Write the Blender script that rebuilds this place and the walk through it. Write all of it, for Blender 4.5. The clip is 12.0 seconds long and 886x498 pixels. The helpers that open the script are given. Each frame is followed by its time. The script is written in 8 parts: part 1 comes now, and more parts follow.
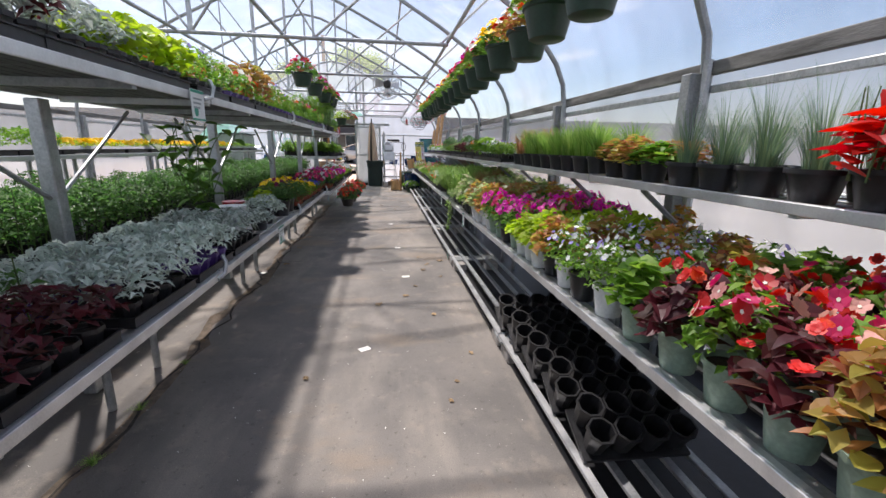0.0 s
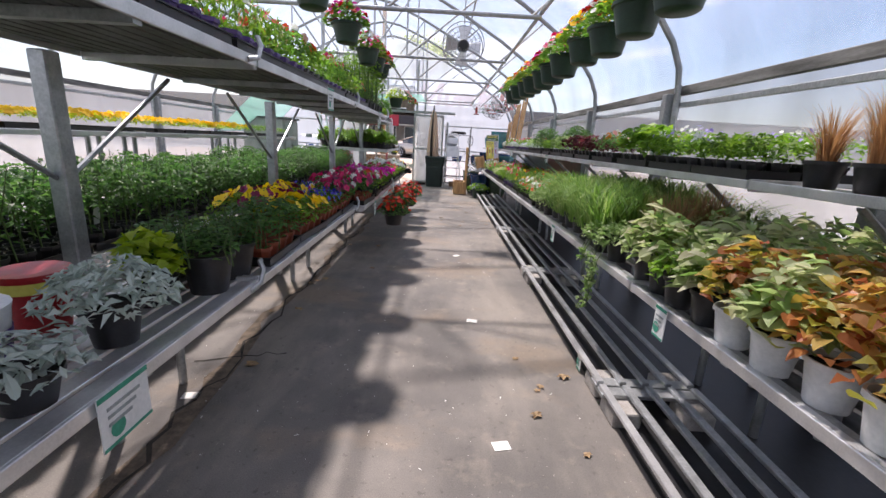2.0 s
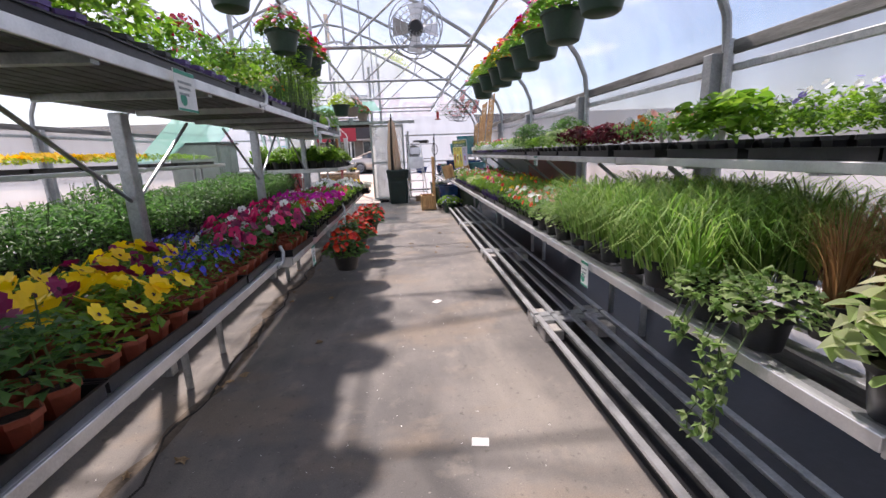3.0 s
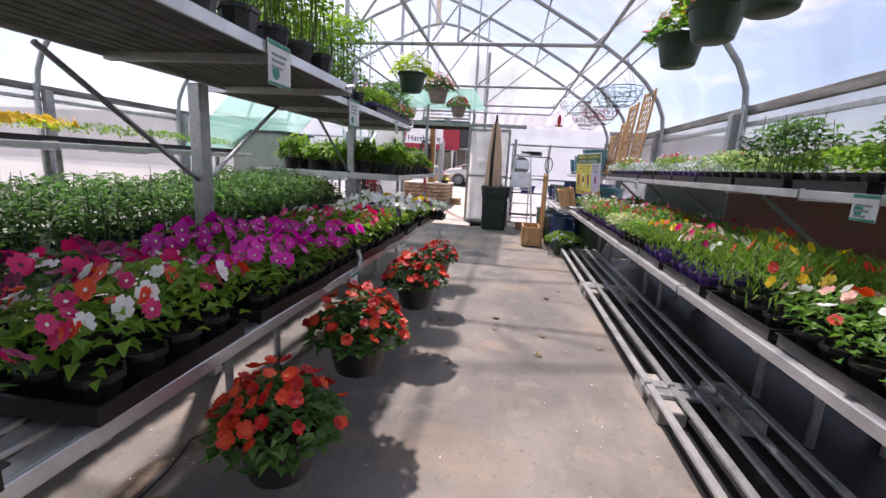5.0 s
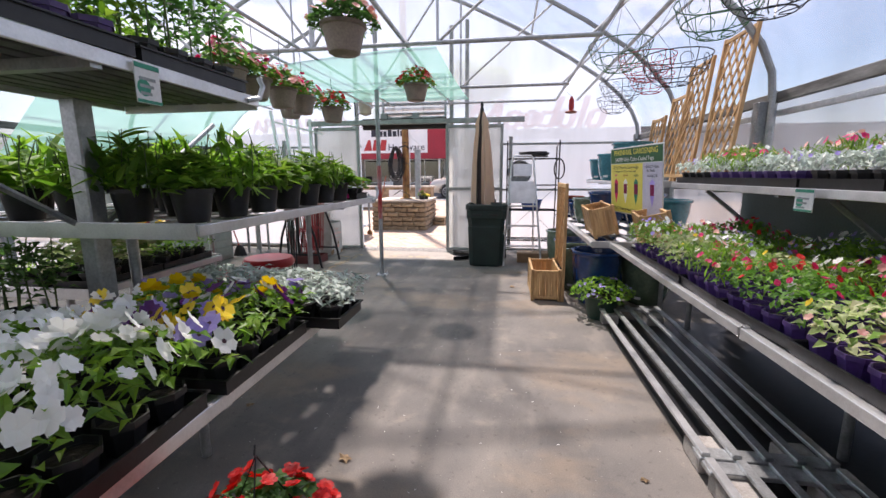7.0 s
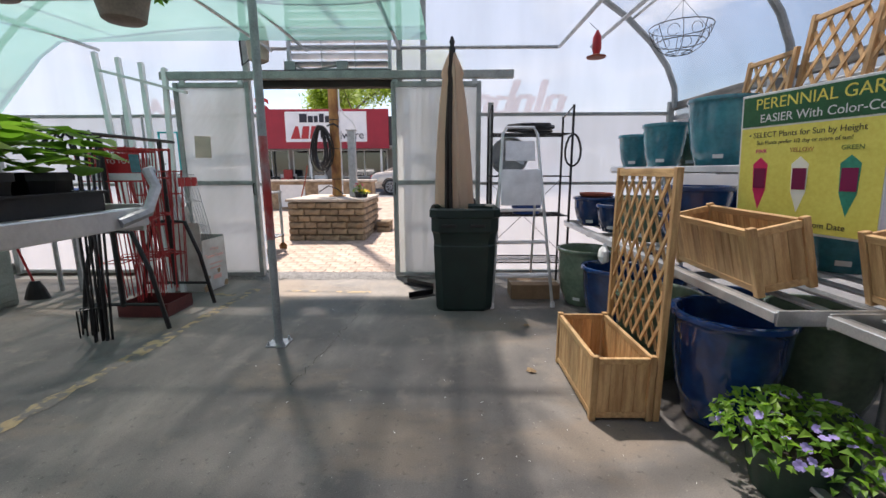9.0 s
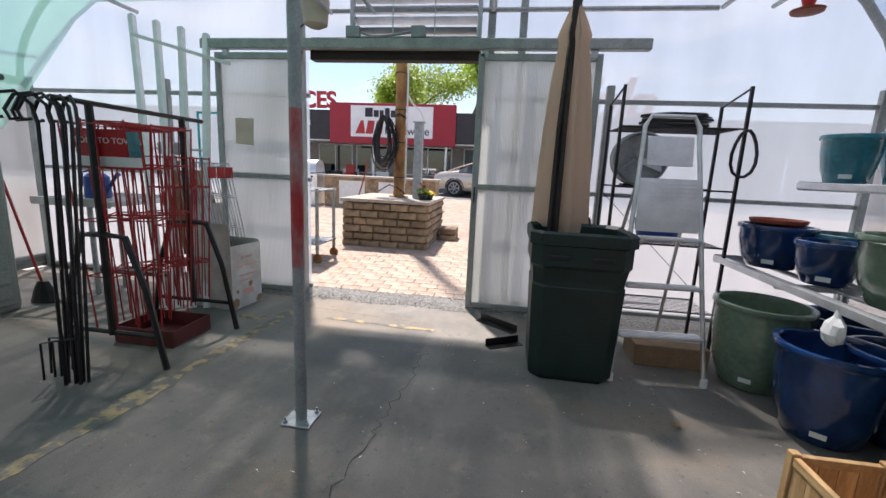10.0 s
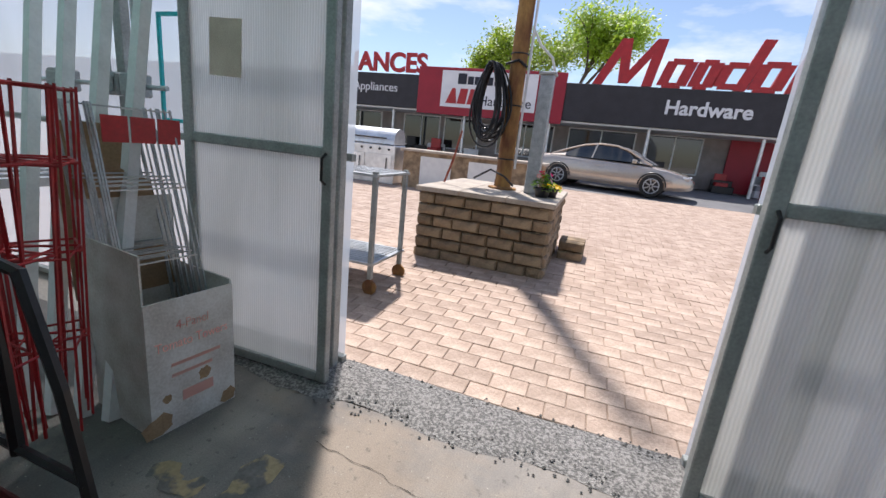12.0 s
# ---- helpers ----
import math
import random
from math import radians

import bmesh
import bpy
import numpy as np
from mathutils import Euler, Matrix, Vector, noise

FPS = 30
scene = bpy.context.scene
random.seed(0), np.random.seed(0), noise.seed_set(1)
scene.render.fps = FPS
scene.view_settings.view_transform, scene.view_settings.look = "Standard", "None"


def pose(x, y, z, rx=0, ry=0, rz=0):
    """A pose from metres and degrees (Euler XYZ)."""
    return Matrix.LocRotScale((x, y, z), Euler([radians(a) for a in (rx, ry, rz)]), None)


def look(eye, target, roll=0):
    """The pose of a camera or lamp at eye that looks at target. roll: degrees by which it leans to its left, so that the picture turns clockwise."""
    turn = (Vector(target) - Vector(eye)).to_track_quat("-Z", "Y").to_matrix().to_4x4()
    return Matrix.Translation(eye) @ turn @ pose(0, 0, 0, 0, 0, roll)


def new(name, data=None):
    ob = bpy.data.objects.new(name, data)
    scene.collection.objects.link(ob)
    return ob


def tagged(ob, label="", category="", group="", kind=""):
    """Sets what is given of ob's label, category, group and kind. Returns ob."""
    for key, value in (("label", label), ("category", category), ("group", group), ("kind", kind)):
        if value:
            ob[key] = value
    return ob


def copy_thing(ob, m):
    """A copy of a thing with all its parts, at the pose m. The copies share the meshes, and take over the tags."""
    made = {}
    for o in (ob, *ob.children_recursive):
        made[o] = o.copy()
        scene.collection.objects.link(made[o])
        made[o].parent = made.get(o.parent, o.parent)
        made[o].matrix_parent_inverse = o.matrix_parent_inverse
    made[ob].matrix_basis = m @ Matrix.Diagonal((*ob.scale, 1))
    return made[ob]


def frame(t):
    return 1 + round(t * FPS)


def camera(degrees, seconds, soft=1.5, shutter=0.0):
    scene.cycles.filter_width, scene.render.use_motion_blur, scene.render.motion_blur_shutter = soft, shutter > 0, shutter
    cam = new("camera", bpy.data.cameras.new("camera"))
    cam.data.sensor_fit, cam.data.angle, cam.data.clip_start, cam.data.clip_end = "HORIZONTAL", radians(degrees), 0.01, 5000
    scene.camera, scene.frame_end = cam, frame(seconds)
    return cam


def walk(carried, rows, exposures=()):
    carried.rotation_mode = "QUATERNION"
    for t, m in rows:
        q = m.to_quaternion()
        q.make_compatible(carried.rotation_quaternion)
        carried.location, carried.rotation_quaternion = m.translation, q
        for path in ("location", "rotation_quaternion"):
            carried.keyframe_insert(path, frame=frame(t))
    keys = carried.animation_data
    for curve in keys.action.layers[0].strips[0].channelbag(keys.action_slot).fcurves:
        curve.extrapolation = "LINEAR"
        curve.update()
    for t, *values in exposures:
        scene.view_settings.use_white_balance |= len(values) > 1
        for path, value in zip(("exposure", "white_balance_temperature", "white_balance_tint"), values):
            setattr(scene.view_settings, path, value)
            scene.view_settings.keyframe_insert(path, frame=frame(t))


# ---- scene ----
cam = camera(93.4, 12.0)
PATH = [
    (0, (0.43, -0.5, 1.572), (0.701, 1.425, 1.101), 1.0),
    (0.5, (0.453, 0.4, 1.545), (0.775, 2.311, 1.053), 2.7),
    (1, (0.389, 1.179, 1.496), (0.674, 3.088, 0.972), 2.4),
    (1.5, (0.381, 1.992, 1.507), (0.608, 3.896, 0.938), 2.0),
    (2, (0.288, 2.662, 1.508), (0.314, 4.599, 1.011), 3.2),
    (2.5, (0.302, 3.464, 1.499), (0.557, 5.394, 1.043), 1.0),
    (3, (0.314, 4.17, 1.486), (0.467, 6.112, 1.034), -2.2),
    (3.5, (0.256, 4.908, 1.511), (0.336, 6.856, 1.065), -2.3),
    (3.7, (0.24, 5.194, 1.502), (0.261, 7.144, 1.06), -0.8),
    (5.3, (0.365, 7.646, 1.409), (0.048, 9.585, 1.036), 2.9),
    (5.5, (0.356, 7.946, 1.444), (0.048, 9.889, 1.08), 1.9),
    (6, (0.4, 8.71, 1.421), (-0.029, 10.622, 1.02), 2.8),
    (6.5, (0.349, 9.489, 1.425), (-0.007, 11.421, 1.053), 1.5),
    (7, (0.34, 10.269, 1.474), (0.049, 12.217, 1.128), -0.3),
    (7.2, (0.299, 10.516, 1.458), (-0.007, 12.464, 1.123), 1.8),
    (8.8, (-0.108, 12.831, 1.378), (-0.215, 14.794, 1.01), -2.1),
    (9, (-0.119, 13.068, 1.368), (-0.143, 15.034, 0.998), -0.2),
    (9.5, (-0.293, 13.652, 1.34), (-0.608, 15.591, 0.967), 4.8),
    (10, (-0.468, 14.294, 1.365), (-0.749, 16.239, 0.994), 2.6),
    (10.5, (-0.68, 14.881, 1.394), (-1.047, 16.811, 1.016), 1.2),
    (11, (-0.897, 15.49, 1.372), (-1.262, 17.427, 1.032), 1.3),
    (11.5, (-1.123, 16.049, 1.324), (-1.487, 17.959, 0.856), 4.3),
    (12, (-1.356, 16.63, 1.33), (-1.974, 18.466, 0.834), 6.0),
]
walk(cam, [(t, look(eye, target, roll)) for t, eye, target, roll in PATH],
     [(0.0, 1.12, 6650, 17), (3.0, 1.28, 6750, 24), (6.0, 1.28, 6750, 25), (7.2, 1.12, 6800, 21), (9.0, 0.82, 6700, 16), (10.5, 0.70, 6450, 15), (11.2, 0.66, 6400, 15), (11.6, 0.58, 6350, 15), (12.0, 0.38, 6300, 15)])
# ---- world, sun ----
SUN_AZ, SUN_EL = -0.47, radians(63)
world = bpy.data.worlds.new("sky")
scene.world = world
world.use_nodes = True
_nt = world.node_tree
_sky = _nt.nodes.new("ShaderNodeTexSky")
_sky.sky_type, _sky.sun_disc = "NISHITA", False
_sky.sun_elevation, _sky.sun_rotation = SUN_EL, SUN_AZ % (2 * math.pi)
_sky.air_density, _sky.dust_density = 1.0, 0.6
_bg = _nt.nodes["Background"]
_co = _nt.nodes.new("ShaderNodeTexCoord")
_map = _nt.nodes.new("ShaderNodeMapping")
_map.inputs["Scale"].default_value = (1.0, 1.0, 3.2)
_cl = _nt.nodes.new("ShaderNodeTexNoise")
_cl.inputs["Scale"].default_value, _cl.inputs["Detail"].default_value, _cl.inputs["Roughness"].default_value = 2.6, 9.0, 0.58
_rp = _nt.nodes.new("ShaderNodeValToRGB")
_rp.color_ramp.elements[0].position, _rp.color_ramp.elements[1].position = 0.50, 0.70
_mx = _nt.nodes.new("ShaderNodeMix")
_mx.data_type = "RGBA"
_nt.links.new(_co.outputs["Generated"], _map.inputs["Vector"])
_nt.links.new(_map.outputs["Vector"], _cl.inputs["Vector"])
_nt.links.new(_cl.outputs["Fac"], _rp.inputs["Fac"])
_nt.links.new(_rp.outputs["Color"], _mx.inputs["Factor"])
_nt.links.new(_sky.outputs["Color"], _mx.inputs["A"])
_mx.inputs["B"].default_value = (7.6, 7.8, 8.2, 1)
_nt.links.new(_mx.outputs["Result"], _bg.inputs["Color"])
_bg.inputs["Strength"].default_value = 0.115

_sd = bpy.data.lights.new("sun", "SUN")
_sd.energy, _sd.angle, _sd.color = 5.0, radians(2.2), (1.0, 0.955, 0.88)
_sun = new("sun", _sd)
_sdir = Vector((math.sin(SUN_AZ) * math.cos(SUN_EL), math.cos(SUN_AZ) * math.cos(SUN_EL), math.sin(SUN_EL)))
_sun.matrix_basis = look(_sdir * 60, (0, 0, 0))

# ---- materials ----
def nodes_of(name):
    m = bpy.data.materials.new(name)
    m.use_nodes = True
    return m, m.node_tree, m.node_tree.nodes["Principled BSDF"]


def surface(name, a, b=None, rough=0.6, metal=0.0, scale=8.0, bump=0.15, fine=60.0, spec=0.5, vary=0.0, stretch=(1, 1, 1), coat=0.0, lo=0.35, hi=0.65):
    """A surface of two tones with a coarse and a fine grain; vary: tone change from object to object."""
    m, nt, p = nodes_of(name)
    b = b or tuple(c * 0.75 for c in a)
    co = nt.nodes.new("ShaderNodeTexCoord")
    mp = nt.nodes.new("ShaderNodeMapping")
    mp.inputs["Scale"].default_value = stretch
    n1 = nt.nodes.new("ShaderNodeTexNoise")
    n1.inputs["Scale"].default_value, n1.inputs["Detail"].default_value = scale, 6.0
    n2 = nt.nodes.new("ShaderNodeTexNoise")
    n2.inputs["Scale"].default_value, n2.inputs["Detail"].default_value = fine, 4.0
    nt.links.new(co.outputs["Object"], mp.inputs["Vector"])
    nt.links.new(mp.outputs["Vector"], n1.inputs["Vector"])
    nt.links.new(mp.outputs["Vector"], n2.inputs["Vector"])
    rp = nt.nodes.new("ShaderNodeValToRGB")
    rp.color_ramp.elements[0].position, rp.color_ramp.elements[1].position = lo, hi
    rp.color_ramp.elements[0].color, rp.color_ramp.elements[1].color = (*b, 1), (*a, 1)
    nt.links.new(n1.outputs["Fac"], rp.inputs["Fac"])
    mx = nt.nodes.new("ShaderNodeMix")
    mx.data_type, mx.blend_type = "RGBA", "OVERLAY"
    mx.inputs["Factor"].default_value = 0.35
    nt.links.new(rp.outputs["Color"], mx.inputs["A"])
    nt.links.new(n2.outputs["Fac"], mx.inputs["B"])
    out = mx.outputs["Result"]
    if vary:
        oi = nt.nodes.new("ShaderNodeObjectInfo")
        hs = nt.nodes.new("ShaderNodeHueSaturation")
        mr = nt.nodes.new("ShaderNodeMapRange")
        mr.inputs["To Min"].default_value, mr.inputs["To Max"].default_value = 1 - vary, 1 + vary
        nt.links.new(oi.outputs["Random"], mr.inputs["Value"])
        nt.links.new(mr.outputs["Result"], hs.inputs["Value"])
        nt.links.new(out, hs.inputs["Color"])
        out = hs.outputs["Color"]
    nt.links.new(out, p.inputs["Base Color"])
    p.inputs["Roughness"].default_value, p.inputs["Metallic"].default_value = rough, metal
    p.inputs["Specular IOR Level"].default_value = spec
    p.inputs["Coat Weight"].default_value = coat
    if bump:
        bp = nt.nodes.new("ShaderNodeBump")
        bp.inputs["Strength"].default_value, bp.inputs["Distance"].default_value = bump, 0.01
        nt.links.new(n2.outputs["Fac"], bp.inputs["Height"])
        nt.links.new(bp.outputs["Normal"], p.inputs["Normal"])
    return m


def leafy(name, cols, through_light=0.48, rough=0.5):
    """Leaves or petals, each a little different, that let light through."""
    m, nt, p = nodes_of(name)
    geo = nt.nodes.new("ShaderNodeNewGeometry")
    oi = nt.nodes.new("ShaderNodeObjectInfo")
    rp = nt.nodes.new("ShaderNodeValToRGB")
    while len(rp.color_ramp.elements) < len(cols):
        rp.color_ramp.elements.new(0.5)
    for i, c in enumerate(cols):
        rp.color_ramp.elements[i].position = i / max(1, len(cols) - 1)
        rp.color_ramp.elements[i].color = (*c, 1)
    nt.links.new(geo.outputs["Random Per Island"], rp.inputs["Fac"])
    hs = nt.nodes.new("ShaderNodeHueSaturation")
    mr = nt.nodes.new("ShaderNodeMapRange")
    mr.inputs["To Min"].default_value, mr.inputs["To Max"].default_value = 0.75, 1.2
    nt.links.new(oi.outputs["Random"], mr.inputs["Value"])
    nt.links.new(mr.outputs["Result"], hs.inputs["Value"])
    nt.links.new(rp.outputs["Color"], hs.inputs["Color"])
    nt.links.new(hs.outputs["Color"], p.inputs["Base Color"])
    p.inputs["Roughness"].default_value = rough
    tr = nt.nodes.new("ShaderNodeBsdfTranslucent")
    lit = nt.nodes.new("ShaderNodeHueSaturation")
    lit.inputs["Value"].default_value, lit.inputs["Saturation"].default_value = 1.5, 1.05
    nt.links.new(hs.outputs["Color"], lit.inputs["Color"])
    nt.links.new(lit.outputs["Color"], tr.inputs["Color"])
    ms = nt.nodes.new("ShaderNodeMixShader")
    ms.inputs["Fac"].default_value = through_light
    nt.links.new(p.outputs["BSDF"], ms.inputs[1])
    nt.links.new(tr.outputs["BSDF"], ms.inputs[2])
    nt.links.new(ms.outputs["Shader"], nt.nodes["Material Output"].inputs["Surface"])
    return m


def film(name, clear, tint=(0.9, 0.93, 0.95), rough=0.25, ribs=0.0, dirt=(0.6, 0.6, 0.55), back=0.25):
    """Clouded greenhouse sheet: part clear, part scattering, with faint streaks of dirt."""
    m, nt, p = nodes_of(name)
    nt.nodes.remove(p)
    co = nt.nodes.new("ShaderNodeTexCoord")
    mp = nt.nodes.new("ShaderNodeMapping")
    mp.inputs["Scale"].default_value = (1.0, 1.0, 0.25)
    nz = nt.nodes.new("ShaderNodeTexNoise")
    nz.inputs["Scale"].default_value, nz.inputs["Detail"].default_value = 2.2, 8.0
    nt.links.new(co.outputs["Object"], mp.inputs["Vector"])
    nt.links.new(mp.outputs["Vector"], nz.inputs["Vector"])
    rp = nt.nodes.new("ShaderNodeValToRGB")
    rp.color_ramp.elements[0].position, rp.color_ramp.elements[1].position = 0.3, 0.62
    rp.color_ramp.elements[0].color, rp.color_ramp.elements[1].color = (*dirt, 1), (*tint, 1)
    nt.links.new(nz.outputs["Fac"], rp.inputs["Fac"])
    tl = nt.nodes.new("ShaderNodeBsdfTranslucent")
    nt.links.new(rp.outputs["Color"], tl.inputs["Color"])
    df = nt.nodes.new("ShaderNodeBsdfDiffuse")
    nt.links.new(rp.outputs["Color"], df.inputs["Color"])
    gl = nt.nodes.new("ShaderNodeBsdfGlossy")
    gl.inputs["Roughness"].default_value = rough
    tp = nt.nodes.new("ShaderNodeBsdfTransparent")
    tp.inputs["Color"].default_value = (0.86, 0.87, 0.885, 1)
    mr = nt.nodes.new("ShaderNodeMapRange")
    mr.inputs["To Min"].default_value, mr.inputs["To Max"].default_value = clear * 0.75, min(0.95, clear * 1.2)
    nt.links.new(nz.outputs["Fac"], mr.inputs["Value"])
    a = nt.nodes.new("ShaderNodeMixShader")
    a.inputs["Fac"].default_value = back
    nt.links.new(tl.outputs["BSDF"], a.inputs[1])
    nt.links.new(df.outputs["BSDF"], a.inputs[2])
    b = nt.nodes.new("ShaderNodeMixShader")
    nt.links.new(mr.outputs["Result"], b.inputs["Fac"])
    nt.links.new(a.outputs["Shader"], b.inputs[1])
    nt.links.new(tp.outputs["BSDF"], b.inputs[2])
    c = nt.nodes.new("ShaderNodeMixShader")
    c.inputs["Fac"].default_value = 0.05
    nt.links.new(b.outputs["Shader"], c.inputs[1])
    nt.links.new(gl.outputs["BSDF"], c.inputs[2])
    if ribs:
        wv = nt.nodes.new("ShaderNodeTexWave")
        wv.bands_direction = "X"
        wv.inputs["Scale"].default_value = ribs
        nt.links.new(co.outputs["Object"], wv.inputs["Vector"])
        bp = nt.nodes.new("ShaderNodeBump")
        bp.inputs["Strength"].default_value, bp.inputs["Distance"].default_value = 0.6, 0.004
        nt.links.new(wv.outputs["Fac"], bp.inputs["Height"])
        for s in (gl, df, tl):
            nt.links.new(bp.outputs["Normal"], s.inputs["Normal"])
        wm = nt.nodes.new("ShaderNodeMath")
        wm.operation = "MULTIPLY_ADD"
        wm.inputs[1].default_value = -0.12
        nt.links.new(wv.outputs["Fac"], wm.inputs[0])
        nt.links.new(mr.outputs["Result"], wm.inputs[2])
        nt.links.new(wm.outputs["Value"], b.inputs["Fac"])
    nt.links.new(c.outputs["Shader"], nt.nodes["Material Output"].inputs["Surface"])
    return m


def floor_material(name):
    """Worn asphalt with pale scuffs, dark damp patches and fine grit."""
    m, nt, p = nodes_of(name)
    co = nt.nodes.new("ShaderNodeTexCoord")

    def noise_at(s, d, st=(1, 1, 1)):
        mp = nt.nodes.new("ShaderNodeMapping")
        mp.inputs["Scale"].default_value = st
        n = nt.nodes.new("ShaderNodeTexNoise")
        n.inputs["Scale"].default_value, n.inputs["Detail"].default_value, n.inputs["Roughness"].default_value = s, d, 0.6
        nt.links.new(co.outputs["Object"], mp.inputs["Vector"])
        nt.links.new(mp.outputs["Vector"], n.inputs["Vector"])
        return n.outputs["Fac"]

    def ramp(f, p0, p1, c0, c1):
        r = nt.nodes.new("ShaderNodeValToRGB")
        r.color_ramp.elements[0].position, r.color_ramp.elements[1].position = p0, p1
        r.color_ramp.elements[0].color, r.color_ramp.elements[1].color = (*c0, 1), (*c1, 1)
        nt.links.new(f, r.inputs["Fac"])
        return r.outputs["Color"]

    def mix(f, a, b, kind="MIX"):
        x = nt.nodes.new("ShaderNodeMix")
        x.data_type, x.blend_type = "RGBA", kind
        for s, v in (("Factor", f), ("A", a), ("B", b)):
            if isinstance(v, (int, float)):
                x.inputs[s].default_value = v
            elif isinstance(v, tuple):
                x.inputs[s].default_value = (*v, 1)
            else:
                nt.links.new(v, x.inputs[s])
        return x.outputs["Result"]

    base = ramp(noise_at(0.9, 6), 0.38, 0.66, (0.125, 0.116, 0.108), (0.22, 0.198, 0.176))
    streak = ramp(noise_at(1.6, 7, (1.0, 0.3, 1)), 0.5, 0.72, (0, 0, 0), (1, 1, 1))
    col = mix(streak, base, (0.29, 0.258, 0.222))
    damp = ramp(noise_at(0.55, 8, (1.0, 0.45, 1)), 0.50, 0.60, (0, 0, 0), (0.85, 0.85, 0.85))
    col = mix(damp, col, (0.105, 0.098, 0.092))
    blot = ramp(noise_at(4.5, 10), 0.56, 0.70, (0, 0, 0), (0.45, 0.45, 0.45))
    col = mix(blot, col, (0.31, 0.265, 0.215))
    tan = ramp(noise_at(0.8, 9, (0.8, 1.3, 1)), 0.54, 0.64, (0, 0, 0), (0.55, 0.55, 0.55))
    col = mix(tan, col, (0.27, 0.205, 0.145))
    pit = ramp(noise_at(24, 6), 0.60, 0.68, (0, 0, 0), (0.55, 0.55, 0.55))
    col = mix(pit, col, (0.075, 0.068, 0.06))
    grit = noise_at(160, 3)
    col = mix(0.45, col, grit, "OVERLAY")
    speck = ramp(noise_at(55, 2), 0.70, 0.735, (0, 0, 0), (1, 1, 1))
    col = mix(speck, col, (0.36, 0.33, 0.29))
    nt.links.new(col, p.inputs["Base Color"])
    rr = nt.nodes.new("ShaderNodeMapRange")
    rr.inputs["To Min"].default_value, rr.inputs["To Max"].default_value = 0.55, 0.9
    nt.links.new(noise_at(1.3, 5), rr.inputs["Value"])
    nt.links.new(rr.outputs["Result"], p.inputs["Roughness"])
    bp = nt.nodes.new("ShaderNodeBump")
    bp.inputs["Strength"].default_value, bp.inputs["Distance"].default_value = 0.35, 0.006
    nt.links.new(grit, bp.inputs["Height"])
    nt.links.new(bp.outputs["Normal"], p.inputs["Normal"])
    return m


M = {}
M["floor"] = floor_material("worn asphalt floor")
M["galv"] = surface("galvanised steel", (0.50, 0.52, 0.53), (0.36, 0.38, 0.39), 0.42, 0.75, 14, 0.1, 90)
M["alu"] = surface("dull aluminium", (0.78, 0.79, 0.80), (0.6, 0.61, 0.62), 0.4, 0.8, 6, 0.05, 120)
# a darker grey than the bench steel, for the left upper shelf slats
M["galv_dark"] = surface("dark shelf bars", (0.17, 0.175, 0.18), (0.09, 0.09, 0.09), 0.6, 0.4, 9, 0.15, 80)
M["greypost"] = surface("grey painted steel", (0.36, 0.38, 0.39), (0.26, 0.28, 0.29), 0.5, 0.3, 6, 0.08, 70)
M["doorframe"] = surface("grey green door frame", (0.37, 0.39, 0.38), (0.27, 0.29, 0.28), 0.5, 0.25, 7, 0.08, 80)
M["rail"] = surface("weathered timber rail", (0.25, 0.25, 0.24), (0.09, 0.09, 0.085), 0.8, 0.0, 5, 0.3, 60, stretch=(3, 0.4, 3))
M["film"] = film("greenhouse film", 0.60, tint=(0.35, 0.35, 0.35), dirt=(0.27, 0.265, 0.25))
M["sidefilm"] = film("side wall sheet", 0.56, tint=(0.80, 0.80, 0.81), dirt=(0.62, 0.62, 0.61), back=0.5)
# end wall: blue skylight from behind is put into the sheet's own tint
M["endfilm"] = film("end wall sheet", 0.27, tint=(0.54, 0.60, 0.68), dirt=(0.44, 0.49, 0.55))
M["doorsheet"] = film("ribbed door sheet", 0.46, tint=(0.86, 0.86, 0.84), dirt=(0.62, 0.62, 0.58), ribs=22.0)
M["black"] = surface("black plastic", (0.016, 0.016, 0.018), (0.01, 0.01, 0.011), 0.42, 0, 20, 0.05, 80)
M["black_pot"] = surface("black nursery plastic", (0.02, 0.02, 0.022), (0.012, 0.012, 0.013), 0.4, 0, 20, 0.05, 80)
M["purple_pot"] = surface("violet plastic", (0.105, 0.05, 0.235), (0.075, 0.035, 0.18), 0.4, 0, 12, 0.05, 70, vary=0.2)
M["white_pot"] = surface("white printed plastic", (0.72, 0.73, 0.72), (0.6, 0.62, 0.62), 0.4, 0, 12, 0.04, 70)
M["green_pot"] = surface("dark green plastic", (0.018, 0.05, 0.033), (0.012, 0.036, 0.024), 0.45, 0, 12, 0.05, 70)
M["mint_pot"] = surface("pale green plastic", (0.25, 0.34, 0.26), (0.18, 0.26, 0.2), 0.45, 0, 12, 0.05, 70)
M["terra_pot"] = surface("terracotta coloured plastic", (0.33, 0.075, 0.035), (0.25, 0.05, 0.025), 0.55, 0, 12, 0.05, 70)
M["taupe_pot"] = surface("taupe plastic", (0.27, 0.215, 0.18), (0.21, 0.165, 0.14), 0.55, 0, 12, 0.05, 70)
M["soil"] = surface("potting soil", (0.035, 0.024, 0.017), (0.014, 0.010, 0.008), 0.95, 0, 40, 0.6, 120)
M["steel_dark"] = surface("black painted steel", (0.018, 0.018, 0.02), (0.012, 0.012, 0.013), 0.38, 0.2, 15, 0.05, 90)
M["red_wire"] = surface("red coated wire", (0.42, 0.022, 0.026), (0.28, 0.014, 0.018), 0.42, 0, 15, 0.05, 90)
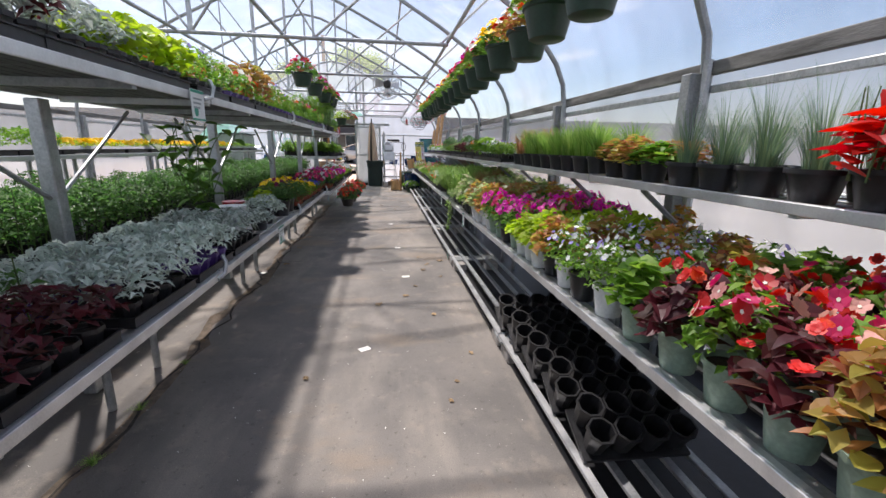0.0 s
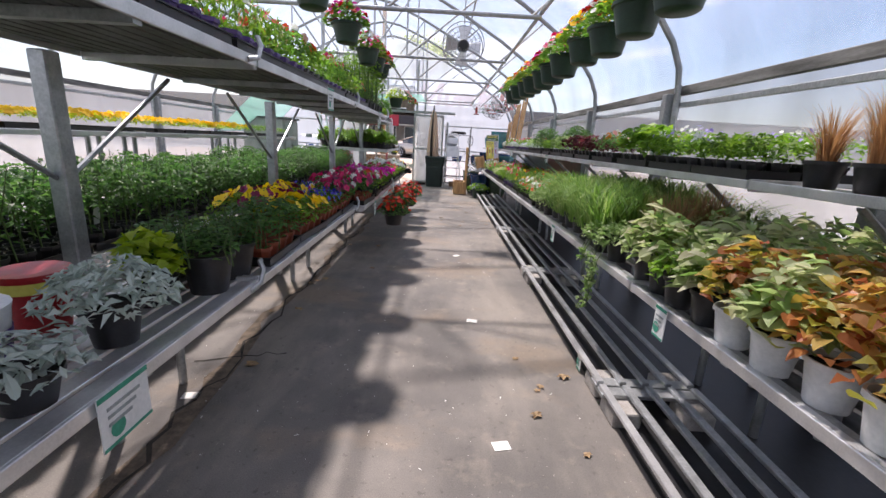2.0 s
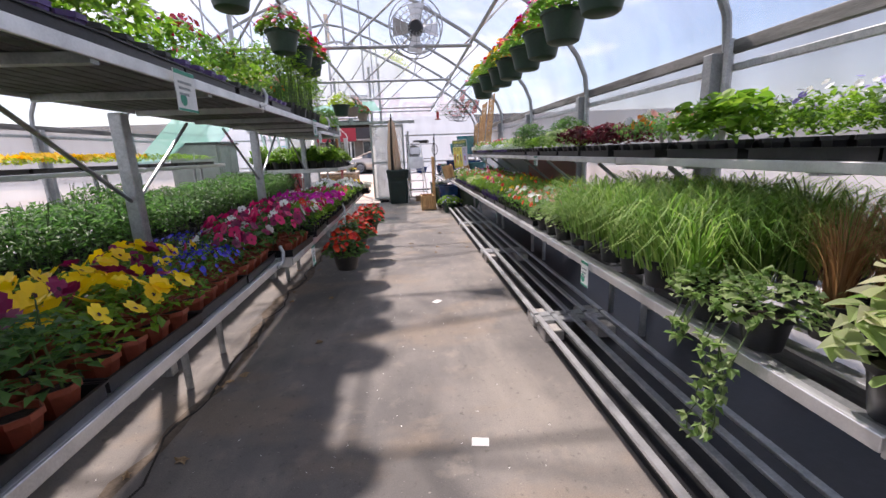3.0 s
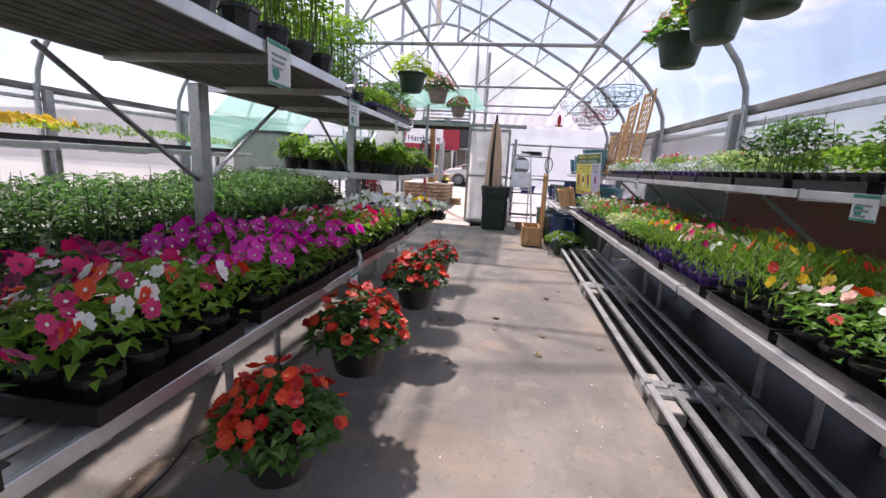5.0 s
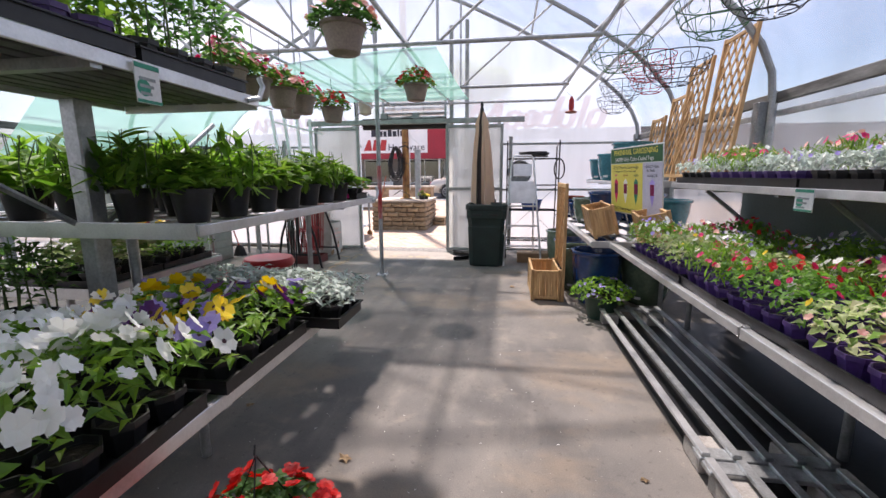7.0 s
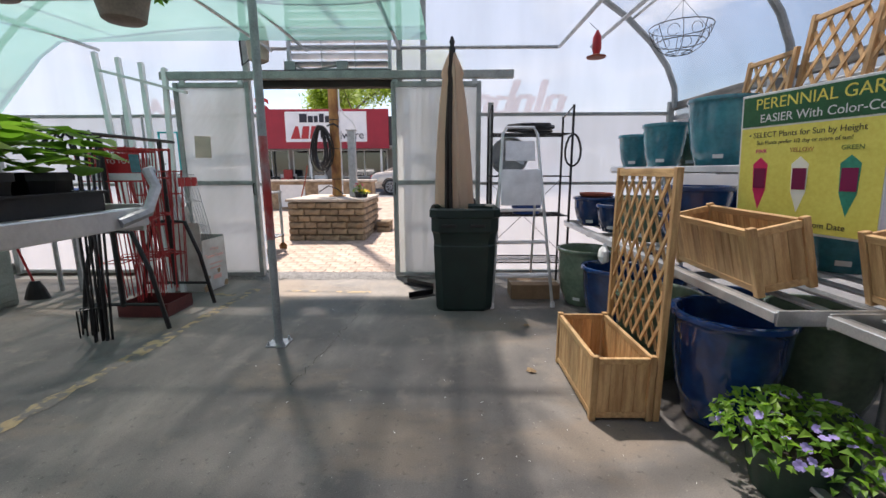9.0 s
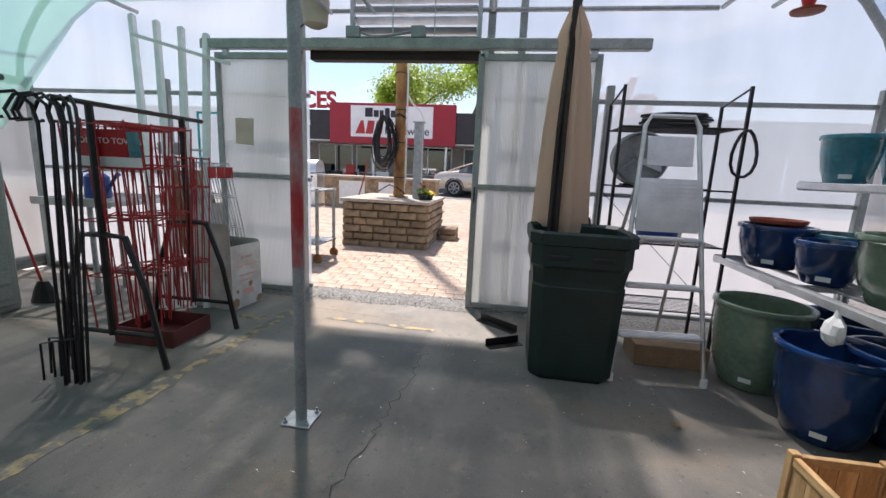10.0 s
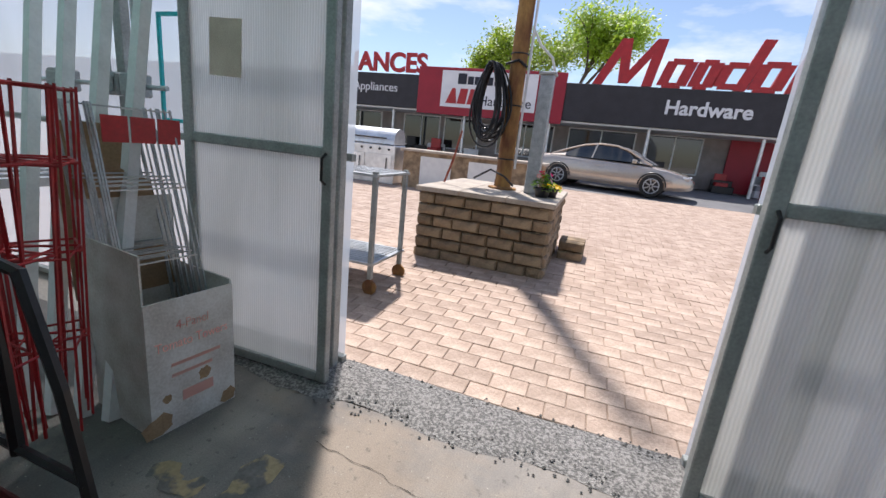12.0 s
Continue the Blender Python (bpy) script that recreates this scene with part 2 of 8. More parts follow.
M["bin"] = surface("dark green bin plastic", (0.009, 0.026, 0.023), (0.006, 0.018, 0.016), 0.48, 0, 5, 0.12, 120)
M["cedar"] = surface("fresh cedar", (0.62, 0.40, 0.19), (0.42, 0.23, 0.095), 0.65, 0, 7, 0.15, 60, vary=0.18, stretch=(6, 6, 0.7))
M["cedar_y"] = surface("fresh cedar across", (0.62, 0.40, 0.19), (0.44, 0.25, 0.105), 0.65, 0, 7, 0.15, 60, vary=0.18, stretch=(6, 0.7, 6))
M["blue_glaze"] = surface("blue glaze", (0.012, 0.055, 0.19), (0.008, 0.03, 0.11), 0.14, 0, 5, 0.03, 30, coat=0.6, vary=0.25)
M["teal_glaze"] = surface("teal glaze", (0.05, 0.24, 0.29), (0.03, 0.16, 0.21), 0.16, 0, 5, 0.03, 30, coat=0.6, vary=0.25)
M["sage_glaze"] = surface("sage glaze", (0.17, 0.235, 0.165), (0.12, 0.18, 0.125), 0.2, 0, 5, 0.03, 30, coat=0.5, vary=0.2)
M["canvas"] = surface("beige canvas", (0.66, 0.55, 0.45), (0.54, 0.44, 0.36), 0.9, 0, 6, 0.25, 200)
M["canvas_dark"] = surface("brown canvas trim", (0.045, 0.035, 0.033), None, 0.9, 0, 6, 0.2, 200)
M["white"] = surface("white plastic", (0.8, 0.8, 0.8), (0.7, 0.7, 0.7), 0.4, 0, 9, 0.04, 70)
M["card"] = surface("label card", (0.75, 0.77, 0.76), (0.68, 0.7, 0.7), 0.6, 0, 9, 0.02, 70)
M["mint"] = surface("mint print", (0.03, 0.30, 0.20), None, 0.6, 0, 9, 0.0, 70)
M["cyan"] = surface("turquoise label", (0.02, 0.50, 0.55), (0.02, 0.42, 0.48), 0.5, 0, 9, 0.0, 70)
M["pinktag"] = surface("pink label", (0.68, 0.02, 0.22), (0.6, 0.02, 0.2), 0.5, 0, 9, 0.0, 70)
M["brownboard"] = surface("brown cardboard", (0.36, 0.24, 0.14), (0.29, 0.19, 0.11), 0.85, 0, 9, 0.1, 90)
M["whiteboard"] = surface("scuffed white cardboard", (0.66, 0.64, 0.61), (0.5, 0.46, 0.42), 0.8, 0, 6, 0.1, 90)
M["shade"] = film("green shade cloth", 0.40, tint=(0.30, 0.62, 0.51), dirt=(0.26, 0.55, 0.45))
M["concrete"] = surface("concrete", (0.42, 0.40, 0.37), (0.3, 0.28, 0.26), 0.9, 0, 9, 0.4, 90)
M["gravel"] = surface("asphalt seam", (0.30, 0.285, 0.27), (0.12, 0.115, 0.11), 0.95, 0, 70, 0.9, 150, lo=0.42, hi=0.6)
M["paver"] = surface("concrete paver", (0.50, 0.385, 0.31), (0.36, 0.265, 0.205), 0.9, 0, 5.0, 0.6, 70, vary=0.14)
M["paver_bed"] = surface("paver joints", (0.44, 0.335, 0.265), (0.33, 0.25, 0.19), 0.95, 0, 8, 0.3, 90)
M["road"] = surface("road asphalt", (0.17, 0.17, 0.175), (0.13, 0.13, 0.135), 0.9, 0, 1.5, 0.3, 120)
M["ground"] = surface("yard ground", (0.46, 0.42, 0.37), (0.34, 0.31, 0.27), 0.95, 0, 0.6, 0.3, 60)
M["stone"] = surface("retaining wall stone", (0.35, 0.26, 0.165), (0.16, 0.115, 0.075), 0.95, 0, 7, 0.8, 60, vary=0.3)
M["capstone"] = surface("cap stone", (0.47, 0.41, 0.34), (0.36, 0.31, 0.26), 0.9, 0, 6, 0.4, 70)
M["rustpole"] = surface("rusty steel pole", (0.42, 0.24, 0.075), (0.16, 0.065, 0.03), 0.8, 0.1, 7, 0.5, 60, stretch=(1, 1, 0.35))
M["sign_red"] = surface("red sign board", (0.34, 0.012, 0.03), (0.29, 0.01, 0.026), 0.5, 0, 2, 0.02, 40)
M["sign_white"] = surface("white sign board", (0.82, 0.82, 0.83), (0.74, 0.74, 0.76), 0.5, 0, 2, 0.02, 40)
M["fascia"] = surface("charcoal fascia", (0.035, 0.032, 0.038), (0.026, 0.024, 0.028), 0.6, 0, 3, 0.05, 40)
M["storewall"] = surface("store front render", (0.30, 0.27, 0.25), (0.22, 0.2, 0.19), 0.85, 0, 3, 0.2, 60)
M["letters"] = surface("dark sign letters", (0.015, 0.015, 0.03), None, 0.5, 0, 9, 0, 40)
M["red"] = surface("red enamel", (0.45, 0.016, 0.02), (0.36, 0.012, 0.016), 0.35, 0, 6, 0.03, 60)
M["redsmear"] = surface("smeared red paint", (0.42, 0.03, 0.03), (0.36, 0.33, 0.33), 0.5, 0, 5, 0.1, 60, stretch=(1, 1, 0.4), lo=0.42, hi=0.56)
M["backboard"] = surface("dark green grey board", (0.13, 0.17, 0.165), (0.085, 0.115, 0.115), 0.35, 0, 1.5, 0.05, 60)
M["redboard"] = surface("dull red board", (0.30, 0.10, 0.085), (0.18, 0.085, 0.08), 0.5, 0, 1.2, 0.05, 60)
M["redtray"] = surface("dark red tray plastic", (0.12, 0.018, 0.016), (0.08, 0.012, 0.012), 0.5, 0, 8, 0.05, 60)
M["print"] = surface("grey print", (0.30, 0.34, 0.34), None, 0.6, 0, 9, 0.0, 40)
M["dirt"] = surface("brown floor dirt", (0.20, 0.155, 0.115), (0.10, 0.08, 0.06), 0.95, 0, 14, 0.6, 70)
M["carpaint"] = surface("champagne car paint", (0.52, 0.46, 0.39), (0.48, 0.42, 0.36), 0.25, 0.5, 2, 0.0, 60, coat=1.0)
M["glass"] = surface("dark car glass", (0.02, 0.024, 0.026), None, 0.06, 0, 2, 0.0, 30, coat=1.0)
M["tyre"] = surface("tyre rubber", (0.02, 0.02, 0.02), None, 0.8, 0, 20, 0.2, 60)
M["bark"] = surface("bark", (0.14, 0.10, 0.075), (0.08, 0.06, 0.045), 0.95, 0, 9, 0.8, 40, stretch=(3, 3, 0.6))
M["shed"] = surface("sage grey shed plastic", (0.34, 0.36, 0.33), (0.28, 0.30, 0.275), 0.6, 0, 4, 0.12, 90)
M["shed_dark"] = surface("dark shed roof edge", (0.09, 0.105, 0.1), None, 0.6, 0, 4, 0.1, 90)
M["yellow_paint"] = surface("worn yellow floor paint", (0.38, 0.285, 0.16), (0.165, 0.15, 0.135), 0.85, 0, 11, 0.3, 60, lo=0.46, hi=0.56)
M["signyellow"] = surface("yellow printed board", (0.80, 0.72, 0.14), (0.74, 0.66, 0.12), 0.5, 0, 3, 0.0, 60)
M["lavender"] = surface("pale lavender print", (0.56, 0.56, 0.68), (0.52, 0.52, 0.64), 0.5, 0, 3, 0.0, 60)
M["signgreen"] = surface("green printed board", (0.02, 0.13, 0.045), None, 0.5, 0, 3, 0.0, 60)
M["bluebox"] = surface("blue plastic", (0.015, 0.07, 0.30), (0.012, 0.055, 0.25), 0.4, 0, 9, 0.05, 70)
M["leafdry"] = surface("dry leaf", (0.36, 0.26, 0.15), (0.24, 0.16, 0.09), 0.9, 0, 20, 0.2, 90, vary=0.3)
M["crack"] = surface("crack soil", (0.05, 0.042, 0.034), (0.03, 0.026, 0.022), 0.95, 0, 20, 0.4, 90)
M["paper"] = surface("white paper tag", (0.85, 0.84, 0.80), (0.8, 0.78, 0.74), 0.7, 0, 9, 0.02, 70)

CANOPY = leafy("backlit beige canvas", [(0.56, 0.46, 0.38), (0.62, 0.52, 0.43)], 0.5, 0.9)
G1 = leafy("mid green leaves", [(0.058, 0.150, 0.023), (0.111, 0.254, 0.039), (0.182, 0.351, 0.062)])
G2 = leafy("dark green leaves", [(0.039, 0.104, 0.026), (0.065, 0.163, 0.039), (0.111, 0.227, 0.055)])
G3 = leafy("bright green leaves", [(0.08, 0.19, 0.02), (0.14, 0.28, 0.035), (0.22, 0.36, 0.05)])
LIME = leafy("lime leaves", [(0.22, 0.34, 0.02), (0.34, 0.47, 0.03), (0.42, 0.52, 0.07)])
SILVER = leafy("silver felt leaves", [(0.34, 0.42, 0.36), (0.48, 0.56, 0.50), (0.62, 0.68, 0.62)], 0.15, 0.8)
COPPER = leafy("copper coleus leaves", [(0.32, 0.10, 0.05), (0.42, 0.22, 0.07), (0.34, 0.36, 0.06), (0.5, 0.20, 0.12)])
CREAM = leafy("variegated leaves", [(0.45, 0.5, 0.24), (0.16, 0.29, 0.07), (0.52, 0.5, 0.34), (0.2, 0.33, 0.08)])
VINE = leafy("pale edged vine leaves", [(0.12, 0.23, 0.06), (0.19, 0.31, 0.09), (0.34, 0.42, 0.2), (0.15, 0.26, 0.07)])
WINE = leafy("wine red leaves", [(0.06, 0.012, 0.018), (0.12, 0.02, 0.03), (0.05, 0.03, 0.02)])
SCARLET = leafy("scarlet begonia leaves", [(0.42, 0.015, 0.02), (0.55, 0.03, 0.02), (0.25, 0.012, 0.02)])
GRASS = leafy("grass blades", [(0.09, 0.21, 0.03), (0.18, 0.33, 0.06), (0.34, 0.45, 0.14)])
TAN = leafy("dry bronze grass", [(0.30, 0.16, 0.07), (0.42, 0.25, 0.12), (0.22, 0.11, 0.05)])
RUSH = leafy("blue green rushes", [(0.07, 0.13, 0.08), (0.12, 0.19, 0.11), (0.17, 0.24, 0.12)])
F = {
    "magenta": leafy("magenta petals", [(0.66, 0.02, 0.34), (0.78, 0.04, 0.46), (0.60, 0.016, 0.38)], 0.3),
    "hotpink": leafy("hot pink petals", [(0.62, 0.02, 0.12), (0.75, 0.05, 0.2), (0.5, 0.012, 0.1)], 0.3),
    "red": leafy("red petals", [(0.55, 0.012, 0.012), (0.70, 0.03, 0.02), (0.42, 0.008, 0.01)], 0.25),
    "orange": leafy("orange red petals", [(0.75, 0.05, 0.02), (0.8, 0.12, 0.03), (0.62, 0.03, 0.02)], 0.25),
    "marigold": leafy("orange petals", [(0.85, 0.26, 0.01), (0.8, 0.2, 0.01), (0.85, 0.35, 0.02)], 0.25),
    "yellow": leafy("yellow petals", [(0.85, 0.58, 0.01), (0.9, 0.66, 0.02), (0.8, 0.5, 0.01)], 0.25),
    "white": leafy("white petals", [(0.80, 0.82, 0.78), (0.88, 0.88, 0.86), (0.74, 0.77, 0.7)], 0.25),
    "violet": leafy("violet petals", [(0.09, 0.01, 0.13), (0.15, 0.02, 0.2), (0.06, 0.01, 0.09)], 0.2),
    "blue": leafy("blue petals", [(0.06, 0.06, 0.55), (0.1, 0.1, 0.65), (0.12, 0.08, 0.5)], 0.25),
    "lilac": leafy("lilac petals", [(0.38, 0.30, 0.72), (0.48, 0.4, 0.8), (0.3, 0.22, 0.62)], 0.25),
    "blush": leafy("blush petals", [(0.75, 0.38, 0.32), (0.8, 0.5, 0.42), (0.7, 0.28, 0.26)], 0.25),
    "wine": leafy("wine petals", [(0.18, 0.006, 0.06), (0.28, 0.01, 0.09), (0.12, 0.005, 0.04)], 0.2),
}
EYE_W = surface("pale flower eye", (0.85, 0.82, 0.7), None, 0.7, 0, 9, 0.0, 50)
EYE_D = surface("dark flower eye", (0.05, 0.01, 0.02), None, 0.7, 0, 9, 0.0, 50)
STEM = surface("green stems", (0.09, 0.15, 0.04), (0.06, 0.1, 0.03), 0.7, 0, 9, 0.0, 50)

# ---- mesh helpers ----
class Geo:
    """Collects faces of one mesh, each with a material slot."""

    def __init__(self):
        self.v, self.f, self.m = [], [], []

    def add(self, verts, faces, slot=0):
        n = len(self.v)
        self.v.extend([tuple(p) for p in verts])
        self.f.extend([tuple(i + n for i in q) for q in faces])
        self.m.extend([slot] * len(faces))
        return self

    def box(self, x0, y0, z0, x1, y1, z1, slot=0, b=0.0, m=None):
        """A box with its upright and level edges cut back by b."""
        if b <= 0:
            vs = [(x, y, z) for z in (z0, z1) for x, y in ((x0, y0), (x1, y0), (x1, y1), (x0, y1))]
            fs = [(3, 2, 1, 0), (4, 5, 6, 7), (0, 1, 5, 4), (1, 2, 6, 5), (2, 3, 7, 6), (3, 0, 4, 7)]
        else:
            def ring(i, z):
                return [(x0 + b + i, y0 + i, z), (x1 - b - i, y0 + i, z), (x1 - i, y0 + b + i, z), (x1 - i, y1 - b - i, z),
                        (x1 - b - i, y1 - i, z), (x0 + b + i, y1 - i, z), (x0 + i, y1 - b - i, z), (x0 + i, y0 + b + i, z)]
            vs = ring(b * 0.7, z0) + ring(0, z0 + b) + ring(0, z1 - b) + ring(b * 0.7, z1)
            fs = [tuple(reversed(range(8))), tuple(range(24, 32))]
            for k in range(3):
                fs += [(8 * k + j, 8 * k + (j + 1) % 8, 8 * k + 8 + (j + 1) % 8, 8 * k + 8 + j) for j in range(8)]
        if m is not None:
            vs = [m @ Vector(p) for p in vs]
        return self.add(vs, fs, slot)

    def tube(self, pts, r, seg=8, slot=0, caps=True):
        """A round bar along points; r: one radius or one for each point."""
        pts = [Vector(p) for p in pts]
        rs = [r] * len(pts) if isinstance(r, (int, float)) else list(r)
        vs, fs = [], []
        up = None
        for i, p in enumerate(pts):
            d = (pts[min(i + 1, len(pts) - 1)] - pts[max(i - 1, 0)]).normalized()
            if up is None:
                up = d.orthogonal().normalized()
            else:
                up = (up - d * up.dot(d))
                up = up.normalized() if up.length > 1e-5 else d.orthogonal().normalized()
            w = d.cross(up)
            for k in range(seg):
                a = 2 * math.pi * k / seg
                vs.append(p + (up * math.cos(a) + w * math.sin(a)) * rs[i])
        for i in range(len(pts) - 1):
            for k in range(seg):
                j = (k + 1) % seg
                fs.append((i * seg + k, i * seg + j, (i + 1) * seg + j, (i + 1) * seg + k))
        if caps:
            fs.append(tuple(reversed(range(seg))))
            fs.append(tuple(range((len(pts) - 1) * seg, len(pts) * seg)))
        return self.add(vs, fs, slot)

    def lathe(self, prof, seg=20, slot=0, at=(0, 0, 0), sx=1.0, sy=1.0, square=0.0):
        """Turns a profile of (radius, height) about z; square pulls the round towards a square."""
        vs, fs = [], []
        for r, z in prof:
            for k in range(seg):
                a = 2 * math.pi * (k + 0.5) / seg
                c, s = math.cos(a), math.sin(a)
                q = 1 + square * (1 / max(abs(c), abs(s)) - 1)
                vs.append((at[0] + r * q * c * sx, at[1] + r * q * s * sy, at[2] + z))
        for i in range(len(prof) - 1):
            for k in range(seg):
                j = (k + 1) % seg
                fs.append((i * seg + k, i * seg + j, (i + 1) * seg + j, (i + 1) * seg + k))
        if prof[0][0] > 1e-4:
            fs.append(tuple(reversed(range(seg))))
        if prof[-1][0] > 1e-4:
            fs.append(tuple(range((len(prof) - 1) * seg, len(prof) * seg)))
        return self.add(vs, fs, slot)

    def turned(self, m):
        self.v = [tuple(m @ Vector(p)) for p in self.v]
        return self

    def mesh(self, name, mats, smooth=False):
        me = bpy.data.meshes.new(name)
        me.from_pydata(self.v, [], self.f)
        for mt in (mats if isinstance(mats, (list, tuple)) else [mats]):
            me.materials.append(mt)
        me.polygons.foreach_set("material_index", self.m)
        if smooth:
            me.polygons.foreach_set("use_smooth", [True] * len(me.polygons))
            me.set_sharp_from_angle(angle=radians(40))
        me.update()
        return me


def part(name, geo, mats, parent=None, label="", smooth=False, m=None):
    """Links a Geo, or a ready mesh, as one mesh object under a thing or a part."""
    me = geo.mesh(name, mats, smooth) if isinstance(geo, Geo) else geo
    ob = new(name, me)
    if parent is not None:
        ob.parent = parent
    if m is not None:
        ob.matrix_basis = m
    if label:
        ob["label"] = label
    return ob


def thing(name, label, category, group="", at=None, kind=""):
    ob = new(name)
    ob.empty_display_size = 0.05
    if at is not None:
        ob.matrix_basis = at if isinstance(at, Matrix) else pose(*at)
    return tagged(ob, label, category, group, kind)


def solo(name, geo, mats, label, category, group="", kind="", smooth=False, m=None):
    return tagged(part(name, geo, mats, None, "", smooth, m), label, category, group, kind)


RNG = random.Random(7)


def text_part(name, body, size, mat, parent, m, extrude=0.004, align="CENTER", squeeze=1.0, shear=0.0, weight=0.0):
    """Raised lettering, turned into a mesh."""
    cu = bpy.data.curves.new(name, "FONT")
    cu.offset = weight
    cu.body, cu.size, cu.extrude, cu.align_x, cu.align_y, cu.shear = body, size, extrude, align, "CENTER", shear
    tmp = bpy.data.objects.new(name, cu)
    scene.collection.objects.link(tmp)
    me = bpy.data.meshes.new_from_object(tmp.evaluated_get(bpy.context.evaluated_depsgraph_get()))
    bpy.data.objects.remove(tmp)
    bpy.data.curves.remove(cu)
    for v in me.vertices:
        v.co.x *= squeeze
    me.materials.clear()
    me.materials.append(mat)
    return part(name, me, None, parent, "", False, m)

# ---- greenhouse shell ----
RW, LW, CX, YB, YE = 2.75, -6.05, -1.65, -3.2, 18.62
HOOPS = [-2.48, -0.04, 2.40, 4.84, 7.28, 9.72, 12.16, 14.6, 16.75]
ARCH = [(4.40, 2.16), (4.37, 2.40), (4.26, 2.64), (4.04, 2.92), (3.73, 3.20), (3.1, 3.62), (2.2, 4.13), (1.25, 4.6), (0.45, 4.92), (0.0, 5.0)]


def arch_points(off=0.0):
    r = [(CX + d - off * min(1, d), z - off * 0.7) for d, z in ARCH]
    return r + [(2 * CX - x, z) for x, z in reversed(r[:-1])]


# ground outside rises gently from the threshold
def rise(y):
    return 0.03 * max(0.0, y - 18.55)


g = Geo()
xs = [-400, -60, -25, 25, 60, 400]
ys = [-400, -60, 0, 18.55, 40, 60, 400]
for i in range(len(xs)):
    for j in range(len(ys)):
        g.v.append((xs[i], ys[j], min(1.2, rise(ys[j])) - 0.03))
for i in range(len(xs) - 1):
    for j in range(len(ys) - 1):
        a = i * len(ys) + j
        g.f.append((a, a + len(ys), a + len(ys) + 1, a + 1))
        g.m.append(0)
solo("ground", g, M["ground"], "bare yard ground running out to the horizon", "ground", kind="structure")

g = Geo()
g.box(LW - 0.1, YB - 0.1, -0.2, RW + 0.1, 18.26, 0.0)
floor = solo("floor", g, M["floor"], "worn grey asphalt greenhouse floor with cracks", "floor", kind="structure")

# side walls: sheet, baseboard, rails
for side, x, sgn in (("wall_east", RW, 1), ("wall_west", LW, -1)):
    w = thing(side, "clouded plastic sheet side wall with timber rail", "wall", kind="structure")
    g = Geo()
    g.box(x + sgn * 0.02 - 0.004, YB, 0.12, x + sgn * 0.02 + 0.004, YE, 2.16)
    s = part("sheet", g, M["sidefilm"], w, "clouded plastic sheet")
    g = Geo()
    g.box(x - 0.02, YB, 0.0, x + 0.03, YE, 0.14, b=0.006)
    part("baseboard", g, M["rail"], w)
    g = Geo()
    g.box(min(x, x - sgn * 0.05), YB, 2.10, max(x, x - sgn * 0.05), YE, 2.19, b=0.006)
    part("upper_rail", g, M["rail"], w, "weathered timber rail with dirt along its top")
    g = Geo()
    g.box(min(x - sgn * 0.002, x - sgn * 0.035), YB, 1.98, max(x - sgn * 0.002, x - sgn * 0.035), YE, 2.03, b=0.005)
    part("lower_rail", g, M["galv"], w)

# roof sheet
g = Geo()
ap = arch_points(-0.03)
n = len(ap)
for y in (YB, YE):
    g.v.extend([(x, y, z) for x, z in ap])
g.f = [(i, i + 1, n + i + 1, n + i) for i in range(n - 1)]
g.m = [0] * (n - 1)
roof = solo("roof_sheet", g, M["film"], "milky plastic film stretched over the roof hoops", "roof", kind="structure", smooth=True)

# end walls
def gable(name, y, door):
    g = Geo()
    pr = [(LW, 0.0)] + [(x, z) for x, z in reversed(arch_points(-0.03))] + [(RW, 0.0)]
    if door is None:
        g.add([(x, y, z) for x, z in pr], [tuple(range(len(pr)))])
    else:
        x0, x1, zt = door
        top = [(x, z) for x, z in reversed(arch_points(-0.03))]
        g.add([(x, y, z) for x, z in [(LW, 0), (LW, 2.16)] + top[1:] + [(RW, 0), (x1, 0), (x1, zt), (x0, zt), (x0, 0)]],
              [tuple(range(len(top) + 6))])
    s = solo(name, g, M["endfilm"], "clear plastic sheet gable wall", "wall", kind="structure")
    return s


wn = gable("wall_north", YE, (-2.58, -0.73, 2.42))
gable("wall_south", YB, None)


def hoop(y):
    h = thing("roof_hoop", "grey steel roof hoop with post legs and truss bars", "roof hoop", "roof hoops", (0, y, 0))
    g = Geo()
    g.tube([(x, 0, z) for x, z in arch_points(0.05)], 0.032, 8)
    part("arch", g, M["greypost"], h, smooth=True)
    for sgn, x in ((1, RW), (-1, LW)):
        g = Geo()
        xx = x - sgn * 0.10
        g.box(xx - 0.045, 0.02, 0, xx + 0.045, 0.12, 2.12, b=0.006)
        part("post", g, M["greypost"], h)
        g = Geo()
        g.tube([(x - sgn * 0.06, -0.03, 0.0), (x - sgn * 0.055, -0.03, 2.2)], 0.034, 8)
        part("leg", g, M["galv"], h, smooth=True)
    g = Geo()
    g.tube([(CX - 2.85, 0, 2.76), (CX + 2.85, 0, 2.76)], 0.022, 8)
    part("tie_bar", g, M["galv"], h, smooth=True)
    zs = lambda d: np.interp(abs(d), [p[0] for p in reversed(ARCH)], [p[1] for p in reversed(ARCH)]) - 0.06
    g = Geo()
    g.tube([(CX, 0, 2.76), (CX, 0, zs(0.0))], 0.028, 8)
    part("king_post", g, M["galv"], h, smooth=True)
    for a, b in ((0.0, 1.3), (1.3, 1.3), (1.3, 2.6), (2.75, 3.4)):
        for s in (1, -1):
            g = Geo()
            g.tube([(CX + s * a, 0, 2.76), (CX + s * b, 0, zs(b))], 0.015, 6)
            part("web_bar", g, M["galv"], h, smooth=True)
    return h


h0 = hoop(HOOPS[0])
for y in HOOPS[1:]:
    copy_thing(h0, pose(0, y, 0))

